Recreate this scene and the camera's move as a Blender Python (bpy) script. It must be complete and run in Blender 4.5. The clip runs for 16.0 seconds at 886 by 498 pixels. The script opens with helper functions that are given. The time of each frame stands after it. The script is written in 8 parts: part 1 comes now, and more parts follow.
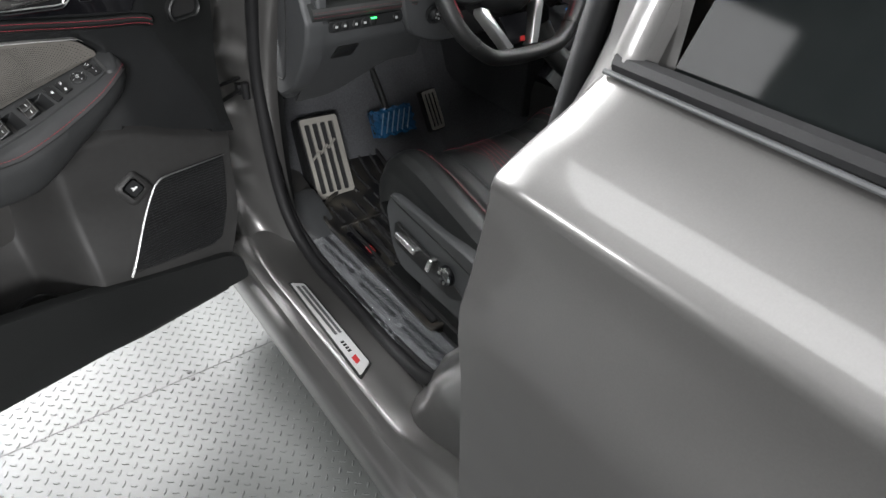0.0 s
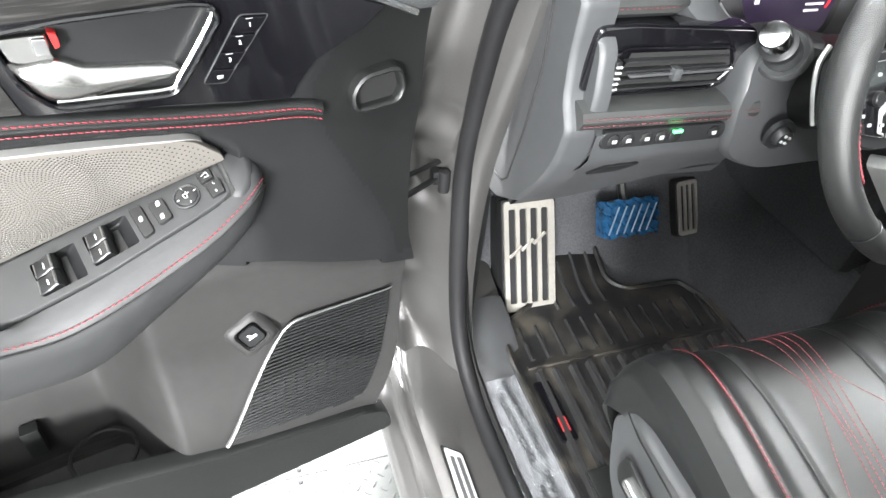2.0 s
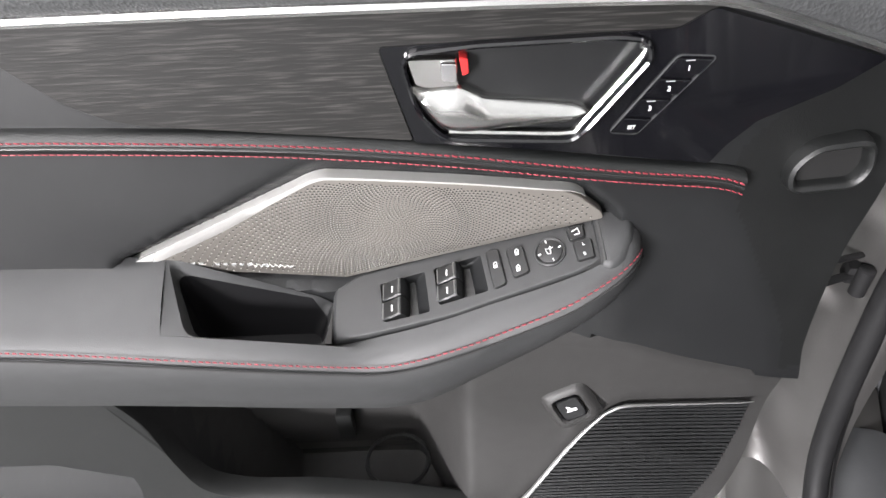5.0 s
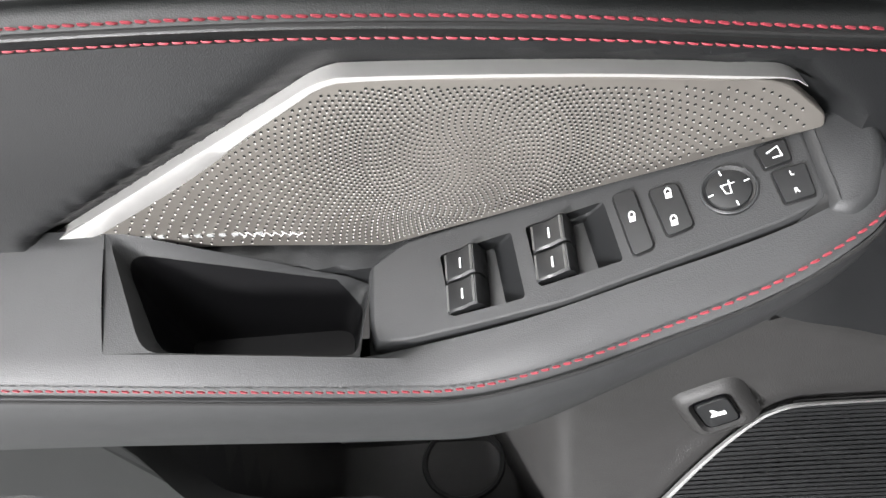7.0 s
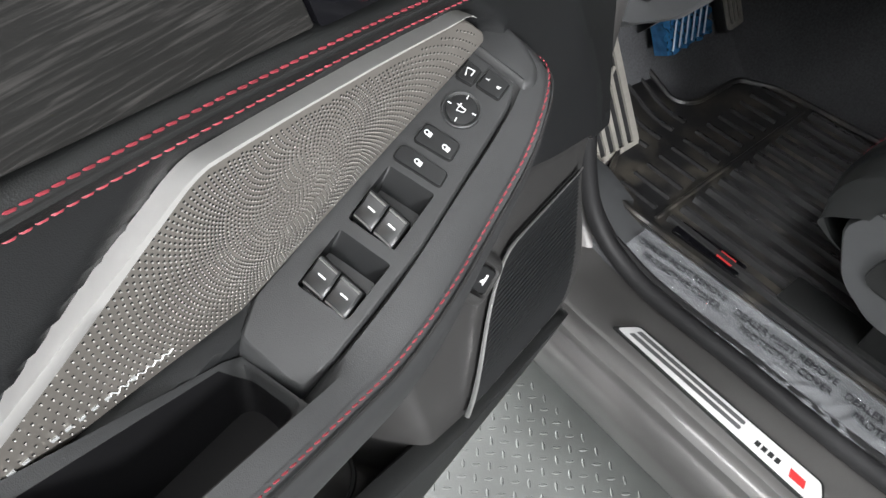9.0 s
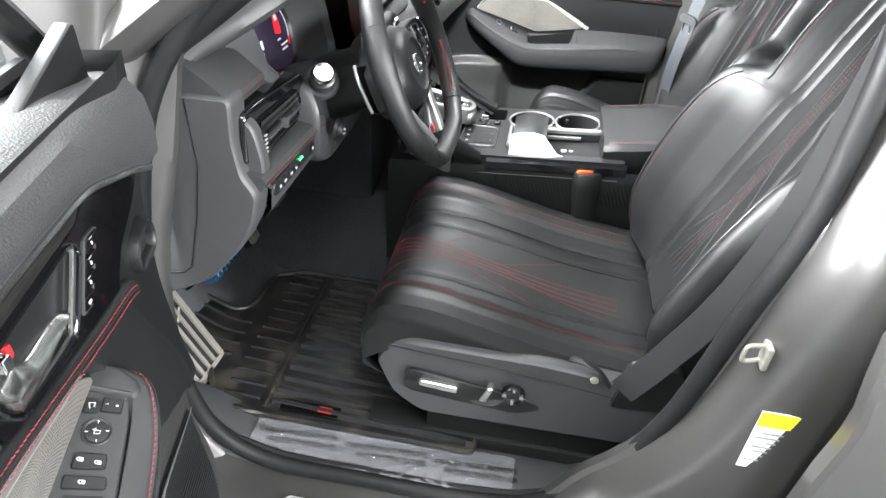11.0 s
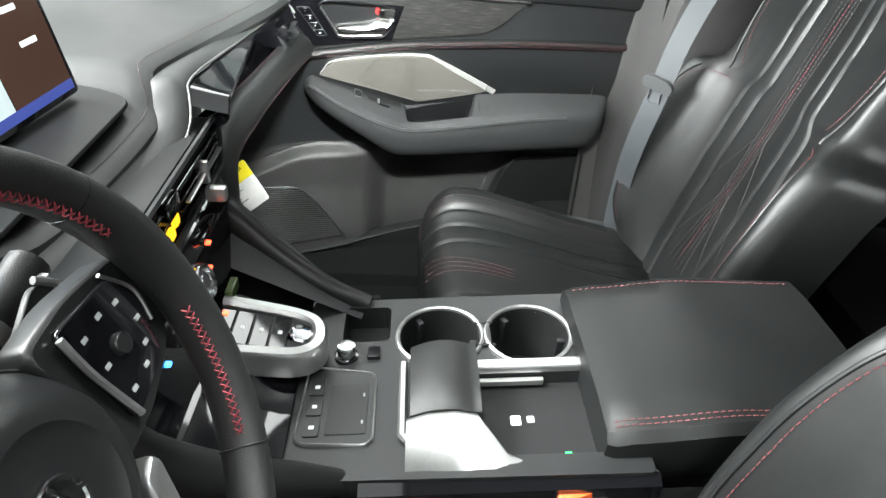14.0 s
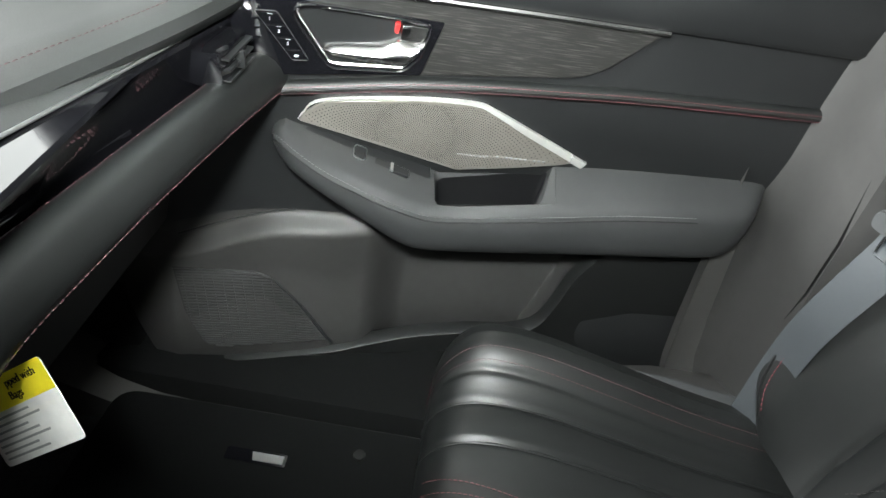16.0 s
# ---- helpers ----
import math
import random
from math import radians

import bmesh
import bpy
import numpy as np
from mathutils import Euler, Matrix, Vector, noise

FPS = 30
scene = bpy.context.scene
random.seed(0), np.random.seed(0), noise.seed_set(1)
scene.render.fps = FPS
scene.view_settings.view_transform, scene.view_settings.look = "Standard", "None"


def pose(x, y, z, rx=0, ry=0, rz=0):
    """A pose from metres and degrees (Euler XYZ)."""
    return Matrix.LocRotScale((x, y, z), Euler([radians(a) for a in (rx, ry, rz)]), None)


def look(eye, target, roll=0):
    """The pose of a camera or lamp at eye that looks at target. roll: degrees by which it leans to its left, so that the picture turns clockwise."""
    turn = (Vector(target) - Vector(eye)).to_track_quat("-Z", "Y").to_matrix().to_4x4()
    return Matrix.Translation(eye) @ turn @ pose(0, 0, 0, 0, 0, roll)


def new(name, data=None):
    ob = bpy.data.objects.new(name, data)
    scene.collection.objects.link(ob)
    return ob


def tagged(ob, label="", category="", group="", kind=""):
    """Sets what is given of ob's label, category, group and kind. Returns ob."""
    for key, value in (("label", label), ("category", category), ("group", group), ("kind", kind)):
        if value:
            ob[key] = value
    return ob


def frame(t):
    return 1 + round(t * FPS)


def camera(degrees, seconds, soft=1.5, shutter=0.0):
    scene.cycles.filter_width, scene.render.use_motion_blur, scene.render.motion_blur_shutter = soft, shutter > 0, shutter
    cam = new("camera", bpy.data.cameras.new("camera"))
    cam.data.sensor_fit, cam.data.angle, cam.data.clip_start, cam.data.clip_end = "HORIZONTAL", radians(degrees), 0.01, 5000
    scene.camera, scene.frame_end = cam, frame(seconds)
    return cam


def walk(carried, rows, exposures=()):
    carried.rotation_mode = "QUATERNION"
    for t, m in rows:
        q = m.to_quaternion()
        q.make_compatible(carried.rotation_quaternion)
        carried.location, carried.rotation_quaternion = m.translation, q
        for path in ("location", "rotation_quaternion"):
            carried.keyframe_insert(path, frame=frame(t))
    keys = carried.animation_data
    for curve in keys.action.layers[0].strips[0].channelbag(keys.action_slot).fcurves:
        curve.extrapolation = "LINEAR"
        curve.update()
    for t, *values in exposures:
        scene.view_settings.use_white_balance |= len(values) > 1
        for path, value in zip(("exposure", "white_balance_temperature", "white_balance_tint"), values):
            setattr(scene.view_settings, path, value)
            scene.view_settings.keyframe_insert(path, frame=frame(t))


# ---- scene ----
cam = camera(69.3, 16.0)
PATH = [
    (0, (-1.237, -0.894, 1.459), (-0.248, 0.36, 0.256), 3.2),
    (0.5, (-1.139, -0.682, 1.434), (-0.271, 0.644, 0.214), 3.8),
    (1, (-1.102, -0.469, 1.42), (-0.235, 0.856, 0.198), 4.2),
    (1.5, (-1.091, -0.354, 1.414), (-0.3, 0.992, 0.164), 6.3),
    (2, (-1.055, -0.303, 1.419), (-0.496, 1.101, 0.109), 6.1),
    (2.5, (-1.042, -0.252, 1.431), (-0.796, 1.228, 0.108), 4.3),
    (3, (-1.046, -0.217, 1.422), (-1.106, 1.283, 0.1), 0.7),
    (3.5, (-1.06, -0.204, 1.413), (-1.345, 1.29, 0.114), -1.7),
    (4, (-1.077, -0.19, 1.406), (-1.456, 1.305, 0.134), -3.2),
    (4.5, (-1.085, -0.176, 1.4), (-1.471, 1.311, 0.12), -2.9),
    (5, (-1.093, -0.165, 1.385), (-1.481, 1.292, 0.071), -3.2),
    (5.2, (-1.099, -0.152, 1.367), (-1.504, 1.283, 0.034), -4.0),
    (7.3, (-1.17, -0.008, 1.249), (-1.64, 1.293, -0.195), -10.1),
    (7.5, (-1.171, -0.006, 1.248), (-1.615, 1.302, -0.198), -10.1),
    (8, (-1.198, 0.007, 1.24), (-1.43, 1.313, -0.257), -10.0),
    (8.5, (-1.272, 0.027, 1.254), (-0.875, 1.211, -0.308), -3.4),
    (9, (-1.317, -0.021, 1.296), (-0.566, 1.003, -0.249), -2.6),
    (9.5, (-1.372, -0.067, 1.347), (-0.287, 0.763, -0.113), -1.7),
    (10, (-1.446, -0.091, 1.42), (-0.032, 0.438, 0.109), 2.3),
    (10.2, (-1.459, -0.098, 1.45), (0.024, 0.346, 0.183), 3.1),
    (12.3, (-1.211, -0.177, 1.568), (0.494, -0.12, 0.525), 5.3),
    (12.5, (-1.134, -0.189, 1.56), (0.567, -0.158, 0.51), 6.4),
    (13, (-0.929, -0.156, 1.52), (0.764, -0.23, 0.458), 7.4),
    (13.5, (-0.726, -0.089, 1.492), (0.935, -0.24, 0.388), 6.2),
    (14, (-0.511, -0.069, 1.45), (1.131, -0.193, 0.315), 4.3),
    (14.5, (-0.286, -0.102, 1.414), (1.342, -0.07, 0.252), 1.6),
    (15, (-0.037, -0.099, 1.407), (1.509, -0.059, 0.138), 5.4),
    (15.5, (0.088, -0.111, 1.386), (1.633, -0.027, 0.12), 6.0),
    (16, (0.112, -0.119, 1.377), (1.662, -0.055, 0.115), 7.7),
]
# seconds, stops, kelvin, tint
EXPOSURES = [(0, -0.6, 6500, 12), (0.5, -0.1, 6500, 12), (1, 1.0, 6500, 11), (1.5, 1.6, 6500, 11), (2.5, 1.45, 6500, 12), (3.5, 1.05, 6600, 16), (5, 0.85, 6600, 16), (7.5, 0.65, 6550, 13), (9, 0.35, 6500, 12),
             (10, 1.0, 6450, 12), (12.5, 0.45, 6400, 9), (13.5, 0.5, 6450, 8), (14.5, 0.15, 6500, 6), (16, 0.05, 6500, 6)]
walk(cam, [(t, look(eye, target, roll)) for t, eye, target, roll in PATH], EXPOSURES)

# ---- world and light ----
world = bpy.data.worlds.new("hall_air")
scene.world = world
world.use_nodes = True
_bg = world.node_tree.nodes["Background"]
_bg.inputs["Color"].default_value = (0.86, 0.93, 0.92, 1)
_bg.inputs["Strength"].default_value = 0.09


def panel_light(name, x, y, z, length, width, power, along_y=True):
    d = bpy.data.lights.new(name, "AREA")
    d.shape, d.size, d.size_y, d.energy = "RECTANGLE", width, length, power
    d.color = (0.985, 1.0, 1.0)
    ob = new(name, d)
    ob.matrix_world = pose(x, y, z, 0, 0, 0 if along_y else 90)
    return ob


for _x, _y, _w, _l, _p in ((-2.4, -4.6, 2.4, 3.0, 170), (-2.6, 0.1, 1.0, 2.6, 110), (-2.9, -1.8, 1.0, 2.2, 60), (0.3, 3.4, 3.4, 2.2, 1400), (3.6, 0.0, 2.0, 4.0, 150)):
    panel_light("ceiling_panel_lamp", _x, _y, 3.95, _l, _w, _p)
# Unseen area lights, added to lift the seats, dash and hinge pillar
for _at, _e in (((-7.0, 3.0, 2.95), 420), ((-2.3, 5.6, 2.75), 1900), ((-3.4, -4.8, 2.1), 600)):
    _k = bpy.data.lights.new("added_fill_light", "AREA")
    _k.shape, _k.size, _k.size_y, _k.energy, _k.color = "RECTANGLE", 1.6, 0.9, _e, (0.985, 1.0, 1.0)
    new("added_fill_light", _k).matrix_world = look(Vector(_at), Vector((0.0, -0.1, 1.0)))
# Two assumed spots under the roof, added to brighten passenger door and driver's seat
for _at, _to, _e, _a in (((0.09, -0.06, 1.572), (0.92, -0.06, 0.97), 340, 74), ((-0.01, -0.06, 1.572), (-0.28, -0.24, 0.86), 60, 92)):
    _d = bpy.data.lights.new("cabin_fill_spot", "SPOT")
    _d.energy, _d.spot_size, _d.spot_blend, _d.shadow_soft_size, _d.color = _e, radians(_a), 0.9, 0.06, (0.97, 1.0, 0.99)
    new("cabin_fill_spot", _d).matrix_world = look(Vector(_at), Vector(_to))


# ---- materials ----
def mat(name, color, rough=0.5, metal=0.0, var=0.15, scale=40.0, bump=0.0, bscale=400.0, coat=0.0, spec=0.5, big=6.0, kind="noise"):
    m = bpy.data.materials.new(name)
    m.use_nodes = True
    n, l = m.node_tree.nodes, m.node_tree.links
    b = n["Principled BSDF"]
    b.inputs["Metallic"].default_value = metal
    b.inputs["Specular IOR Level"].default_value = spec
    b.inputs["Coat Weight"].default_value = coat
    b.inputs["Coat Roughness"].default_value = 0.05
    tc = n.new("ShaderNodeTexCoord")
    fine = n.new("ShaderNodeTexNoise")
    fine.inputs["Scale"].default_value = scale
    fine.inputs["Detail"].default_value = 4
    wide = n.new("ShaderNodeTexNoise")
    wide.inputs["Scale"].default_value = big
    l.new(tc.outputs["Object"], fine.inputs["Vector"])
    l.new(tc.outputs["Object"], wide.inputs["Vector"])
    add = n.new("ShaderNodeMath")
    add.operation = "ADD"
    l.new(fine.outputs["Fac"], add.inputs[0])
    l.new(wide.outputs["Fac"], add.inputs[1])
    rng = n.new("ShaderNodeMapRange")
    rng.inputs["From Min"].default_value, rng.inputs["From Max"].default_value = 0.7, 1.3
    rng.inputs["To Min"].default_value, rng.inputs["To Max"].default_value = 1 - var, 1 + var
    l.new(add.outputs[0], rng.inputs["Value"])
    mul = n.new("ShaderNodeVectorMath")
    mul.operation = "SCALE"
    mul.inputs[0].default_value = color[:3]
    l.new(rng.outputs[0], mul.inputs["Scale"])
    l.new(mul.outputs[0], b.inputs["Base Color"])
    rr = n.new("ShaderNodeMapRange")
    rr.inputs["From Min"].default_value, rr.inputs["From Max"].default_value = 0.3, 0.7
    rr.inputs["To Min"].default_value, rr.inputs["To Max"].default_value = max(0.02, rough * 0.88), min(1, rough * 1.12)
    l.new(wide.outputs["Fac"], rr.inputs["Value"])
    l.new(rr.outputs[0], b.inputs["Roughness"])
    if bump:
        if kind == "voronoi":
            tx = n.new("ShaderNodeTexVoronoi")
            out = tx.outputs["Distance"]
        else:
            tx = n.new("ShaderNodeTexNoise")
            tx.inputs["Detail"].default_value = 3
            out = tx.outputs["Fac"]
        tx.inputs["Scale"].default_value = bscale
        l.new(tc.outputs["Object"], tx.inputs["Vector"])
        bp = n.new("ShaderNodeBump")
        bp.inputs["Strength"].default_value = bump
        bp.inputs["Distance"].default_value = 0.001
        l.new(out, bp.inputs["Height"])
        l.new(bp.outputs["Normal"], b.inputs["Normal"])
    return m


def glow(name, color, strength):
    m = bpy.data.materials.new(name)
    m.use_nodes = True
    b = m.node_tree.nodes["Principled BSDF"]
    b.inputs["Base Color"].default_value = (*color, 1)
    b.inputs["Emission Color"].default_value = (*color, 1)
    b.inputs["Emission Strength"].default_value = strength
    b.inputs["Roughness"].default_value = 0.2
    return m


LEATHER = mat("black_leather", (0.0064, 0.0070, 0.0070), 0.45, spec=0.44, var=0.15, scale=90, bump=0.12, bscale=1300, kind="voronoi")
RIMSKIN = mat("black_wheel_leather", (0.013, 0.0135, 0.0135), 0.44, spec=0.55, var=0.12, scale=90, bump=0.3, bscale=1100, kind="voronoi")
ARMSKIN = mat("soft_black_armrest_skin", (0.026, 0.0268, 0.0275), 0.52, spec=0.4, var=0.08, scale=60, bump=0.12, bscale=1400, kind="voronoi")
DOORPL = mat("dark_grey_door_plastic", (0.026, 0.0255, 0.025), 0.5, spec=0.4, var=0.12, scale=70, bump=0.3, bscale=800)
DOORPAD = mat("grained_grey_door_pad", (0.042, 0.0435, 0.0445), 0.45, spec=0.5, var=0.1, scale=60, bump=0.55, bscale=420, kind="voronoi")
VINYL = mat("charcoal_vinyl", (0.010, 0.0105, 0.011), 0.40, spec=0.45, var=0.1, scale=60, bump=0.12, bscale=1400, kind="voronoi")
PADDED = mat("soft_grey_dash_skin", (0.026, 0.0275, 0.027), 0.5, var=0.1, scale=60, bump=0.22, bscale=650)
PLASTIC = mat("black_moulded_plastic", (0.0075, 0.008, 0.008), 0.46, spec=0.4, var=0.12, scale=70, bump=0.3, bscale=800)
# Black plastic taken darker still, for the shade deep in the armrest pocket
SHADEPL = mat("shade_black_pocket_plastic", (0.0045, 0.0045, 0.005), 0.42, spec=0.25, var=0.1, scale=70)
GREYPL = mat("grey_moulded_plastic", (0.036, 0.0375, 0.039), 0.52, var=0.08, scale=70, bump=0.25, bscale=700)
SATINPL = mat("satin_black_plastic", (0.011, 0.0115, 0.012), 0.38, spec=0.42, var=0.08, scale=60)
GLOSS = mat("gloss_black_lacquer", (0.004, 0.004, 0.005), 0.07, var=0.2, scale=30, coat=0.6)
SATINCH = mat("satin_chrome", (0.66, 0.66, 0.65), 0.24, 1.0, var=0.05, scale=90)
CHEEK = mat("brushed_silver_trim", (0.40, 0.40, 0.395), 0.36, 0.9, var=0.08, scale=200, bump=0.05, bscale=900)
PALEMET = mat("pale_satin_metal", (0.78, 0.77, 0.75), 0.31, 0.62, var=0.04, scale=90)
CHROME = mat("bright_chrome", (0.78, 0.79, 0.80), 0.12, 1.0, var=0.04, scale=20)
SATIN = mat("satin_aluminium", (0.56, 0.56, 0.555), 0.30, 0.92, var=0.06, scale=120, bump=0.05, bscale=900)
SPKMET = mat("bronze_grey_speaker_metal", (0.33, 0.308, 0.28), 0.42, 0.75, var=0.06, scale=60)
# Pale metal for the glints painted onto the speaker holes
GLINT = mat("pale_glint_metal", (0.36, 0.35, 0.33), 0.5, 0.5, var=0.05, scale=60)
# Near-black for joints, and for the shade inside holes, slots and vents
HOLE = mat("gap_and_shade_black", (0.004, 0.004, 0.004), 0.8)
PAINT = mat("gunmetal_metallic_paint", (0.090, 0.0875, 0.0855), 0.36, 0.62, var=0.05, scale=500, coat=0.5, bump=0.02, bscale=3000)
RUBBER = mat("black_rubber", (0.008, 0.008, 0.0085), 0.62, spec=0.25, var=0.15, scale=50, bump=0.2, bscale=500)
MATCARPET = mat("black_mat_carpet", (0.004, 0.0043, 0.0043), 0.95, var=0.3, scale=260, bump=0.9, bscale=1200, spec=0.1)
CARPET = mat("dark_grey_carpet", (0.046, 0.047, 0.050), 0.95, var=0.35, scale=260, bump=0.9, bscale=1200, spec=0.1)
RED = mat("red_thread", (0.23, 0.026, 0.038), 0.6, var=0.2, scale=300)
# Darker thread copies, for stitching that lies in weak light
DIMRED = mat("dimmed_red_thread", (0.11, 0.024, 0.030), 0.6, var=0.2, scale=300)
SHADERED = mat("shaded_red_thread", (0.055, 0.020, 0.024), 0.6, var=0.2, scale=300)
SHADETH = mat("shaded_grey_thread", (0.09, 0.09, 0.092), 0.6)
PALETH = mat("pale_grey_thread", (0.055, 0.05, 0.05), 0.6)
REDPL = mat("red_plastic", (0.36, 0.018, 0.018), 0.4)
ORANGE = mat("orange_buckle_button", (0.75, 0.12, 0.03), 0.4)
WHITEINK = mat("white_ink", (0.75, 0.76, 0.76), 0.5)
GREYINK = mat("grey_ink", (0.30, 0.31, 0.31), 0.5)
STEEL = mat("brushed_steel", (0.42, 0.40, 0.36), 0.40, 0.7, var=0.1, scale=150, bump=0.08, bscale=600)
BELTWEB = mat("grey_belt_webbing", (0.030, 0.034, 0.038), 0.6, var=0.1, scale=400, bump=0.5, bscale=1500)
# Webbing darkened for the shade between driver's seat and door pillar
BELTSHADE = mat("shaded_belt_webbing", (0.014, 0.015, 0.016), 0.65, var=0.1, scale=400, bump=0.5, bscale=1500)
BLUEFILM = mat("blue_plastic_film", (0.012, 0.055, 0.12), 0.18, var=0.5, scale=60, coat=0.5, bump=0.4, bscale=60)
YELLOW = mat("yellow_card", (0.85, 0.72, 0.03), 0.5)
CARD = mat("white_card", (0.80, 0.80, 0.78), 0.55)
WALLP = mat("pale_hall_paint", (0.27, 0.285, 0.28), 0.7, var=0.05)
CEILP = mat("white_ceiling_paint", (0.45, 0.46, 0.455), 0.8, var=0.05)
TREAD = mat("painted_tread_plate", (0.034, 0.0365, 0.0345), 0.5, 0.0, var=0.16, scale=25, bump=0.15, bscale=300, big=2.5)
GREEN_LED = glow("green_lamp", (0.05, 1.0, 0.2), 4.0)
RED_LED = glow("red_lamp", (1.0, 0.08, 0.03), 5.0)
AMBER_LED = glow("amber_lamp", (1.0, 0.55, 0.02), 1.3)
BLUE_LED = glow("blue_lamp", (0.05, 0.35, 1.0), 5.0)
SCREEN_MAP = glow("screen_map", (0.62, 0.72, 0.74), 0.6)
SCREEN_DARK = glow("screen_brown", (0.045, 0.022, 0.015), 0.9)
SCREEN_BLUE = glow("screen_blue", (0.04, 0.06, 0.25), 0.9)
SCREEN_RED = glow("screen_red", (0.60, 0.02, 0.03), 0.6)
SCREEN_INK = glow("screen_white", (0.8, 0.82, 0.85), 0.9)
SCREEN_DIM = glow("screen_grey", (0.42, 0.40, 0.44), 0.7)
SCREEN_BASE = glow("screen_purple_black", (0.020, 0.014, 0.028), 0.5)


def wood():
    m = mat("dark_open_pore_ash", (0.03, 0.03, 0.03), 0.55, var=0.05, scale=20, spec=0.3)
    n, l = m.node_tree.nodes, m.node_tree.links
    b = n["Principled BSDF"]
    tc = n.new("ShaderNodeTexCoord")
    mp = n.new("ShaderNodeMapping")
    mp.inputs["Scale"].default_value = (30, 60, 640)
    l.new(tc.outputs["Object"], mp.inputs["Vector"])
    nz = n.new("ShaderNodeTexNoise")
    nz.inputs["Scale"].default_value, nz.inputs["Detail"].default_value, nz.inputs["Distortion"].default_value = 1.0, 6, 0.35
    l.new(mp.outputs[0], nz.inputs["Vector"])
    cr = n.new("ShaderNodeValToRGB")
    cr.color_ramp.elements[0].position, cr.color_ramp.elements[0].color = 0.50, (0.0085, 0.0083, 0.0078, 1)
    cr.color_ramp.elements[1].position, cr.color_ramp.elements[1].color = 0.78, (0.042, 0.040, 0.038, 1)
    l.new(nz.outputs["Fac"], cr.inputs[0])
    l.new(cr.outputs[0], b.inputs["Base Color"])
    bp = n.new("ShaderNodeBump")
    bp.inputs["Strength"].default_value, bp.inputs["Distance"].default_value = 0.4, 0.0006
    l.new(nz.outputs["Fac"], bp.inputs["Height"])
    l.new(bp.outputs[0], b.inputs["Normal"])
    return m


WOOD = wood()
HEADLINER = mat("pale_grey_headliner", (0.46, 0.46, 0.45), 0.95, var=0.08, scale=300, bump=0.4, bscale=1500, spec=0.1)


def clear(name, color, rough=0.0):
    m = bpy.data.materials.new(name)
    m.use_nodes = True
    b = m.node_tree.nodes["Principled BSDF"]
    b.inputs["Base Color"].default_value = (*color, 1)
    b.inputs["Roughness"].default_value = rough
    b.inputs["Transmission Weight"].default_value = 1.0
    b.inputs["IOR"].default_value = 1.1
    return m


GLASS = clear("tinted_window_glass", (0.72, 0.78, 0.76))
DARKGLASS = mat("privacy_glass", (0.006, 0.007, 0.007), 0.06, spec=0.03)


# ---- mesh helpers ----
FLIP = [False]


def thing(name, m, label, category, group=""):
    ob = new(name)
    ob.empty_display_size = 0.05
    ob.matrix_world = m
    bpy.context.view_layer.update()
    return tagged(ob, label, category, group)


def part(name, bm, material, parent=None, label="", smooth=True, local=True):
    """Links a bmesh as one mesh object. local: its places are in the frame of the parent's thing; otherwise in the world's."""
    if not local and parent is not None:
        root = parent
        while root.parent is not None:
            root = root.parent
        bm.transform(root.matrix_world.inverted())
    if FLIP[0]:
        for v in bm.verts:
            v.co.y = -v.co.y
        bmesh.ops.reverse_faces(bm, faces=bm.faces[:])
    me = bpy.data.meshes.new(name)
    bm.to_mesh(me)
    bm.free()
    for mt in material if isinstance(material, (list, tuple)) else (material,):
        me.materials.append(mt)
    if smooth:
        me.shade_smooth()
        me.set_sharp_from_angle(angle=radians(38))
    ob = new(name, me)
    if parent is not None:
        ob.parent = parent
    if label:
        ob["label"] = label
    return ob


def join(*bms):
    out = bms[0]
    for b in bms[1:]:
        me = bpy.data.meshes.new("tmp")
        b.to_mesh(me)
        b.free()
        out.from_mesh(me)
        bpy.data.meshes.remove(me)
    return out


def lerp(table, x):
    """Smooth interpolation in a small table of (x, value)."""
    xs = [a for a, _ in table]
    ys = [b for _, b in table]
    if x <= xs[0]:
        return ys[0]
    if x >= xs[-1]:
        return ys[-1]
    i = max(j for j in range(len(xs) - 1) if xs[j] <= x)
    k = (x - xs[i]) / (xs[i + 1] - xs[i])
    m0 = (ys[i + 1] - ys[max(i - 1, 0)]) / (xs[i + 1] - xs[max(i - 1, 0)])
    m1 = (ys[min(i + 2, len(ys) - 1)] - ys[i]) / (xs[min(i + 2, len(xs) - 1)] - xs[i])
    h = xs[i + 1] - xs[i]
    return (2 * k ** 3 - 3 * k * k + 1) * ys[i] + (k ** 3 - 2 * k * k + k) * h * m0 + (3 * k * k - 2 * k ** 3) * ys[i + 1] + (k ** 3 - k * k) * h * m1


def step(a, b, x):
    k = min(1.0, max(0.0, (x - a) / (b - a)))
    return k * k * (3 - 2 * k)


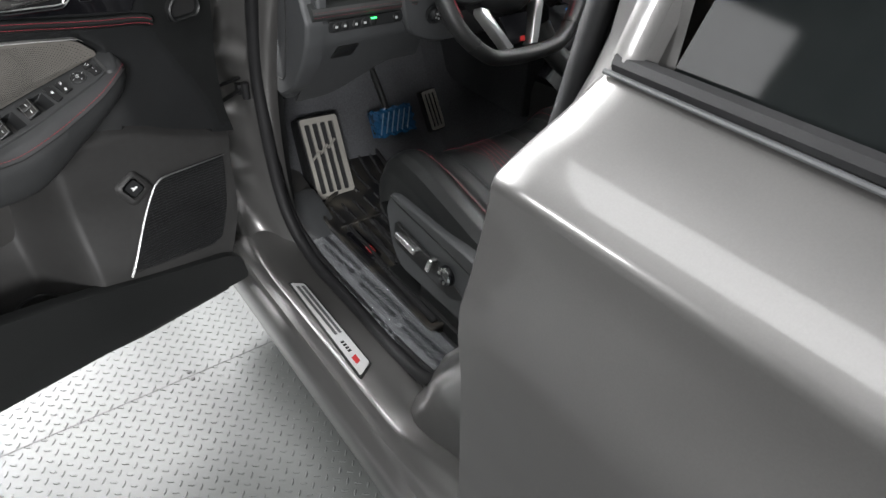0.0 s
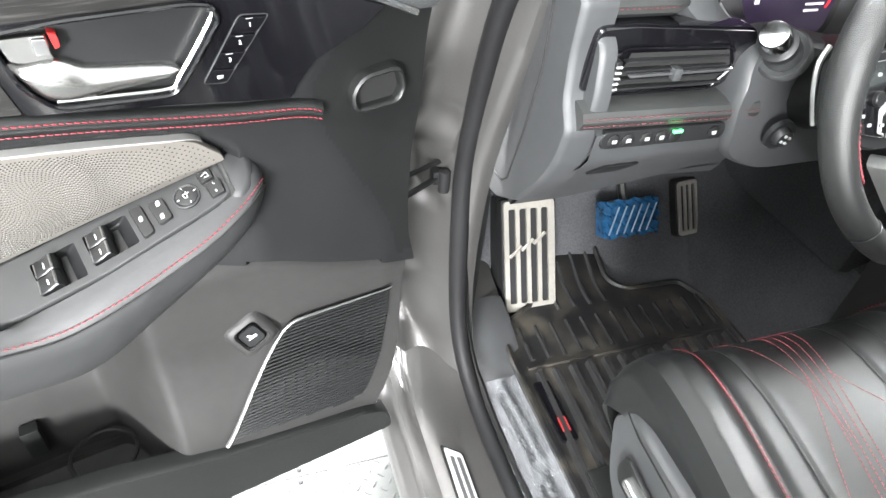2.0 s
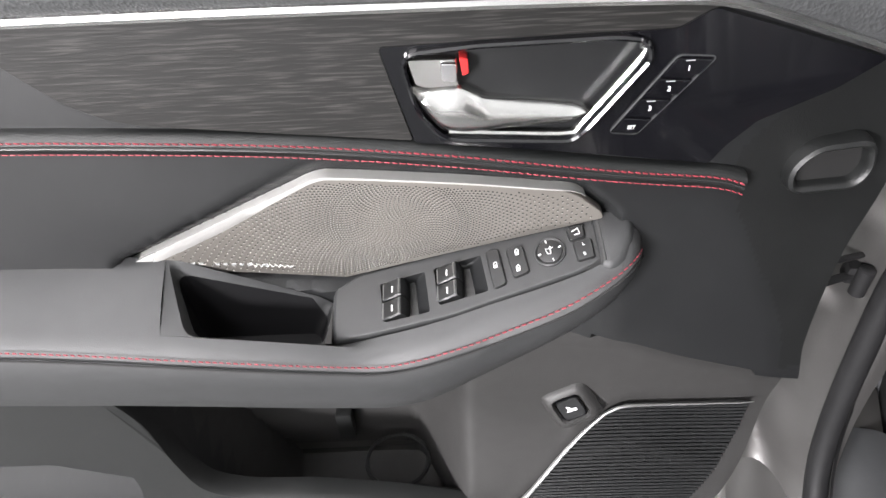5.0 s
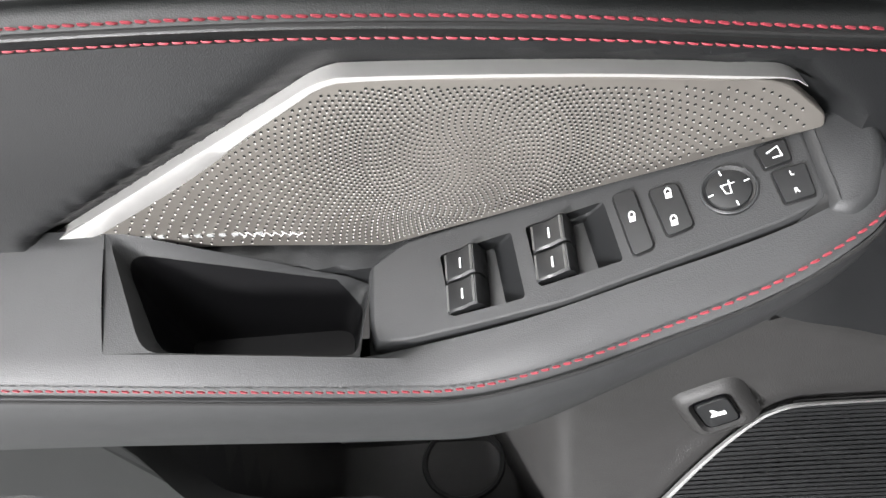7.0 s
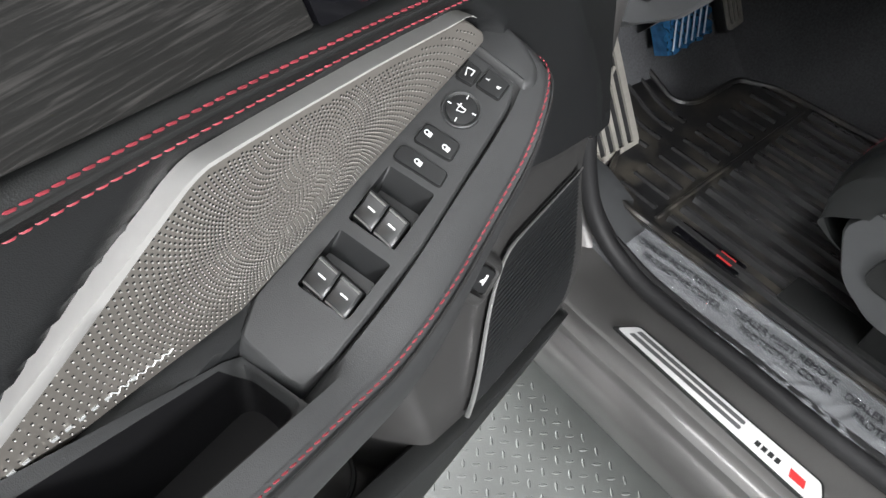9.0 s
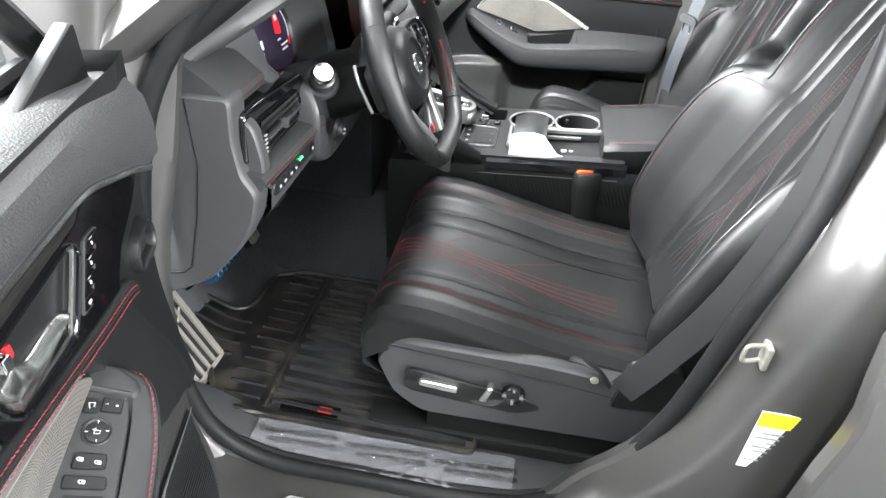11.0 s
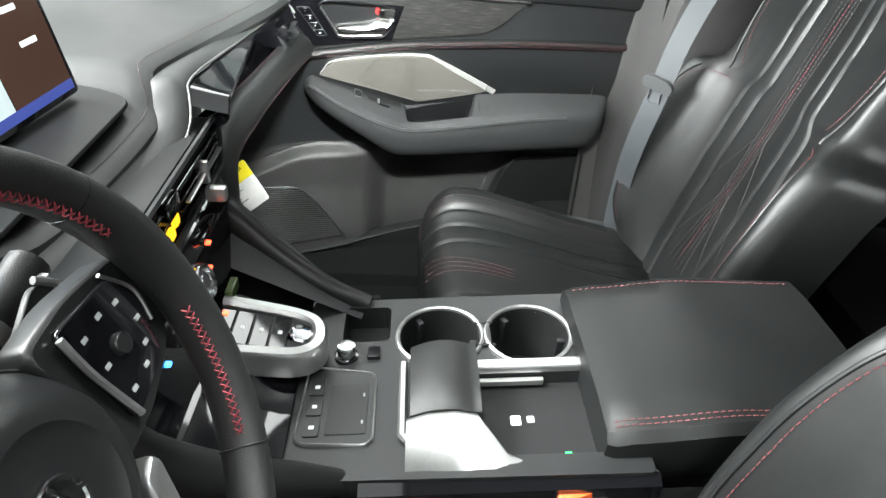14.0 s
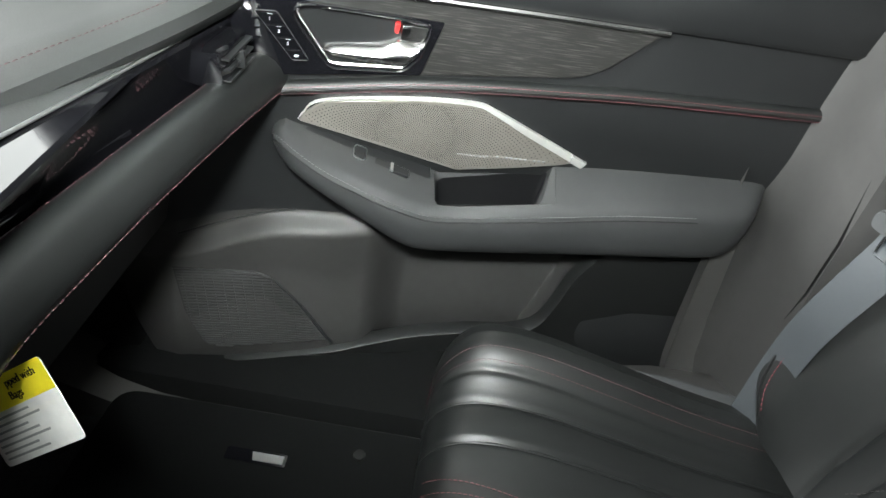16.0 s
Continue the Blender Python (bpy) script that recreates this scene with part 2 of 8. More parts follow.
def spline(pts, n=40, closed=False):
    """Evenly spaced points of a Catmull-Rom curve."""
    P = [Vector(p) for p in pts]
    N = len(P)
    out = []
    spans = N if closed else N - 1
    for i in range(spans):
        p0, p1, p2, p3 = (P[(i - 1) % N] if closed or i > 0 else P[0], P[i], P[(i + 1) % N], P[(i + 2) % N] if closed or i + 2 < N else P[-1])
        for j in range(12):
            k = j / 12
            out.append(0.5 * (2 * p1 + (p2 - p0) * k + (2 * p0 - 5 * p1 + 4 * p2 - p3) * k * k + (3 * p1 - p0 - 3 * p2 + p3) * k ** 3))
    out.append(P[0] if closed else P[-1])
    d = [0.0]
    for a, b in zip(out, out[1:]):
        d.append(d[-1] + (b - a).length)
    res, j = [], 0
    for i in range(n if closed else n):
        s = d[-1] * i / (n if closed else n - 1)
        while j < len(d) - 2 and d[j + 1] < s:
            j += 1
        k = (s - d[j]) / max(1e-9, d[j + 1] - d[j])
        res.append(out[j].lerp(out[j + 1], min(1, max(0, k))))
    return res


def loft(rows, wrap=False, ends=False, skip=None):
    bm = bmesh.new()
    V = [[bm.verts.new(p) for p in r] for r in rows]
    for i in range(len(V) - 1):
        n = len(V[i])
        for j in range(n if wrap else n - 1):
            if skip and skip(i, j):
                continue
            bm.faces.new((V[i][j], V[i][(j + 1) % n], V[i + 1][(j + 1) % n], V[i + 1][j]))
    if ends:
        bm.faces.new(V[0][::-1])
        bm.faces.new(V[-1])
    bmesh.ops.recalc_face_normals(bm, faces=bm.faces[:])
    return bm


def tube(pts, r, seg=8, closed=False, flat=1.0, up=None):
    """A bar along the points; r may be a function of 0..1; flat squeezes it along up."""
    P = [Vector(p) for p in pts]
    n = len(P)
    rows = []
    side = None
    for i in range(n):
        t = (P[(i + 1) % n] - P[i - 1]) if closed else (P[min(i + 1, n - 1)] - P[max(i - 1, 0)])
        t.normalize()
        ref = Vector(up) if up else (side if side else Vector((0, 0, 1)) if abs(t.z) < 0.9 else Vector((1, 0, 0)))
        if up:
            a = t.cross(ref).normalized()
            b = a.cross(t).normalized()
        else:
            b = (ref - t * ref.dot(t)).normalized()
            a = t.cross(b).normalized()
            side = b
        rr = r(i / max(1, n - 1)) if callable(r) else r
        rows.append([P[i] + a * (rr * math.cos(q)) + b * (rr * flat * math.sin(q)) for q in [2 * math.pi * k / seg for k in range(seg)]])
    if closed:
        rows.append(rows[0])
        bm = bmesh.new()
        V = [[bm.verts.new(p) for p in rw] for rw in rows[:-1]]
        V.append(V[0])
        for i in range(len(V) - 1):
            for j in range(seg):
                bm.faces.new((V[i][j], V[i][(j + 1) % seg], V[i + 1][(j + 1) % seg], V[i + 1][j]))
        bmesh.ops.recalc_face_normals(bm, faces=bm.faces[:])
        return bm
    return loft(rows, wrap=True, ends=True)


def rounded(pts, r=0.004, n=4):
    """A polygon with its corners rounded."""
    P = [Vector((p[0], p[1])) for p in pts]
    out = []
    for i, p in enumerate(P):
        rr = r[i] if isinstance(r, (list, tuple)) else r
        a, b = P[i - 1] - p, P[(i + 1) % len(P)] - p
        k = min(rr, a.length * 0.45, b.length * 0.45)
        if k < 1e-5:
            out.append(p)
            continue
        s, e = p + a.normalized() * k, p + b.normalized() * k
        for j in range(n + 1):
            f = j / n
            out.append((1 - f) ** 2 * s + 2 * f * (1 - f) * p + f * f * e)
    return out


def inset(poly, d):
    P = [Vector((p[0], p[1])) for p in poly]
    area = sum(P[i - 1].x * P[i].y - P[i].x * P[i - 1].y for i in range(len(P)))
    sg = 1 if area > 0 else -1
    out = []
    for i, p in enumerate(P):
        a, b = (p - P[i - 1]), (P[(i + 1) % len(P)] - p)
        if a.length < 1e-7 or b.length < 1e-7:
            out.append(p.copy())
            continue
        a.normalize(), b.normalize()
        na, nb = Vector((-a.y, a.x)) * sg, Vector((-b.y, b.x)) * sg
        m = na + nb
        m = m / max(0.35, m.length_squared) * 2
        out.append(p + m * d * 0.5 * (2 if m.length < 1e-6 else 1))
    return out


def slab(poly, h0, h1, to, bevel=0.0015, hollow=0.0):
    """A plate with the outline poly from height h0 to h1, with an eased upper edge; to(a, b, h) gives the place."""
    rings = [(poly, h0), (poly, h1 - bevel), (inset(poly, bevel * 0.35), h1 - bevel * 0.3), (inset(poly, bevel), h1)]
    if hollow:
        rings += [(inset(poly, bevel + 0.001), h1), (inset(poly, bevel + 0.0014), h1 - hollow)]
    bm = loft([[to(p[0], p[1], h) for p in pl] for pl, h in rings], wrap=True, ends=True)
    return bm


def ring_plate(outer, holes, h, to):
    """A flat plate with holes."""
    bm = bmesh.new()
    edges = []
    for lp in [outer, *holes]:
        vs = [bm.verts.new(to(p[0], p[1], h)) for p in lp]
        edges += [bm.edges.new((vs[i - 1], vs[i])) for i in range(len(vs))]
    bmesh.ops.triangle_fill(bm, use_beauty=True, edges=edges)
    bmesh.ops.recalc_face_normals(bm, faces=bm.faces[:])
    return bm


def band(poly_a, ha, poly_b, hb, to):
    """The walls between two outlines with the same number of corners."""
    return loft([[to(p[0], p[1], ha) for p in poly_a], [to(p[0], p[1], hb) for p in poly_b]], wrap=True)


def frame_ring(poly, width, h0, h1, to):
    inner = inset(poly, width)
    mid = inset(poly, width * 0.5)
    return loft([[to(p[0], p[1], h) for p in pl] for pl, h in ((poly, h0), (inset(poly, width * 0.12), h1 * 0.8 + h0 * 0.2), (mid, h1), (inset(poly, width * 0.88), h1 * 0.8 + h0 * 0.2), (inner, h0))], wrap=True)


def stitches(path, normal, size=0.0055, gap=0.002, r=0.0007, slant=0.0):
    """Single thread stitches along a path; normal is a vector or a function of the point."""
    P = [Vector(p) for p in path]
    d = [0.0]
    for a, b in zip(P, P[1:]):
        d.append(d[-1] + (b - a).length)
    bm = bmesh.new()

    def at(s):
        j = 0
        lo, hi = 0, len(d) - 2
        while lo < hi:
            mid = (lo + hi + 1) // 2
            if d[mid] <= s:
                lo = mid
            else:
                hi = mid - 1
        j = lo
        return P[j].lerp(P[j + 1], min(1, (s - d[j]) / max(1e-9, d[j + 1] - d[j])))
    s = 0.0
    while s + size < d[-1]:
        a, b = at(s), at(s + size)
        t = (b - a).normalized()
        nn = Vector(normal(a) if callable(normal) else normal).normalized()
        sd = t.cross(nn).normalized()
        off = sd * slant * size
        mid = (a + b) / 2 + nn * r * 1.3
        a2, b2 = a - off, b + off
        vs = []
        for c, k, hh in ((a2, 0.35, 0.0), (a2.lerp(mid, 0.4), 1.0, 1.0), (b2.lerp(mid, 0.4), 1.0, 1.0), (b2, 0.35, 0.0)):
            vs.append([bm.verts.new(c + sd * r * k * p + nn * (r * hh * 0.6 + r * k * q)) for p, q in ((-1, 0), (0, 1), (1, 0), (0, -0.6))])
        for u, w in zip(vs, vs[1:]):
            for j in range(4):
                bm.faces.new((u[j], u[(j + 1) % 4], w[(j + 1) % 4], w[j]))
        s += size + gap
    bmesh.ops.recalc_face_normals(bm, faces=bm.faces[:])
    return bm


def boxy(x0, x1, y0, y1, z0, z1, bev=0.004, seg=2):
    bm = bmesh.new()
    bmesh.ops.create_cube(bm, size=1.0)
    for v in bm.verts:
        v.co = Vector(((x0 + x1) / 2 + v.co.x * (x1 - x0), (y0 + y1) / 2 + v.co.y * (y1 - y0), (z0 + z1) / 2 + v.co.z * (z1 - z0)))
    if bev:
        bmesh.ops.bevel(bm, geom=bm.edges[:] + bm.verts[:], offset=bev, segments=seg, affect="EDGES", profile=0.6)
    return bm


def lathe(profile, axis_m, n=32):
    """Turned shape: profile of (radius, height) about the local z of axis_m."""
    rows = [[axis_m @ Vector((r * math.cos(2 * math.pi * k / n), r * math.sin(2 * math.pi * k / n), h)) for k in range(n)] for r, h in profile]
    return loft(rows, wrap=True, ends=True)


def words(text, size, m, material, parent, name="lettering", depth=0.0004):
    cu = bpy.data.curves.new(name, "FONT")
    cu.body, cu.size, cu.extrude, cu.align_x, cu.align_y = text, size, depth, "CENTER", "CENTER"
    tmp = new("tmp", cu)
    me = tmp.to_mesh()
    bm = bmesh.new()
    bm.from_mesh(me)
    tmp.to_mesh_clear()
    bpy.data.objects.remove(tmp)
    bpy.data.curves.remove(cu)
    if FLIP[0]:
        bm.transform(Matrix.Diagonal((-1, 1, 1, 1)))
    bm.transform(m)
    return part(name, bm, material, parent, smooth=False)


def axes_m(origin, right, up):
    """A frame with x along right, y along up."""
    x = Vector(right).normalized()
    z = x.cross(Vector(up)).normalized()
    y = z.cross(x)
    m = Matrix((x, y, z)).transposed().to_4x4()
    m.translation = Vector(origin)
    return m

# ---- the hall ----
GROUND = 0.045


def setting(name, bm, material, label, category, smooth=True):
    return tagged(part(name, bm, material, None, label, smooth), label, category, kind="structure")


ground = setting("ground", boxy(-8, 8, -8, 9, GROUND - 0.1, GROUND, 0), TREAD, "pale grey painted steel tread plate floor", "floor", False)
# Assumed shell, mostly out of view; it sets how much lamp light bounces
setting("wall_north", boxy(-8.2, 8.2, 9, 9.2, -0.05, 4.2, 0), WALLP, "plain pale green-grey hall wall", "wall", False)
setting("wall_south", boxy(-8.2, 8.2, -8.2, -8, -0.05, 4.2, 0), WALLP, "plain pale green-grey hall wall", "wall", False)
setting("wall_west", boxy(-8.2, -8, -8, 9, -0.05, 4.2, 0), WALLP, "plain pale green-grey hall wall", "wall", False)
setting("wall_east", boxy(8, 8.2, -8, 9, -0.05, 4.2, 0), WALLP, "plain pale green-grey hall wall", "wall", False)
setting("ceiling", boxy(-8.2, 8.2, -8.2, 9.2, 4.2, 4.4, 0), CEILP, "plain white hall ceiling", "ceiling", False)


def tread_bars():
    """Raised lozenges in alternating directions."""
    bm = bmesh.new()
    pitch = 0.037
    for i in range(-42, 12):
        for j in range(-40, 50):
            x, y = -1.0 + i * pitch * 0.5 + 0.0, j * pitch + (pitch / 2 if i % 2 else 0)
            if x > -0.55 or x < -2.3:
                continue
            a = radians(45 if i % 2 else -45) + radians(8)
            c, s = math.cos(a), math.sin(a)
            L, B, H = 0.0100, 0.0028, 0.0014
            ring = [(L, 0), (L * 0.45, B), (-L * 0.45, B), (-L, 0), (-L * 0.45, -B), (L * 0.45, -B)]
            lo = [bm.verts.new((x + p * c - q * s, y + p * s + q * c, GROUND)) for p, q in ring]
            hi = [bm.verts.new((x + (p * c - q * s) * 0.62, y + (p * s + q * c) * 0.62, GROUND + H)) for p, q in ring]
            for k in range(6):
                bm.faces.new((lo[k - 1], lo[k], hi[k], hi[k - 1]))
            bm.faces.new(hi)
    return bm


tagged(part("tread_pattern", tread_bars(), TREAD, ground, "raised lozenge tread of the steel floor"), kind="stuff")
part("plate_seam", boxy(-2.6, -0.55, 0.487, 0.490, GROUND - 0.01, GROUND + 0.0006, 0), RUBBER, ground, "thin dark joint between floor plates", False)
for _x, _y in ((-1.03, 0.505), (-1.03, 0.474), (-1.9, 0.505), (-1.9, 0.474)):
    part("floor_bolt", lathe([(0.006, 0.0), (0.006, 0.002), (0.004, 0.0026)], pose(_x, _y, GROUND), 10), RUBBER, ground)


# ---- the car's body ----
body = thing("car_body", pose(0.05, 0, GROUND), "gunmetal grey metallic car body with bare door openings", "car")


def W(name, bm, material, parent, label="", smooth=True):
    return part(name, bm, material, parent, label, smooth, local=False)


CX = 0.05


def sill(side):
    """Outer sill, its inner step and the door opening's lower flange."""
    rows = []
    for i in range(41):
        y = 0.62 - i * (2.2 / 40)
        lift = 0.10 * step(0.30, 0.62, y) + 0.16 * step(-0.22, -0.50, y)
        prof = [(0.58, 0.42), (0.60, 0.445 + lift * 0.9), (0.64, 0.455 + lift), (0.69, 0.458 + lift), (0.705, 0.452 + lift), (0.722, 0.449 + lift * 0.8), (0.77, 0.449 + lift * 0.7), (0.815, 0.449 + lift * 0.55),
                (0.824, 0.446 + lift * 0.5), (0.829, 0.438 + lift * 0.4), (0.838, 0.434 + lift * 0.35), (0.847, 0.431 + lift * 0.3), (0.851, 0.422 + lift * 0.2), (0.856, 0.418), (0.868, 0.412), (0.876, 0.40), (0.878, 0.37), (0.865, 0.30), (0.84, 0.24), (0.80, 0.20), (0.60, 0.20)]
        rows.append([Vector((side * x, y, z)) for x, z in prof])
    return loft(rows)


W("sill", sill(-1), PAINT, body, "gunmetal metallic door sill")
_far = sill(1)
_far.transform(Matrix.Translation((0.10, 0, 0)))
W("sill", _far, PAINT, body)
W("sill_lining", boxy(0.74, 0.93, -0.75, 0.80, 0.28, 0.505, 0.02), MATCARPET, body, "black carpeted inner sill lining")


def a_pillar():
    """Door pillar behind the front wing, seen with the door open."""
    rows = []
    for i in range(90):
        k = i / 89
        z = 0.28 + k * 1.05
        w = lerp([(0.28, 0.02), (0.5, 0.0), (0.65, -0.028), (0.9, -0.022), (1.1, 0.018), (1.35, 0.06)], z)
        yr = lerp([(0.28, 0.28), (0.42, 0.36), (0.52, 0.415), (0.85, 0.43), (1.15, 0.37), (1.35, 0.33)], z)
        dent = 0.012 * math.exp(-((z - 0.83) / 0.07) ** 2) + 0.010 * math.exp(-((z - 1.02) / 0.05) ** 2) - 0.007 * math.exp(-((z - 0.93) / 0.022) ** 2) + 0.006 * step(0.66, 0.645, z)
        rows.append([Vector((-0.695 + w * 0.35, yr - 0.012, z)), Vector((-0.715 + w * 0.4, yr - 0.016, z)), Vector((-0.735 + w * 0.5, yr + 0.002, z)), Vector((-0.765 + w * 0.7, yr + 0.028 + dent, z)), Vector((-0.792 + w * 0.9, yr + 0.045 + dent, z)), Vector((-0.815 + w, yr + 0.055, z)),
                     Vector((-0.83 + w, yr + 0.09, z)), Vector((-0.835 + w, yr + 0.16, z)), Vector((-0.84 + w, yr + 0.30, z))])
    fine = []
    for row in rows:
        P = spline(row, 34)
        for p in P[6:28]:
            r = math.hypot((p.x + 0.775) * 1.5, p.z - 0.90)
            p += Vector((0.55, 0.83, 0)) * (0.011 * (1 - step(0.075, 0.105, r)) + 0.0035 * math.sin(p.z * 34 + p.x * 60) * step(0.74, 0.66, p.z) + 0.003 * noise.noise(Vector((p.x * 14, 0, p.z * 9))))
        fine.append(P)
    return loft(fine)


W("front_pillar", a_pillar(), PAINT, body, "gunmetal metallic hinge pillar")
# front wing beyond the hinges
W("front_wing", boxy(-0.935, -0.915, 0.50, 1.45, 0.30, 1.12, 0.008), PAINT, body)
# upper screen pillars, roof rails and roof
for _s in (-1, 1):
    _p = spline([(CX + _s * 0.80, 0.62, 1.10), (CX + _s * 0.765, 0.36, 1.30), (CX + _s * 0.70, 0.02, 1.55), (CX + _s * 0.655, -0.30, 1.655), (CX + _s * 0.63, -0.8, 1.70), (CX + _s * 0.60, -1.7, 1.66)], 34)
    W("roof_rail", tube(_p, 0.042, 10, flat=0.8), PAINT, body)
    W("pillar_trim", tube([q + Vector((-_s * 0.036, -0.02, -0.016)) for q in _p], 0.034, 10), VINYL, body, "grey lined screen pillar")
W("roof", loft([[Vector((CX + x, y, 1.70 - 0.12 * (x / 0.62) ** 2 - 0.10 * ((y + 0.7) / 1.0) ** 2 + (0.03 if top else 0))) for x in np.linspace(-0.62, 0.62, 13)] for top in (0, 1) for y in (np.linspace(0.02, -1.75, 12) if top == 0 else np.linspace(-1.75, 0.02, 12))]), PAINT, body, "roof panel")


# Assumed pale cloth, out of view, added to bounce light onto the trim
W("headliner", loft([[Vector((CX + x, y, 1.682 - 0.12 * (x / 0.62) ** 2 - 0.10 * ((y + 0.7) / 1.0) ** 2)) for x in np.linspace(-0.60, 0.60, 13)] for y in np.linspace(0.0, -1.74, 12)]), HEADLINER, body, "unseen pale grey headliner, added to bounce light into the cabin")


def b_pillar(side):
    rows = []
    for i in range(34):
        z = 0.46 + i * (1.20 / 33)
        tilt = 0.10 * step(1.25, 1.65, z) * -1
        xo = 0.90 - 0.05 * step(1.12, 1.28, z) - 0.13 * step(1.32, 1.66, z) - 0.03 * step(0.75, 0.45, z)
        yf = lerp([(0.46, -0.20), (0.55, -0.25), (0.63, -0.285), (0.71, -0.34), (0.83, -0.398), (1.06, -0.448), (1.2, -0.474), (1.4, -0.49), (1.66, -0.52)], z)
        yr = -0.60
        q = 1 - 0.28 * step(1.05, 1.3, z)
        prof = [(xo - 0.20 * q, yf - 0.14), (xo - 0.16 * q, yf - 0.06), (xo - 0.118 * q, yf + 0.0), (xo - 0.10, yf + 0.002), (xo - 0.094, yf - 0.008), (xo - 0.075, yf - 0.012), (xo - 0.045, yf - 0.035), (xo - 0.035, yf - 0.06), (xo - 0.030, yf - 0.11), (xo - 0.03, yr)]
        rows.append([Vector((CX + side * x, y, z)) for x, y in prof])
    return loft(rows)


W("door_pillar", b_pillar(-1), PAINT, body, "gunmetal metallic door pillar")

# printed sticker on the pillar's face
_st = thing("pillar_sticker", pose(-0.817, -0.492, 0.86), "white and yellow printed sticker on the door pillar", "sticker")
part("paper", boxy(-0.0012, 0.0, -0.045, 0.025, -0.055, 0.055, 0), CARD, _st, "white paper", False)
part("yellow_band", boxy(-0.0016, -0.0011, -0.045, 0.025, 0.028, 0.054, 0), YELLOW, _st, "yellow band", False)
for _i in range(7):
    part("text_bar", boxy(-0.0016, -0.0011, -0.035, 0.012 + 0.01 * math.sin(_i * 2.3), 0.014 - _i * 0.009, 0.017 - _i * 0.009, 0), GREYINK, _st, "", False)

# striker loop on the door pillar
_m = thing("door_striker", pose(-0.79, -0.435, 0.985), "bright zinc door striker loop on the pillar", "striker")
part("plate", boxy(-0.012, 0.012, -0.022, -0.014, -0.018, 0.018, 0.003), STEEL, _m)
part("loop", tube(spline([(0.004, -0.016, 0.012), (-0.002, 0.004, 0.013), (-0.004, 0.009, 0.008), (-0.004, 0.009, -0.008), (-0.002, 0.004, -0.013), (0.004, -0.016, -0.012)], 24), 0.003, 8), STEEL, _m)

# opening seals: thick rubber round the front door opening
for _s in (-1,):
    _seal = spline([(_s * 0.665, 0.16, 1.44), (_s * 0.700, 0.285, 1.33), (_s * 0.735, 0.375, 1.18), (_s * 0.742, 0.425, 0.95), (_s * 0.742, 0.425, 0.80), (_s * 0.735, 0.385, 0.58), (_s * 0.722, 0.285, 0.478), (_s * 0.716, 0.10, 0.464), (_s * 0.716, -0.12, 0.466), (_s * 0.72, -0.225, 0.50), (_s * 0.735, -0.315, 0.62), (_s * 0.745, -0.388, 0.80), (_s * 0.745, -0.428, 1.00), (_s * 0.740, -0.460, 1.14), (_s * 0.722, -0.474, 1.30), (_s * 0.685, -0.484, 1.45), (_s * 0.62, -0.52, 1.62)], 90)
    _ds = thing("door_seal", pose(_s * 0.72, 0.0, 0.46), "thick black rubber seal round the door opening", "door seal")
    W("seal_bulb", tube(_seal, 0.015, 10), RUBBER, _ds, "hollow black rubber bulb")
    W("seal_lip", tube([p + Vector((-_s * 0.016, 0.012 * (p.y / 0.4), 0.006 if p.z < 0.5 else 0.0)) for p in _seal], 0.008, 8), RUBBER, _ds, "thin black inner lip")


# rear door, closed: leaning skin with a crease, belt strip, dark glass
def rear_skin(side):
    zs = [0.46, 0.52, 0.60, 0.72, 0.82, 0.90, 0.975, 1.012, 1.052, 1.10, 1.135, 1.155, 1.165, 1.172, 1.19, 1.22, 1.245, 1.255]
    xs = [0.895, 0.925, 0.938, 0.945, 0.950, 0.956, 0.966, 0.966, 0.955, 0.946, 0.944, 0.948, 0.948, 0.943, 0.925, 0.885, 0.852, 0.835]
    rows = []
    for k in range(30):
        y = -0.52 - 1.05 * (k / 29)
        rows.append([Vector((CX + side * (x + 0.008 * math.sin((y + 0.5) * 2.2)), y - 0.03 * step(1.1, 1.26, z), z)) for x, z in zip(xs, zs)])
    edge = [Vector((p.x - side * 0.03, p.y + 0.004, p.z)) for p in rows[0]]
    first = [Vector((p.x - side * 0.006, p.y + 0.006, p.z)) for p in rows[0]]
    return loft([edge, first, *rows])


for _s in (-1, 1):
    rd = thing("rear_door", pose(CX + _s * 0.9, -1.0, 0.46), "closed gunmetal metallic rear door with dark glass", "car door", "rear doors")
    W("skin", rear_skin(_s), PAINT, rd)
    W("belt_strip", tube(spline([(CX + _s * 0.838, -0.555, 1.262), (CX + _s * 0.842, -1.0, 1.268), (CX + _s * 0.835, -1.57, 1.27)], 20), 0.010, 8), RUBBER, rd, "black window belt strip")
    W("belt_moulding", tube(spline([(CX + _s * 0.846, -0.548, 1.253), (CX + _s * 0.851, -1.0, 1.257), (CX + _s * 0.845, -1.57, 1.26)], 20), 0.0028, 8), GREYPL, rd, "thin grey belt moulding")
    W("window", loft([[Vector((CX + _s * (0.825 - 0.11 * k), y - 0.05 * k, 1.262 + 0.36 * k)) for k in np.linspace(0, 1, 6)] for y in np.linspace(-0.60, -1.55, 8)]), DARKGLASS, rd, "dark tinted side glass")
    W("window_frame", tube(spline([(CX + _s * 0.832, -0.565, 1.262), (CX + _s * 0.79, -0.578, 1.40), (CX + _s * 0.72, -0.61, 1.62)], 16), 0.022, 8, flat=0.7), PAINT, rd, "gunmetal metallic window frame")


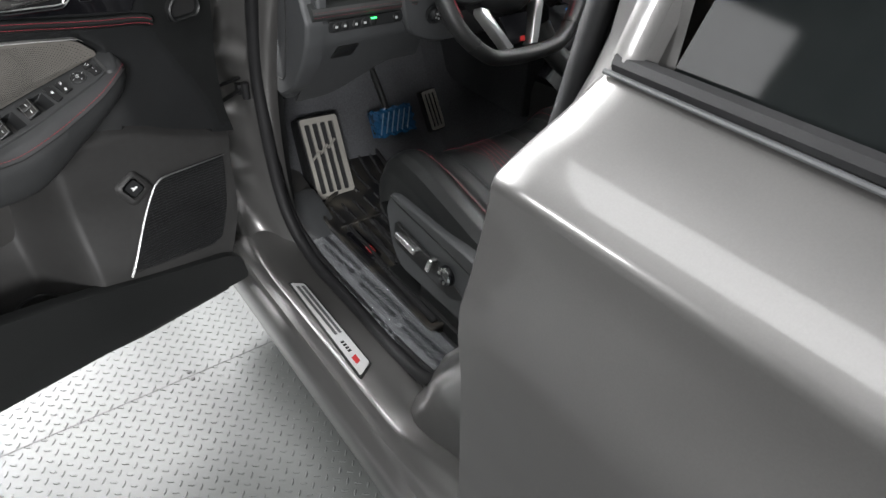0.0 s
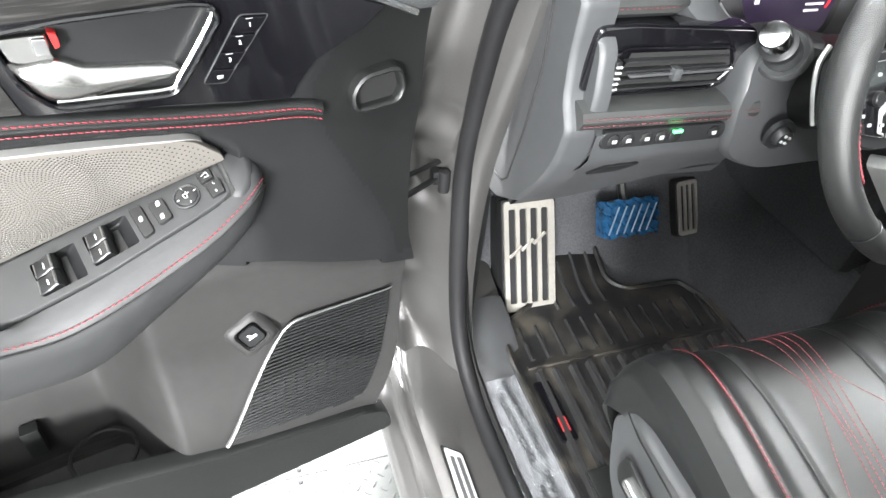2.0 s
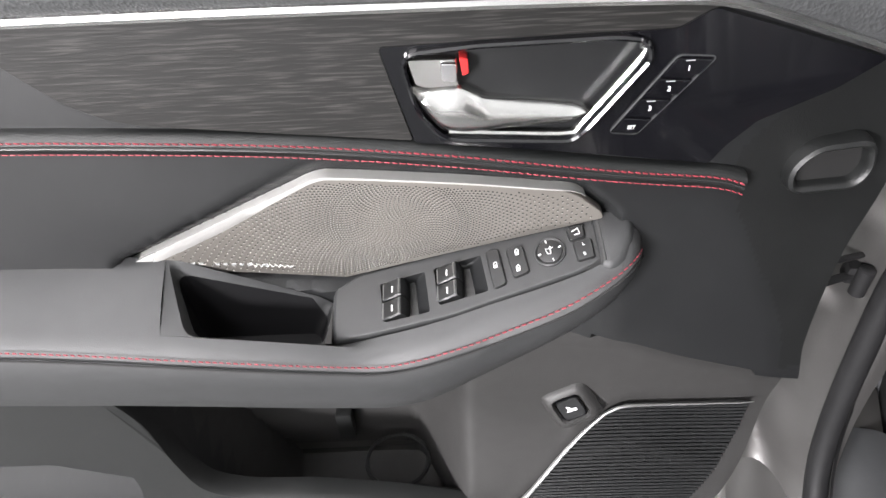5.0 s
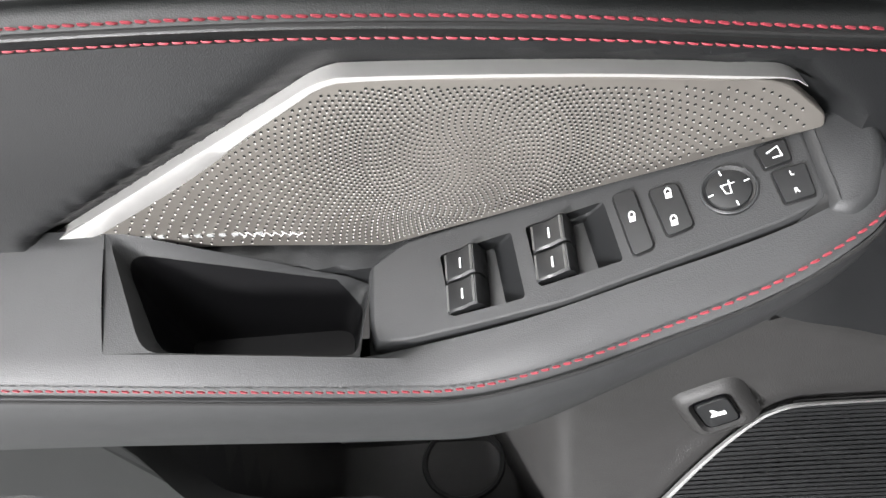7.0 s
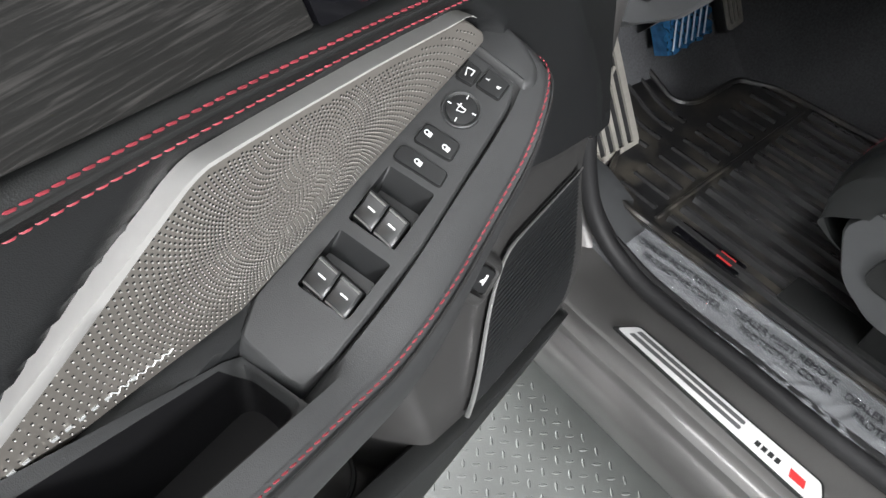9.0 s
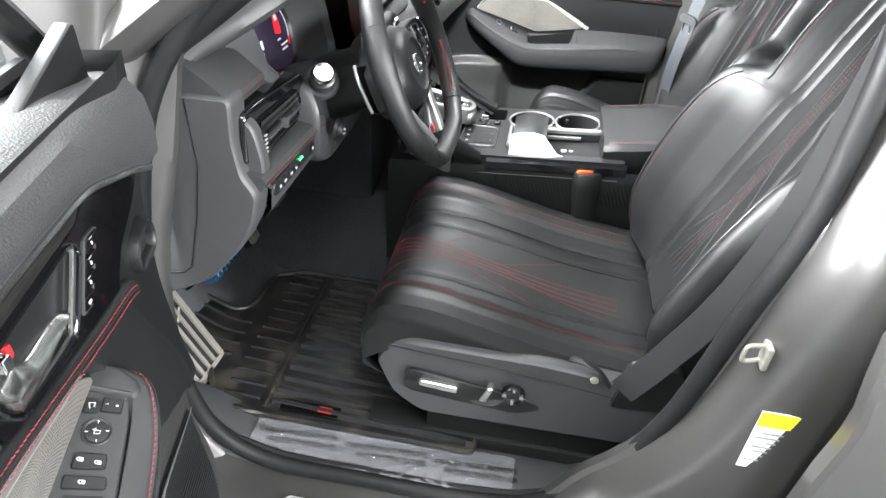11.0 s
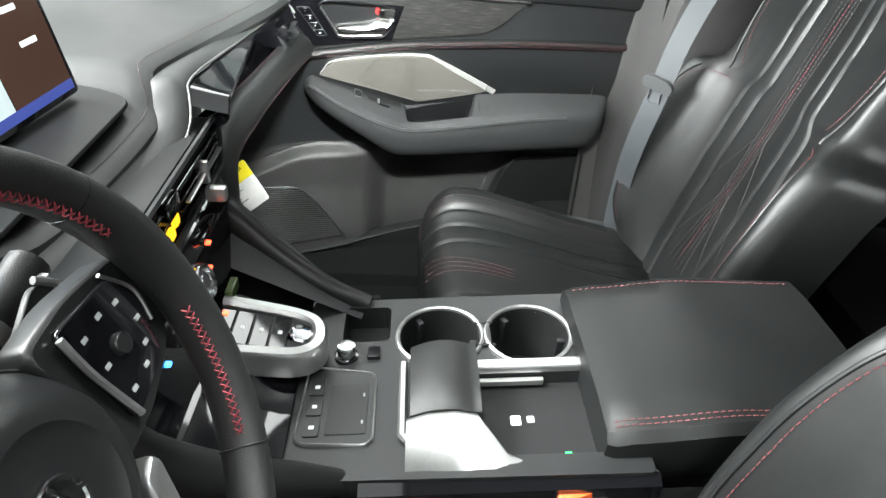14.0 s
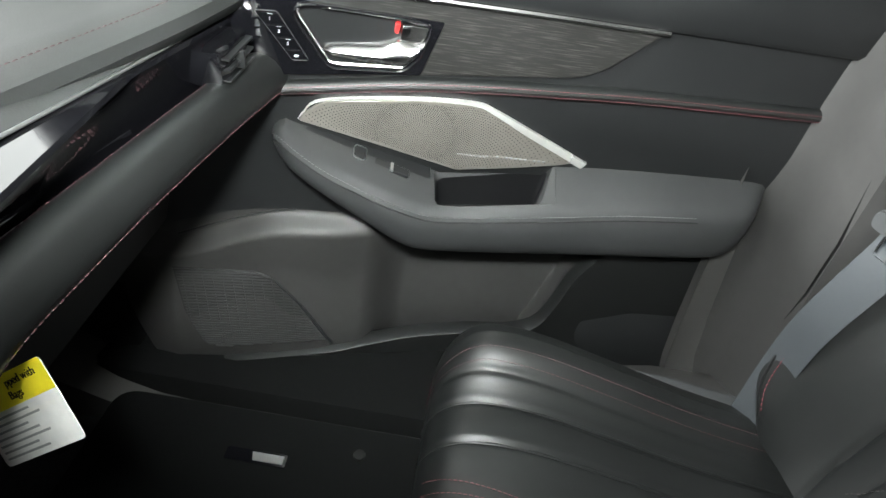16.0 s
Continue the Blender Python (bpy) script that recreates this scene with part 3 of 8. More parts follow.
# ---- floor inside the car ----
def cabin_floor():
    rows = []
    for y in np.linspace(0.80, -0.75, 32):
        row = []
        for x in np.linspace(-0.70, 0.80, 46):
            c = abs(x - CX)
            z = 0.44 + 0.30 * (1 - step(0.10, 0.20, c)) + 0.42 * step(0.50, 0.80, y) + 0.0
            if y > 0.3:
                z += 0.10 * step(0.45, 0.62, y) * (1 - step(0.0, 0.5, c))
            row.append(Vector((x, y, z)))
        rows.append(row)
    return loft(rows)


tagged(W("cabin_carpet", cabin_floor(), CARPET, None), "dark grey cabin carpet with a raised centre tunnel", "carpet", kind="structure")

# ---- front doors ----
# door frame: x runs back from the hinges, y into the cabin, z up
def dto(a, b, h):
    return Vector((a, h, b))


def panel_v(u, w):
    """Height of the sloping switch panel."""
    return (1.0044 - 0.2847 * u - 0.3322 * w) / 0.8992


PN = Vector((0.2847, 0.3322, 0.8992))
PU = Vector((1, 0, -0.2847 / 0.8992)).normalized()
PV = PN.cross(PU)


def tto(u, w, h):
    """A place over the switch panel."""
    return Vector((u, w, panel_v(u, w))) + PN * h


ARM_BACK = [(0.186, 1.034), (0.192, 1.047), (0.202, 1.055), (0.24, 1.056), (0.36, 1.018), (0.44, 0.996), (0.50, 1.012), (0.59, 1.028), (0.72, 1.036), (0.95, 1.04)]
ARM_EDGE = [(0.186, 1.030), (0.192, 1.040), (0.205, 1.044), (0.257, 1.018), (0.30, 0.999), (0.348, 0.981), (0.40, 0.966), (0.446, 0.965), (0.585, 0.979), (0.72, 0.996), (0.95, 1.006)]
ARM_LOW = [(0.186, 1.022), (0.192, 1.012), (0.21, 0.996), (0.228, 0.985), (0.319, 0.928), (0.38, 0.892), (0.42, 0.884), (0.559, 0.888), (0.763, 0.90), (0.95, 0.91)]
ARM_OUT = [(0.185, -0.014), (0.191, 0.006), (0.200, 0.021), (0.212, 0.033), (0.245, 0.045), (0.31, 0.052), (0.37, 0.057), (0.45, 0.054), (0.6, 0.05), (0.85, 0.046), (0.90, 0.03), (0.93, -0.012)]


BULGE = [0.016]
CREST_OPEN = [(0.0, 0.848), (0.048, 0.8646), (0.121, 0.8918), (0.18, 0.9186), (0.236, 0.932), (0.30, 0.932), (0.60, 0.925)]
CREST = [(0.0, 0.806), (0.06, 0.822), (0.12, 0.850), (0.18, 0.876), (0.24, 0.884), (0.60, 0.888)]
HINGE_SIDE = [(0.46, 0.04), (0.80, 0.04), (0.90, 0.048), (0.955, 0.068), (1.038, 0.113), (1.108, 0.142), (1.15, 0.118), (1.20, 0.055), (1.30, 0.03)]


def outside_by(poly, x, y):
    """How far a point lies outside a polygon."""
    if not (0.19 < x < 0.65 and 0.96 < y < 1.14):
        return 1.0
    if inside(poly, x, y):
        return 0.0
    p, best = Vector((x, y)), 1.0
    for k in range(len(poly)):
        a, b = Vector(poly[k - 1][:2]), Vector(poly[k][:2])
        f = min(1.0, max(0.0, (p - a).dot(b - a) / (b - a).length_squared))
        best = min(best, (a.lerp(b, f) - p).length)
    return best


def pocket_edge(v):
    """Rear edge of the map pocket."""
    return 0.655 + (v - 0.696) * 0.39


def base_w(u, v, pocketed=1.0):
    """Depth of the door's main moulding."""
    w = -0.004 - 0.026 * (1 - step(0.88, 1.10, v)) + 0.030 * (1 - step(0.64, 0.80, v))
    left = pocket_edge(v)
    pocket = (1 - step(left - 0.004, left + 0.010, u)) * step(0.33, 0.41, u) * step(0.48, 0.53, v) * (1 - step(0.90, 0.965, v))
    w -= (0.13 if BULGE[0] < 0.02 else 0.05) * pocket * pocketed
    # moulded bulge over the loudspeaker
    crest = lerp(CREST_OPEN if BULGE[0] < 0.02 else CREST, u)
    w += BULGE[0] * (1 - step(crest - 0.028, crest, v)) * (1 - step(0.24, 0.46, u))
    uf = lerp(HINGE_SIDE, v)
    if u < uf:
        w -= (uf - u) * (0.12 if BULGE[0] < 0.02 else 0.28)
    if BULGE[0] < 0.02:
        # the armrest's flank sweeps forward over the loudspeaker, and the upper plate lies sunk
        if v > crest - 0.002:
            w += 0.036 * (1 - step(crest, 1.07, v)) * (1 - step(0.19, 0.32, u))
        sunk = 1 - step(0.002, 0.013, outside_by(SPK_OPEN, u, v))
        if sunk > 0:
            w += (min(w, -0.031 + 0.20 * (v - 1.02)) - w) * sunk
    w -= 0.10 * step(0.62, 0.45, v) * 0.3
    return w


def door_panel(zone):
    """One of the lining's three mouldings; the mesh follows the crest of the bulge and the rear edge of the pocket."""
    us = np.concatenate([np.linspace(0.0, 0.20, 44), np.linspace(0.206, 0.66, 84), np.linspace(0.664, 0.70, 14), np.linspace(0.71, 1.0, 22)])
    front = [(0.46, 0.075), (0.57, 0.063), (0.71, 0.022), (0.80, 0.008), (0.84, 0.002), (0.90, 0.012), (1.0, 0.005), (1.06, -0.005), (1.2, -0.01), (1.3, -0.015)]
    vs = np.concatenate([np.linspace(0.46, 0.63, 12), np.linspace(0.64, 0.86, 36), np.linspace(0.866, 0.884, 6), np.linspace(0.891, 1.30, 64)])
    rows, base = [], []
    for v in vs:
        row, marks = [], []
        for k, u in enumerate([0.0, *us]):
            drop = 1 - step(0.0, 0.17, abs(v - 0.884))
            vv = v + (lerp(CREST_OPEN if BULGE[0] < 0.02 else CREST, u) - 0.884) * drop
            f = lerp(front, vv) - (0.0 if BULGE[0] < 0.02 else 0.06 * (1 - step(0.84, 0.95, vv)))
            uu = f + (1 - f) * u
            lean = (min(max(vv, 0.62), 0.90) - 0.76) * 0.39 * step(0.30, 0.5, uu) * (1 - step(0.8, 1.0, uu))
            marks.append((uu, v))
            uu += lean
            row.append(Vector((uu, base_w(uu, vv), vv)) if k else Vector((f + 0.004, base_w(f, vv) - 0.045, vv)))
        rows.append(row)
        base.append(marks)

    def other(i, j):
        u, v = (base[i][j][0] + base[i][j + 1][0]) / 2, (base[i][j][1] + base[i + 1][j][1]) / 2
        c = (rows[i][j] + rows[i + 1][j + 1]) / 2
        here = "lower" if v < 0.884 and u < 0.684 else "front" if c.x < lerp(HINGE_SIDE, c.z) - 0.012 and c.z > 0.87 else "upper"
        return here != zone
    return loft(rows, skip=other)


def arm_row(u):
    vb, ve, vl, we = lerp(ARM_BACK, u), lerp(ARM_EDGE, u), lerp(ARM_LOW, u), lerp(ARM_OUT, u)
    wb = -0.020
    pts = []
    for s in (0.0, 0.12, 0.3, 0.5, 0.60, 0.705, 0.80, 0.92):
        w = wb + (we - wb) * s
        flat = vb + (ve - vb) * s
        if u > 0.198:
            end = 0.456 if BULGE[0] < 0.02 else 0.413
            flat += (panel_v(u, w) - (0.016 if s < 0.65 and BULGE[0] < 0.02 and u > 0.226 else 0.0022) - flat) * (1 - (step(end, end + 0.025, u) if s < 0.72 else step(end - 0.09, end + 0.005, u)))
        pts.append(Vector((u, w, flat + 0.0035 * math.sin(math.pi * s))))
    pts.append(Vector((u, wb + (we - wb) * 0.985, ve - 0.003)))
    h = ve - vl
    for f, o in ((0.12, 0.003), (0.35, 0.004), (0.6, 0.001), (0.82, -0.005), (0.94, -0.013), (1.0, -0.024)):
        pts.append(Vector((u, wb + (we - wb) + o - 0.0, ve - h * f)) if we > -0.01 else Vector((u, wb, ve - h * f)))
    pts.append(Vector((u, wb - 0.01, vl + 0.012)))
    return pts


def armrest(CUP):
    us = [0.186, 0.19, 0.196, 0.204, 0.214, 0.226] + list(np.linspace(0.24, CUP[0], 18)) + list(np.linspace(CUP[0] + 0.01, CUP[1] - 0.01, 9)) + [CUP[1]] + list(np.linspace(0.60, 0.93, 22))
    rows = [arm_row(u) for u in us]
    return loft(rows, skip=lambda i, j: CUP[0] - 1e-6 <= us[i] and us[i + 1] <= CUP[1] + 1e-6 and j <= 5)


def arm_cup(CUP):
    """Open pocket in the armrest, with rounded corners."""
    a, b = CUP

    def ring(k, r, drop, floor, slant=0.018):
        pts = []
        for p in rounded([(a + k, k), (b - k, k), (b - k * 1.6 - slant, 0.060 - k), (a + k, 0.060 - k)], r, 5):
            row = arm_row(min(max(p[0], a), b))
            q = row[0].lerp(row[6], min(max(p[1] / 0.060, 0.0), 1.0))
            pts.append(Vector((q.x, q.y, (q.z - drop) * (1 - floor) + 0.938 * floor)))
        return pts
    rows = [ring(0.0, 0.0003, 0.0, 0.0, 0.0), ring(0.0012, 0.010, 0.0008, 0.0), ring(0.0026, 0.011, 0.004, 0.0), ring(0.005, 0.012, 0.012, 0.0), ring(0.009, 0.013, 0.0, 0.75), ring(0.013, 0.013, 0.0, 1.0)]
    rim, bm = loft(rows[:4], wrap=True), loft(rows[3:], wrap=True)
    bm2 = bmesh.new()
    bm2.faces.new([bm2.verts.new(p) for p in rows[-1]])
    return rim, join(bm, bm2)


SPK = [(0.618, 1.039), (0.475, 1.104), (0.443, 1.113), (0.359, 1.108), (0.250, 1.090), (0.226, 1.068), (0.221, 1.056), (0.335, 1.028), (0.443, 1.000), (0.52, 1.014), (0.586, 1.028)]


SPK_OPEN = [(0.6182, 1.0258), (0.4640, 1.1050), (0.4478, 1.1139), (0.4278, 1.1145), (0.3355, 1.1029), (0.2487, 1.0881), (0.2223, 1.0636), (0.2200, 1.055), (0.335, 1.022), (0.440, 0.990), (0.52, 1.003), (0.596, 1.011)]


def spk_to(u, v, h):
    """Speaker plate: leans outwards at the top."""
    if BULGE[0] < 0.02:
        return Vector((u, -0.024 + 0.20 * (v - 1.02) + h, v))
    return Vector((u, -0.010 + 0.10 * (v - 1.03) + h, v))


def inside(poly, x, y):
    hit = False
    for i in range(len(poly)):
        (x1, y1), (x2, y2) = poly[i - 1][:2], poly[i][:2]
        if (y1 > y) != (y2 > y) and x < (x2 - x1) * (y - y1) / (y2 - y1) + x1:
            hit = not hit
    return hit


def perforations():
    opened = BULGE[0] < 0.02
    poly = [(p[0], p[1]) for p in inset(SPK_OPEN if opened else SPK, 0.009)]
    cu, cv = (0.3881, 1.0603) if opened else (0.375, 1.056)
    bm, glints = bmesh.new(), bmesh.new()

    def dot(u, v, r):
        # Flat near-black dots for holes, pale ones for light on their lower edges
        if inside(poly, u, v):
            glints.faces.new([glints.verts.new(spk_to(u + r * 0.62 * math.cos(a), v - r * 0.70 + r * 0.28 * math.sin(a), 0.0049 - 0.0004 * math.sin(a))) for a in [math.pi / 3 * k for k in range(6)]])
            bm.faces.new([bm.verts.new(spk_to(u + r * math.cos(a), v + r * math.sin(a), 0.0043)) for a in [math.pi / 3 * k for k in range(6)]])
    for k in range(1, 22):
        r = 0.0023 * k
        n = max(6, int(2 * math.pi * r / 0.0030))
        for j in range(n):
            a = 2 * math.pi * (j + 0.5 * (k % 2)) / n + 0.05 * k
            dot(cu + r * math.cos(a), cv + r * math.sin(a), 0.00055 + 0.000012 * k)
    for k in range(56):
        r = 0.0510 + 0.0021 * k + 0.00003 * k * k
        for j in range(130):
            a = 2 * math.pi * (j + 0.5 * (k % 2)) / 130 + 0.06
            dot(cu + r * math.cos(a), cv + r * math.sin(a), 0.0008)
    return bm, glints


def clip_line(poly, y):
    xs = []
    for i in range(len(poly)):
        (x1, y1), (x2, y2) = poly[i - 1], poly[i]
        if (y1 > y) != (y2 > y):
            xs.append((x2 - x1) * (y - y1) / (y2 - y1) + x1)
    return sorted(xs)


GRILLE_OPEN = [(0.285, 0.645), (0.240, 0.716), (0.1936, 0.781), (0.1797, 0.795), (0.162, 0.801), (0.030, 0.798), (0.034, 0.76), (0.052, 0.70), (0.083, 0.632), (0.11, 0.622)]
GRILLE = [(0.290, 0.652), (0.243, 0.715), (0.200, 0.760), (0.185, 0.772), (0.160, 0.779), (0.040, 0.776), (0.055, 0.70), (0.083, 0.632), (0.11, 0.622)]


def grille_slats():
    bm = None
    poly = GRILLE_OPEN if BULGE[0] < 0.02 else GRILLE
    for k in range(34):
        y = 0.626 + k * 0.0052
        xs = clip_line(poly, y)
        if len(xs) < 2:
            continue
        a, b = xs[0] + 0.003, xs[-1] - 0.004
        if b - a < 0.01:
            continue
        pts = [Vector((u, base_w(u, y) + 0.006, y + 0.006 * math.sin((u - 0.04) * 9))) for u in np.linspace(a, b, 12)]
        t = tube(pts, 0.0017, 4)
        bm = t if bm is None else join(bm, t)
    for u in np.linspace(0.06, 0.27, 15):
        pts = [Vector((u + (y - 0.72) * -0.15, base_w(u, y) + 0.0045, y)) for y in np.linspace(0.625, 0.795, 12) if inside(poly, u + (y - 0.72) * -0.15, y)]
        if len(pts) > 2:
            bm = join(bm, tube(pts, 0.0009, 4))
    return bm


GLOSSP = [(0.386, 1.216), (0.196, 1.219), (0.176, 1.231), (0.055, 1.192), (0.082, 1.172), (0.1285, 1.150), (0.148, 1.1284), (0.1545, 1.1165), (0.2587, 1.1322), (0.367, 1.1455)]
RECESS = [(0.3707, 1.2101), (0.325, 1.2139), (0.2346, 1.2150), (0.2170, 1.2122), (0.2125, 1.2022), (0.2472, 1.1546), (0.2575, 1.1441), (0.3446, 1.1500), (0.362, 1.1707)]


def front_door(m, driver=True):
    FLIP[0] = not driver
    BULGE[0] = 0.016 if driver else 0.030
    cup = (0.455, 0.590) if driver else (0.412, 0.585)
    if driver:
        d = thing("front_door", m, "open front door with black trim, dark wood and red stitching", "car door", "front doors")
    else:
        d = thing("front_door", m, "closed front door with black trim, dark wood and red stitching", "car door", "front doors")
    part("panel", door_panel("upper"), VINYL, d, "charcoal moulded door lining")
    part("lower_panel", door_panel("lower"), DOORPL, d, "black grained lower lining with a map pocket")
    part("front_panel", door_panel("front"), PLASTIC, d, "black hinge-side lining")
    # outer shell
    shell = rounded([(0.12, 0.425), (1.04, 0.425), (1.10, 0.9), (1.06, 1.285), (0.03, 1.285), (0.040, 1.1), (0.05, 0.9), (0.085, 0.62)], 0.03, 5)
    part("shell", slab(shell, -0.142, -0.185, dto, 0.02), PAINT, d, "gunmetal metallic outer skin")
    part("edge_seal", tube([Vector((p[0], -0.105, p[1])) for p in inset(shell, 0.004)], 0.024, 8, closed=True), RUBBER, d, "black rubber door seal")
    # lower kick panel
    kick = rounded([(0.02, 0.475), (1.0, 0.475), (1.0, 0.86), (0.722, 0.86), (0.692, 0.80), (0.674, 0.738), (0.648, 0.690), (0.60, 0.674), (0.52, 0.671), (0.42, 0.655), (0.312, 0.638), (0.083, 0.588), (0.045, 0.56)], 0.02, 3)
    part("kick_panel", loft([[Vector((p[0], base_w(max(p[0], 0.06), p[1], 0.0) + o, p[1])) for p in pl] for pl, o in ((kick, -0.012), (kick, 0.008), (inset(kick, 0.006), 0.014))], wrap=True, ends=True), PLASTIC, d, "flat black plastic lower trim")
    if driver:
        part("bottle_ring", tube([Vector((0.43 + 0.042 * math.cos(a), -0.075 + 0.04 * math.sin(a), 0.600)) for a in np.linspace(0, 2 * math.pi, 28, endpoint=False)], 0.003, 6, closed=True), PLASTIC, d, "bottle holder ring in the map pocket")
        part("pocket_tab", boxy(0.49, 0.512, -0.128, -0.110, 0.60, 0.655, 0.003), PLASTIC, d, "small tab in the map pocket")
    # upper pad and bright strip
    belt = [(0.022, 1.183), (0.0407, 1.1913), (0.0658, 1.2021), (0.1084, 1.2169), (0.1491, 1.2307), (0.1778, 1.2373), (0.2234, 1.2398), (0.2957, 1.2414), (0.404, 1.2429), (0.512, 1.244), (0.66, 1.2445), (0.80, 1.2445), (1.0, 1.2445)]
    bl = lambda u: lerp(belt, u)
    rows = []
    for u in np.linspace(0.0, 1.0, 60):
        b = bl(u)
        top = 1.302 - 0.02 * step(0.15, 0.0, u) + (0.0 if driver else 0.05 * step(0.3, 0.9, u))
        rows.append([Vector((u, w0, z)) for w0, z in ((-0.005, b), (0.006, b + 0.002), (0.012, b + 0.010), (0.013, b + (top - b) * 0.45), (0.008, b + (top - b) * 0.75), (-0.006, top - 0.006), (-0.03, top), (-0.075, top - 0.004))])
    # Passenger pad takes the darker vinyl; its shade is in the colour
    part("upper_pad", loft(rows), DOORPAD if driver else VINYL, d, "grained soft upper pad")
    part("bright_strip", tube(spline([(u, 0.006, z) for u, z in belt if u < (0.85 if driver else 0.7)], 60), 0.0050, 8, flat=0.8), SATINCH, d, "bright satin strip")
    # wood
    wd = rounded([(0.172, 1.2305), (0.198, 1.2155), (0.3855, 1.2135), (0.368, 1.1455), (0.4585, 1.1557), (0.5545, 1.167), (0.577, 1.1728), (0.600, 1.1854), (0.620, 1.204), (0.637, 1.2214), (0.658, 1.240), (0.60, 1.2405), (0.327, 1.238), (0.19, 1.236)], 0.002, 1)
    part("wood_inlay", slab(wd, -0.006, 0.002, dto, 0.0015), WOOD, d, "dark open-pore wood inlay")
    # gloss surround with the handle bowl
    gp = rounded(GLOSSP, 0.003, 2)
    rc = rounded(RECESS, 0.010, 4)
    plate = ring_plate(gp, [rc], 0.004, dto)
    plate = join(plate, band(gp, -0.008, gp, 0.004, dto))
    gl = part("handle_surround", plate, GLOSS, d, "gloss black handle surround", smooth=False)
    deep = inset(rc, 0.012)
    bowl = band(rc, 0.004, inset(rc, 0.004), -0.018, dto)
    bowl = join(bowl, band(inset(rc, 0.004), -0.018, deep, -0.034, dto))
    fl = bmesh.new()
    fl.faces.new([fl.verts.new(dto(p[0], p[1], -0.034)) for p in deep])
    part("handle_bowl", join(bowl, fl), DOORPL, d, "black dished handle bowl")
    part("bowl_rim", frame_ring(inset(rc, -0.0075), 0.0085, 0.0035, 0.0095, dto), GLOSS, d, "raised gloss black rim")
    # Satin chrome bar stands in for the gloss reflection along bottom and right
    rimpts = [Vector((p.x, 0.0035, p.z)) for p in spline([(0.2185, 0, 1.209), (0.2165, 0, 1.2022), (0.2495, 0, 1.1565), (0.2590, 0, 1.1475), (0.30, 0, 1.1495), (0.343, 0, 1.1527)], 40)]
    part("bowl_glint", tube(rimpts, 0.0020, 6), SATINCH, d, "bright bar for the reflection on the gloss bowl edge")
    # broad pull lever in two facets, with the lock knob above
    vtop = [(0.2465, 1.1640), (0.2493, 1.1682), (0.3166, 1.178), (0.3234, 1.1815), (0.3352, 1.1874), (0.355, 1.1862), (0.3655, 1.1898)]
    vbot = [(0.2465, 1.1610), (0.2517, 1.1575), (0.2574, 1.1535), (0.30, 1.1535), (0.3464, 1.1564), (0.3598, 1.1739), (0.3655, 1.1885)]
    rows = []
    for u in np.concatenate([np.linspace(0.2465, 0.26, 8), np.linspace(0.265, 0.34, 22), np.linspace(0.343, 0.3655, 10)]):
        a, b = lerp(vtop, u), lerp(vbot, u)
        k, o = a - b, 0.008 * step(0.25, 0.34, u)
        rows.append([Vector((u, w0, v0)) for v0, w0 in ((a, -0.016 + o), (a, -0.006 + o), (a - 0.06 * k, -0.002 + o), (a - 0.42 * k, 0.0045 + o), (a - 0.50 * k, 0.0055 + o), (a - 0.58 * k, 0.0050 + o), (b + 0.10 * k, 0.0015 + o), (b, -0.002 + o), (b, -0.014 + o))])
    part("pull_lever", loft(rows, ends=True), SATINCH, d, "satin chrome pull lever")
    part("lever_base", slab(rounded([(0.3691, 1.2081), (0.3364, 1.2073), (0.3352, 1.1880), (0.3569, 1.1870), (0.3646, 1.190)], 0.002, 2), -0.016, 0.006, dto, 0.002), SATINCH, d, "satin chrome lever base")
    part("lock_knob", slab(rounded([(0.3472, 1.2060), (0.3365, 1.2055), (0.3362, 1.1926), (0.3465, 1.1935)], 0.002, 2), 0.005, 0.010, dto, 0.0015), CHROME, d, "square chrome lock knob")
    part("lock_mark", slab(rounded([(0.3350, 1.2085), (0.3290, 1.207), (0.3285, 1.1969), (0.3329, 1.1954)], 0.001, 2), -0.012, 0.007, dto, 0.001), REDPL, d, "red lock mark")
    # memory keys
    mk = [(0.1934, 1.2023), (0.1674, 1.2001), (0.2120, 1.1440), (0.2319, 1.1464)]
    part("key_frame", frame_ring(rounded(mk, 0.004, 3), 0.0008, 0.004, 0.0060, dto), GREYPL, gl, "thin grey key frame")
    a0, a1, b0, b1 = Vector(mk[0]), Vector(mk[1]), Vector(mk[3]), Vector(mk[2])
    for i, tx in enumerate(("1", "2", "3", "SET")):
        k0, k1 = i / 4 + 0.02, (i + 1) / 4 - 0.02
        q = [a0.lerp(b0, k0), a1.lerp(b1, k0), a1.lerp(b1, k1), a0.lerp(b0, k1)]
        key = part("memory_key", slab(inset(q, 0.0018), 0.004, 0.0065, dto, 0.0008), GLOSS, gl)
        c = (q[0] + q[1] + q[2] + q[3]) / 4
        words(tx, 0.0050 if tx != "SET" else 0.0036, axes_m((c.x, 0.0068, c.y - 0.001), (-1, 0, 0), (0, 0, 1)), WHITEINK, key)
        if i < 3:
            part("key_mark", boxy(c.x - 0.003, c.x + 0.003, 0.0066, 0.0070, c.y + 0.0042, c.y + 0.0048, 0), GREYINK, key, smooth=False)
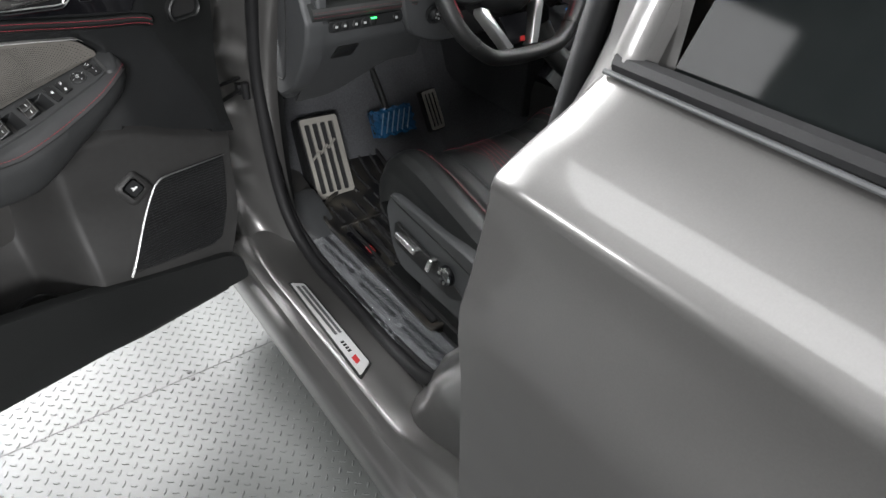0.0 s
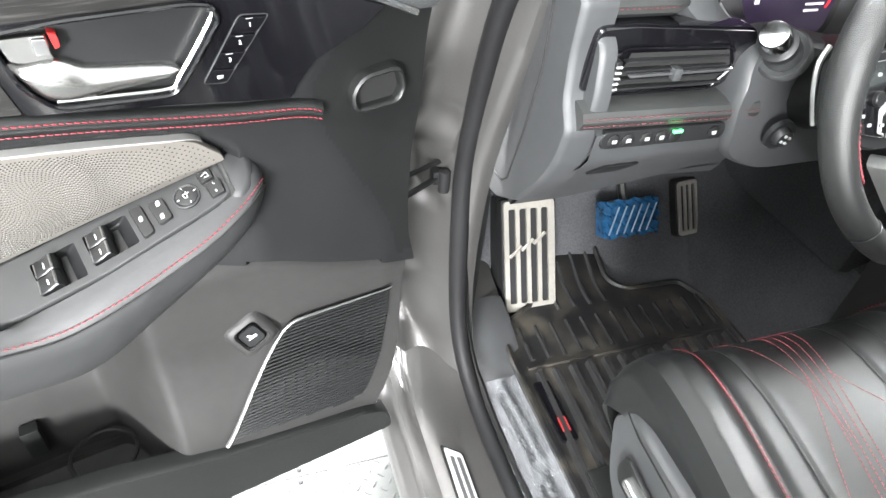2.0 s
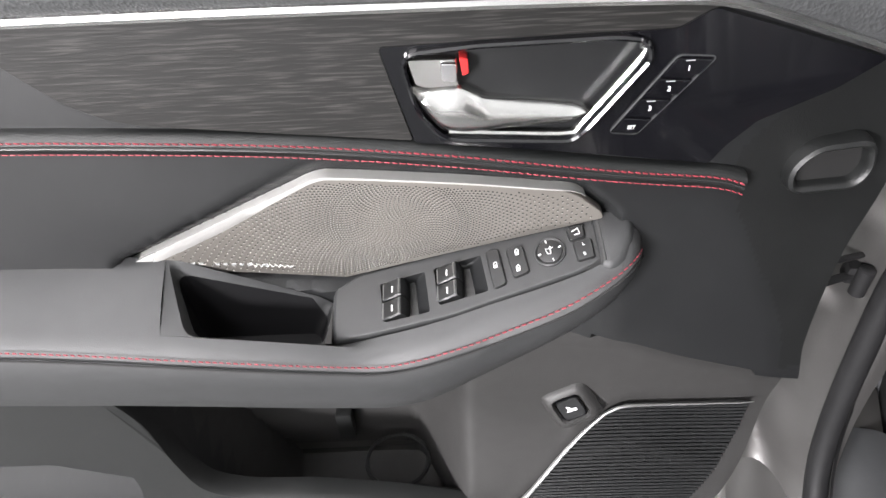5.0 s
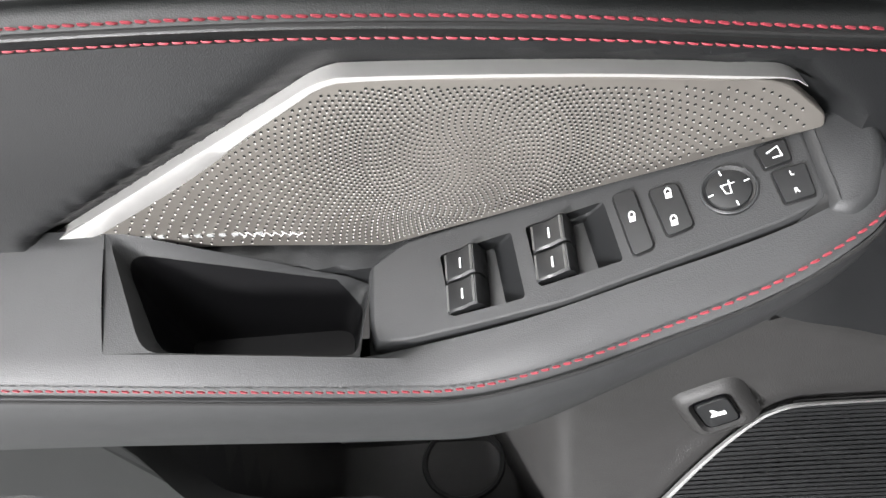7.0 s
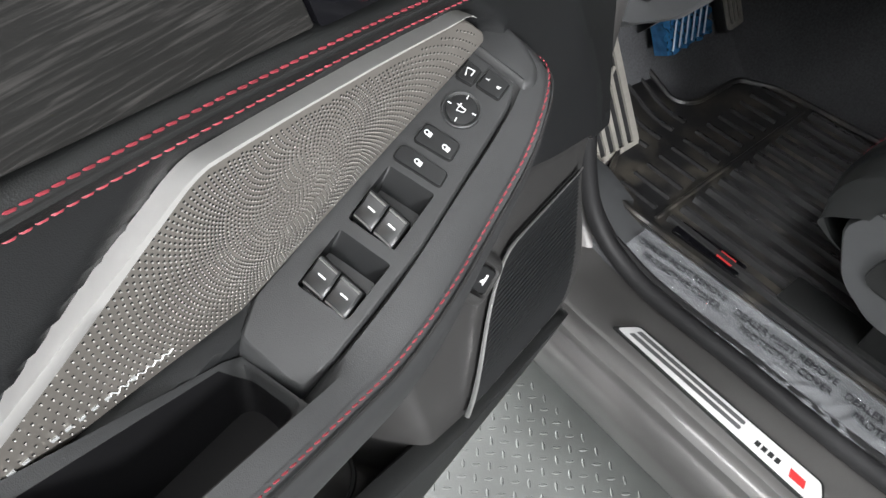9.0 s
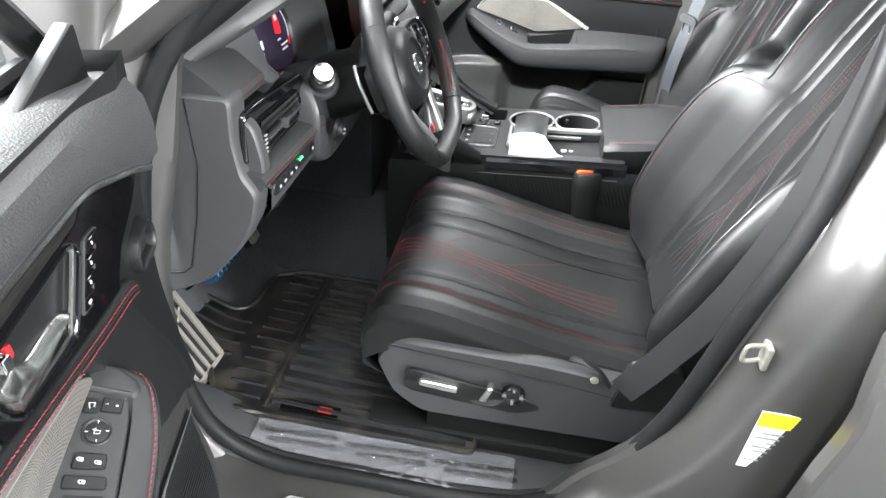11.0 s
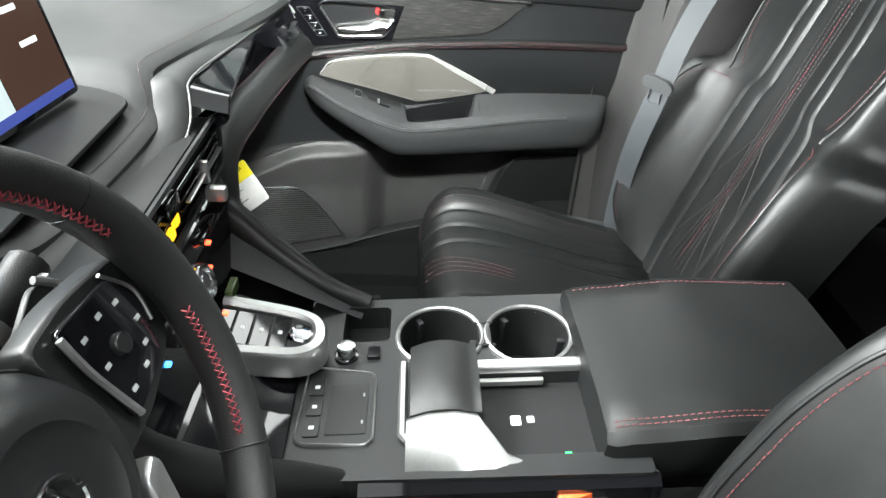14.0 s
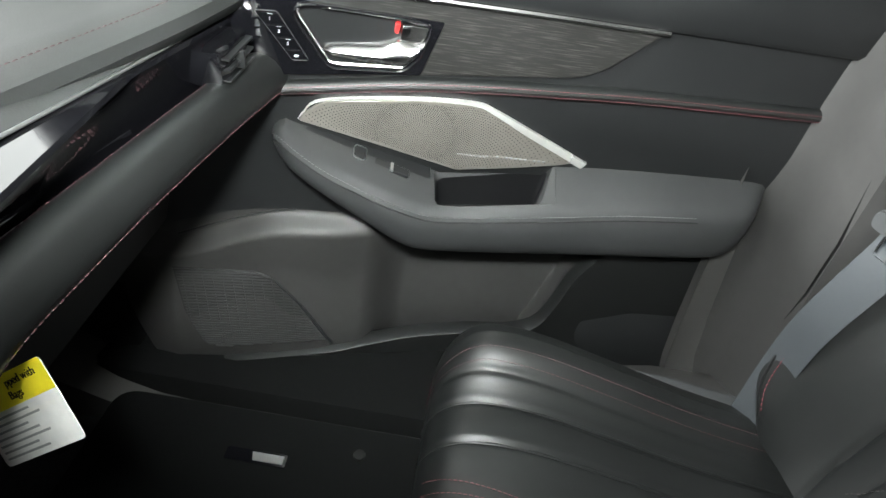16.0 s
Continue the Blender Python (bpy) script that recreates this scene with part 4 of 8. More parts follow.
    # rolled seam with twin stitching
    sp = [(0.125, 1.094), (0.1468, 1.1015), (0.2063, 1.1090), (0.267, 1.1185), (0.335, 1.1300), (0.418, 1.1412), (0.487, 1.148), (0.58, 1.1543), (0.66, 1.1584), (0.80, 1.163), (1.0, 1.168)] if driver else [(0.150, 1.098), (0.19, 1.105), (0.237, 1.113), (0.35, 1.132), (0.454, 1.143), (0.56, 1.150), (0.659, 1.156), (0.80, 1.160), (1.0, 1.165)]
    roll = spline([(u, -0.004, v - (0.0 if driver else 0.004)) for u, v in sp], 70)
    part("rolled_seam", tube(roll, 0.0135, 10, flat=0.75), LEATHER, d, "black leather rolled seam")
    # Passenger thread is the dimmed copy: that door lies in weaker light
    thread = RED if driver else DIMRED
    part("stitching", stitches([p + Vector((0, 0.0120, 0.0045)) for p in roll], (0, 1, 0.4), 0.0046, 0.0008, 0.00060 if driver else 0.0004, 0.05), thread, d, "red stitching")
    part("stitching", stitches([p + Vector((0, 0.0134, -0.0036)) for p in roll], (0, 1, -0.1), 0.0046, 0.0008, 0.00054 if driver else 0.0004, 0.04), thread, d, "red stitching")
    part("seam_line", tube([p + Vector((0, 0.0130, 0.0018)) for p in roll], 0.0009, 5), HOLE, d)
    # speaker plate
    sk = rounded(SPK_OPEN, [0.003, 0, 0.01, 0.01, 0.01, 0.012, 0.008, 0.003, 0, 0, 0, 0.003], 4) if driver else rounded(SPK, [0.004, 0.01, 0.01, 0.01, 0.01, 0.008, 0.003, 0, 0, 0, 0.003], 4)
    spk = part("speaker_plate", slab(sk, -0.006, 0.004, spk_to, 0.002), SPKMET, d, "bronze-grey perforated metal speaker plate")
    holes, glints = perforations()
    tagged(part("perforations", holes, HOLE, spk, "rows of small round holes", smooth=False), kind="stuff")
    if driver:
        tagged(part("hole_glints", glints, GLINT, spk, "pale dots for light caught on the holes' lower edges", smooth=False), kind="stuff")
    # bright bevelled edge: broad at the rear, fine along the top
    if driver:
        eb = spline([(0.6240, 0, 1.0235), (0.545, 0, 1.0650), (0.470, 0, 1.1040), (0.446, 0, 1.1160), (0.4278, 0, 1.1170), (0.3355, 0, 1.1054), (0.2700, 0, 1.0946), (0.2480, 0, 1.0905), (0.2390, 0, 1.0845)], 60)
    else:
        eb = spline([(0.626, 0, 1.038), (0.545, 0, 1.0765), (0.475, 0, 1.1075), (0.443, 0, 1.1155), (0.359, 0, 1.1105), (0.250, 0, 1.0925), (0.226, 0, 1.070), (0.220, 0, 1.058)], 60)
    rows = []
    for i, p in enumerate(eb):
        wd2 = lerp([(0, 0.013), (0.25, 0.012), (0.42, 0.006), (0.6, 0.003), (0.92, 0.0022), (1, 0.0004)], i / 59)
        tan = (eb[min(i + 1, 59)] - eb[max(i - 1, 0)]).normalized()
        nv = Vector((-tan.z, 0, tan.x))
        if nv.z > 0:
            nv = -nv
        a, b, c = p, p + nv * wd2 * 0.75, p + nv * wd2
        rows.append([spk_to(a.x, a.z, -0.006), spk_to(a.x, a.z, 0.006), spk_to(b.x, b.z, 0.0056), spk_to(c.x, c.z, 0.003)])
    part("bright_edge", loft(rows), PALEMET, spk, "satin bright bevelled edge")
    # maker's marks as plain bars
    for i in range(11):
        if i not in (3, 9):
            u = 0.563 - i * 0.0068
            tv = 1.0200 - (0.563 - u) * 0.10 if driver else 1.0312
            u += 0.012 if driver else 0.0
            part("printed_bar", slab([(u - 0.0018, tv), (u + 0.0018, tv), (u + 0.0018, tv + 0.0024), (u - 0.0018, tv + 0.0024)], 0.004, 0.0048, spk_to, 0.0002), GREYINK, spk, smooth=False)
    sq = [spk_to((0.5195 if driver else 0.482) - (0.036 if driver else 0.045) * k, (1.0155 - 0.005 * k if driver else 1.0305) + 0.0022 * math.sin(k * 46) * (1 - 0.6 * k), 0.0046) for k in np.linspace(0, 1, 60)]
    part("printed_squiggle", tube(sq, 0.0004, 4), WHITEINK if driver else GREYINK, spk)
    # armrest
    part("armrest", armrest(cup), ARMSKIN, d, "black leather armrest")
    rim, cup_bm = arm_cup(cup)
    pk = part("armrest_pocket", cup_bm, SHADEPL, d, "open black armrest pocket")
    part("pocket_rim", rim, ARMSKIN, pk, "rounded pocket rim")
    edge = spline([arm_row(u)[8] + Vector((0, 0.0018, 0.0020)) for u in (0.19, 0.196, 0.206, 0.222, 0.257, 0.30, 0.348, 0.40, 0.446, 0.52, 0.585, 0.66, 0.72, 0.80, 0.87) if driver or u < 0.82], 110)
    part("stitching", stitches(edge, lambda p: (0, 0.6, 0.8), 0.0044, 0.0013, 0.00066, 0.05), RED if driver else SHADETH, d, "red stitching along the armrest" if driver else "armrest stitching, darkened for the dim passenger side")
    part("piping", tube([p + Vector((0, 0.0035, -0.0055)) for p in edge], 0.0011, 6), HOLE, d, "dark seam groove")
    # switch panel
    if driver:
        bz = rounded([(0.2265, -0.0195), (0.2250, 0.0155), (0.2290, 0.0205), (0.2448, 0.0240), (0.3455, 0.0325), (0.3934, 0.0315), (0.4269, 0.0300), (0.4490, 0.0270), (0.4520, 0.0158), (0.4520, -0.0200), (0.4296, -0.0285), (0.3363, -0.0260)], 0.004, 3)
        trays = [rounded(q, 0.0022, 3) for q in ([(0.4092, -0.0125), (0.3688, -0.0127), (0.3650, 0.0235), (0.4046, 0.0225)], [(0.3612, -0.0131), (0.3204, -0.0134), (0.3158, 0.0192), (0.3574, 0.0202)])]
        body_ = loft([[tto(p[0] + (s * step(0.425, 0.45, p[0])), p[1], h) for p in inset(bz, i)] for i, s, h in ((0.0, 0.017, -0.060), (0.0, 0.014, -0.036), (0.0, 0.009, -0.018), (0.0, 0.004, -0.007), (0.0012, 0.001, -0.002), (0.004, 0.0, 0.0002), (0.006, 0.0, 0.0005))], wrap=True)
        bz_p = part("switch_panel", join(body_, ring_plate(inset(bz, 0.006), trays, 0.0005, tto)), ARMSKIN, d, "satin black switch panel")
        cap = rounded([(0.2290, -0.0215), (0.2276, 0.0165), (0.2285, 0.0240), (0.2190, 0.0290), (0.2087, 0.0240), (0.2010, 0.0090), (0.1985, -0.0040), (0.2000, -0.0165), (0.2060, -0.0225)], 0.005, 4)
        part("end_pad", loft([[tto(p[0], p[1], h) for p in inset(cap, i)] for i, h in ((-0.004, -0.024), (-0.0035, -0.010), (-0.002, -0.0045), (0.0008, -0.0005), (0.0040, 0.0020), (0.0080, 0.0034), (0.0115, 0.0038))], wrap=True, ends=True), ARMSKIN, d, "rounded black leather pad before the switches")
        front = spline([tto(u, w, h) for u, w, h in ((0.2052, -0.0150, -0.0040), (0.2022, -0.0080, -0.0040), (0.2016, 0.0030, -0.0045), (0.2030, 0.0130, -0.0050), (0.2070, 0.0215, -0.0055), (0.2150, 0.0275, -0.0060))], 30)
        part("stitching", stitches(front, lambda p: (-0.6, 0.3, 0.7), 0.0044, 0.0013, 0.00066, 0.05), RED, d, "red stitching round the armrest's front end")
        # window switches sit in sunk trays that slope up to the front
        for tray, u1, wa, wb in zip(trays, (0.4068, 0.3590), (-0.0112, -0.0118), (0.0212, 0.0182)):
            mid = (u1 - 0.0405 + u1) / 2
            low = [Vector((p.x + (0.013 if p.x < mid else -0.001), p.y * 0.94)) for p in tray]
            ramp = [Vector((p.x + (0.004 if p.x < mid else -0.0005), p.y * 0.97)) for p in tray]
            well = join(band(tray, 0.0005, ramp, -0.003, tto), band(ramp, -0.003, low, -0.011, tto))
            fl = bmesh.new()
            fl.faces.new([fl.verts.new(tto(p.x, p.y, -0.011)) for p in low])
            part("switch_tray", join(well, fl), SATINPL, bz_p, "sunk switch tray")
            half = (wb - wa) / 2
            for w0 in (wa, wa + half + 0.0004):
                w1 = w0 + half - 0.0006
                prof = [[tto(u, w, hh) for u, hh in ((u1 - 0.0005, -0.010), (u1 - 0.0008, 0.0015), (u1 - 0.0030, 0.0034), (u1 - 0.0105, 0.0042), (u1 - 0.0155, 0.0066), (u1 - 0.0185, 0.0066), (u1 - 0.0200, 0.0040), (u1 - 0.0205, -0.010))] for w in (w0, w0 + 0.0012, w1 - 0.0012, w1)]
                for q in (prof[0], prof[-1]):
                    for n_ in range(1, 7):
                        q[n_] = q[n_] - PN * 0.0012
                key = part("window_switch", loft(prof, ends=True), SATINPL, bz_p, "black rocker switch")
                part("switch_tip", tube([tto(u1 - 0.0170, w, 0.0067) for w in np.linspace(w0 + 0.001, w1 - 0.001, 5)], 0.0007, 5), CHEEK, key, "thin grey switch edge")
                part("switch_foot", tube([tto(u1 - 0.0016, w, 0.0026) for w in np.linspace(w0 + 0.001, w1 - 0.001, 5)], 0.0006, 5), CHEEK, key, "thin grey switch foot")
                part("switch_mark", slab([(u1 - 0.0108, w0 + half * 0.5 - 0.0026), (u1 - 0.0098, w0 + half * 0.5 - 0.0026), (u1 - 0.0098, w0 + half * 0.5 + 0.0026), (u1 - 0.0108, w0 + half * 0.5 + 0.0026)], 0.004, 0.0050, tto, 0.0001), WHITEINK, key, smooth=False)
        for nm, q in (("window_lock_key", [(0.316, -0.0145), (0.305, -0.0140), (0.3005, 0.018), (0.311, 0.0195)]), ("door_lock_key", [(0.299, -0.011), (0.285, -0.0105), (0.2815, 0.0135), (0.2945, 0.0150)])):
            rq = rounded(q, 0.003, 3)
            k = part(nm, slab(rq, 0.0, 0.003, tto, 0.001), SATINPL, bz_p, "black lock key")
            part("key_gap", frame_ring(inset(rq, -0.0009), 0.0012, 0.0005, 0.0012, tto), HOLE, k)
            cx = sum(p[0] for p in q) / 4
            for ww in ((0.0,) if nm[0] == "w" else (-0.006, 0.008)):
                part("lock_mark", slab([(cx - 0.0015, ww), (cx + 0.0015, ww), (cx + 0.0015, ww + 0.0026), (cx - 0.0015, ww + 0.0026)], 0.003, 0.0034, tto, 0.0001), WHITEINK, k, smooth=False)
                part("lock_shackle", tube([tto(cx + 0.0014 * math.cos(a), ww - 0.0002 - 0.0022 * math.sin(a), 0.0033) for a in np.linspace(0, math.pi, 8)], 0.0004, 4), WHITEINK, k)
        dm = axes_m(tto(0.264, 0.001, 0.0), PU, PV)
        dial = part("mirror_dial", lathe([(0.0128, 0.0), (0.0128, 0.0018), (0.0118, 0.0028), (0.0105, 0.0022), (0.010, 0.0030), (0.006, 0.0036), (0.0005, 0.0036)], dm, 32), SATINPL, bz_p, "round satin black mirror dial")
        part("dial_ring", tube([dm @ Vector((0.0124 * math.cos(a), 0.0124 * math.sin(a), 0.0022)) for a in np.linspace(0, 2 * math.pi, 32, endpoint=False)], 0.0005, 5, closed=True), GREYPL, dial, "thin grey ring")
        for a in range(4):
            part("dial_mark", boxy(0.0075, 0.0100, -0.00025, 0.00025, 0.0034, 0.0042, 0), WHITEINK, dial, smooth=False).data.transform(dm @ Matrix.Rotation(a * math.pi / 2 + 0.15, 4, "Z"))
        part("mirror_mark", tube([dm @ Vector(p) for p in ((-0.003, -0.002, 0.004), (0.003, -0.002, 0.004), (0.002, 0.0025, 0.004), (-0.0005, 0.003, 0.004), (-0.001, -0.004, 0.004))], 0.00035, 4), WHITEINK, dial)
        for nm, q in (("mirror_fold_key", [(0.2495, -0.0145), (0.236, -0.0145), (0.2355, -0.0035), (0.2475, -0.003)]), ("mirror_side_key", [(0.2455, -0.001), (0.231, -0.0005), (0.2305, 0.0155), (0.2435, 0.0155)])):
            k = part(nm, slab(rounded(q, 0.0015, 2), 0.0, 0.0032, tto, 0.001), SATINPL, bz_p, "black mirror key")
            part("key_gap", frame_ring(inset(rounded(q, 0.0015, 2), -0.0010), 0.0014, 0.0005, 0.0011, tto), HOLE, k)
            c0 = Vector((sum(p[0] for p in q) / 4, sum(p[1] for p in q) / 4))
            if nm == "mirror_side_key":
                for tx, ww in (("L", -0.0045), ("R", 0.0040)):
                    words(tx, 0.0036, axes_m(tto(c0.x, c0.y + ww, 0.0034), -PU, -PV), WHITEINK, k)
            else:
                part("mirror_mark", tube([tto(c0.x + a, c0.y + b, 0.0034) for a, b in ((0.003, -0.001), (-0.002, -0.003), (-0.003, 0.002), (0.001, 0.002))], 0.0005, 4), WHITEINK, k)
    else:
        bz = rounded([(0.236, -0.021), (0.226, 0.004), (0.245, 0.022), (0.33, 0.030), (0.40, 0.029), (0.408, 0.022), (0.408, -0.024), (0.33, -0.027)], 0.004, 3)
        bz_p = part("switch_panel", slab(bz, -0.020, 0.0005, tto, 0.003), SATINPL, d, "satin grey switch panel")
        k = part("door_lock_key", slab(rounded([(0.312, -0.006), (0.297, -0.006), (0.296, 0.012), (0.310, 0.012)], 0.003, 3), 0.0, 0.003, tto, 0.001), SATINPL, bz_p, "black lock key")
        part("key_ring", frame_ring(rounded([(0.313, -0.007), (0.296, -0.007), (0.295, 0.013), (0.311, 0.013)], 0.004, 3), 0.001, 0.0005, 0.0036, tto), SATIN, k)
        # No tray is cut here; a flat near-black patch gives its shade
        sh = bmesh.new()
        sh.faces.new([sh.verts.new(tto(p[0], p[1], 0.0009)) for p in rounded([(0.326, 0.000), (0.376, 0.002), (0.374, 0.018), (0.325, 0.016)], 0.003, 3)])
        part("switch_tray", sh, HOLE, bz_p, "flat dark patch for the shade of a sunk switch tray")
        k = part("window_switch", slab(rounded([(0.348, 0.003), (0.373, 0.004), (0.372, 0.016), (0.347, 0.015)], 0.002, 3), 0.001, 0.006, tto, 0.002), SATINPL, bz_p, "black rocker switch")
        part("switch_tip", slab([(0.346, 0.003), (0.350, 0.003), (0.349, 0.0155), (0.345, 0.0155)], 0.004, 0.007, tto, 0.0005), SATIN, k, "bright switch edge")
    # tailgate key in its dish
    if driver:
        km = axes_m((0.2253, base_w(0.2253, 0.8055) + 0.006, 0.8055), Vector((-1, 0, 0.6)), (0.6, -0.30, 1))
        kto = lambda a, b, h: km @ Vector((a, b, h))
        sqr = lambda s: rounded([(-s, -s * 1.05), (s, -s * 1.05), (s, s * 1.05), (-s, s * 1.05)], s * 0.5, 5)
        tg = part("tailgate_key", slab(sqr(0.0125), 0.0, 0.006, kto, 0.0015), SATINPL, d, "square black tailgate key")
        part("key_dish", loft([[kto(p.x, p.y, h) for p in sqr(s)] for s, h in ((0.027, -0.003), (0.0235, 0.0025), (0.0195, 0.0055), (0.0168, 0.006), (0.0142, 0.001))], wrap=True), DOORPL, tg)
        part("key_ring", frame_ring(sqr(0.0138), 0.0012, 0.002, 0.005, kto), GLOSS, tg)
        part("car_mark", slab(rounded([(-0.006, -0.002), (0.006, -0.003), (0.006, 0.0005), (0.001, 0.001), (-0.001, 0.0045), (-0.004, 0.0055), (-0.003, 0.001)], 0.0006, 2), 0.006, 0.0064, kto, 0.0001), WHITEINK, tg, smooth=False)
    # lower loudspeaker
    # Flat near-black sheet gives the shade behind the slats
    back = bmesh.new()
    back.faces.new([back.verts.new((p[0], base_w(p[0], p[1]) + 0.002, p[1])) for p in (GRILLE_OPEN if driver else GRILLE)])
    part("grille_shade", back, HOLE, d, "near-black sheet for the shade behind the loudspeaker grille", smooth=False)
    # Passenger slats and rim are darkened copies, as that side is dim
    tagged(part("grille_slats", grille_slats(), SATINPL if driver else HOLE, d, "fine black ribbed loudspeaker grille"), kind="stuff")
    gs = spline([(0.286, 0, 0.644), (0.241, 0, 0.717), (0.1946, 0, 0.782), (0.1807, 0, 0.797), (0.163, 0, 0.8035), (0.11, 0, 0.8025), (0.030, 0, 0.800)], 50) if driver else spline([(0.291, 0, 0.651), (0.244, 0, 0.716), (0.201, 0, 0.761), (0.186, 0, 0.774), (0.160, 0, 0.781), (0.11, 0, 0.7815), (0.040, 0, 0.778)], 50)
    part("bright_edge", tube([Vector((p.x, base_w(p.x, p.z) + 0.008, p.z)) for p in gs], lambda k: 0.0032 * (1 - 0.75 * k), 6), SATIN if driver else VINYL, d, "thin bright line round the loudspeaker" if driver else "loudspeaker rim, darkened for the dim passenger side")
    # hinge-side hole with raised rim
    hm = axes_m((0.057, base_w(0.057, 1.102) + 0.003, 1.102), Vector((-1, -0.02, 0.12)), (0, 0, 1))
    hto = lambda a, b, h: hm @ Vector((a, b, h))
    oval = rounded([(-0.026, -0.015), (0.020, -0.018), (0.028, -0.006), (0.025, 0.017), (-0.014, 0.018), (-0.028, 0.004)], 0.010, 5)
    rim = part("hole_rim", loft([[hto(p.x, p.y, h) for p in inset(oval, i)] for i, h in ((-0.0125, -0.004), (-0.0115, 0.003), (-0.0085, 0.0095), (-0.003, 0.0115), (0.001, 0.0100), (0.0035, 0.0065), (0.005, -0.012))], wrap=True), PLASTIC, d, "raised rim of a lock access hole")
    # Panel is uncut; a flat near-black face gives the hole's inner shade
    fl = bmesh.new()
    fl.faces.new([fl.verts.new(hto(p.x, p.y, 0.0006)) for p in inset(oval, 0.0040)])
    part("hole", fl, HOLE, rim, smooth=False)
    # window and frame
    part("window_seal", tube([Vector((u, -0.078, 1.303)) for u in np.linspace(0.05, 1.02, 12)], 0.009, 6), RUBBER, d, "black window seal")
    part("window_trim", tube([Vector((u, -0.098, 1.296)) for u in np.linspace(0.05, 1.02, 12)], 0.006, 6), SATIN, d, "bright outer belt line")
    part("window_pane", boxy(0.06, 1.02, -0.090, -0.086, 1.29, 1.66, 0), GLASS, d, "clear side window", False).visible_shadow = False
    part("window_frame", tube(spline([(-0.02, -0.086, 1.28), (0.10, -0.092, 1.40), (0.36, -0.11, 1.58), (0.62, -0.12, 1.66), (1.0, -0.12, 1.66), (1.06, -0.10, 1.5), (1.05, -0.086, 1.29)], 50), 0.020, 8, flat=0.7), PLASTIC, d, "black window frame")
    # mirror-side corner plate
    part("mirror_plate", slab(rounded([(0.01, 1.20), (0.16, 1.30), (0.02, 1.34)], 0.01, 3), -0.05, -0.035, dto, 0.003), PLASTIC, d)
    # bulge over the loudspeaker meets the lining in a sharp line, shaded by a dark bead
    part("fold_shade", tube([Vector((u, base_w(u, v), v)) for u, v in (((0.22, 0.926), (0.18, 0.9150), (0.121, 0.8880), (0.06, 0.8660)) if driver else ((0.22, 0.885), (0.17, 0.872), (0.12, 0.852), (0.07, 0.828), (0.045, 0.815)))], 0.002, 6), HOLE, d)
    FLIP[0] = False
    return d


_a = radians(14.0)
front_door(Matrix(((-math.cos(_a), math.sin(_a), 0, -0.853), (-math.sin(_a), -math.cos(_a), 0, 0.301), (0, 0, 1, 0), (0, 0, 0, 1))), True)
_b = radians(11.9)
front_door(Matrix(((math.sin(_b), math.cos(_b), 0, 0.897), (-math.cos(_b), math.sin(_b), 0, -0.148), (0, 0, 1, 0.883), (0, 0, 0, 1))) @ Matrix.Rotation(radians(3.2), 4, "X") @ Matrix.Rotation(radians(4.1), 4, "Y") @ Matrix.Translation((-0.5, 0, -1.0)), False)

# door check strap from the pillar
_c = thing("door_check_strap", pose(-0.762, 0.468, 0.86), "black steel door check strap bolted to the pillar", "door check")
part("arm", tube([Vector((-0.01, -0.01, 0.0)), Vector((-0.06, -0.035, -0.006)), Vector((-0.13, -0.075, -0.008))], 0.006, 8, flat=0.6), RUBBER, _c)
part("bracket", boxy(-0.020, 0.020, -0.016, 0.006, -0.012, 0.012, 0.003), RUBBER, _c)
part("pivot", lathe([(0.009, -0.02), (0.009, 0.016), (0.006, 0.018)], pose(-0.004, -0.02, 0.0), 14), RUBBER, _c, "black pivot pin")
part("bolt", lathe([(0.008, 0), (0.008, 0.004), (0.006, 0.005)], axes_m((0.010, -0.013, 0.002), (1, 0, 0), (0, 0, 1)), 6), STEEL, _c)
part("wire_boot", tube(spline([(-0.005, 0.0, 0.022), (-0.04, -0.024, 0.028), (-0.09, -0.05, 0.03)], 14), 0.004, 8), RUBBER, _c, "black rubber wiring boot")

# ---- seats ----
CUSH = [(0.0, 0.080, 0.640), (0.05, 0.112, 0.662), (0.11, 0.133, 0.70), (0.18, 0.130, 0.742), (0.25, 0.108, 0.775), (0.33, 0.070, 0.792), (0.45, 0.0, 0.790), (0.6, -0.10, 0.768), (0.78, -0.23, 0.738), (1.0, -0.42, 0.712)]
CY = [(t, y) for t, y, z in CUSH]
CZ = [(t, z) for t, y, z in CUSH]


def groove(x, c, w):
    return math.exp(-((x - c) / w) ** 2)


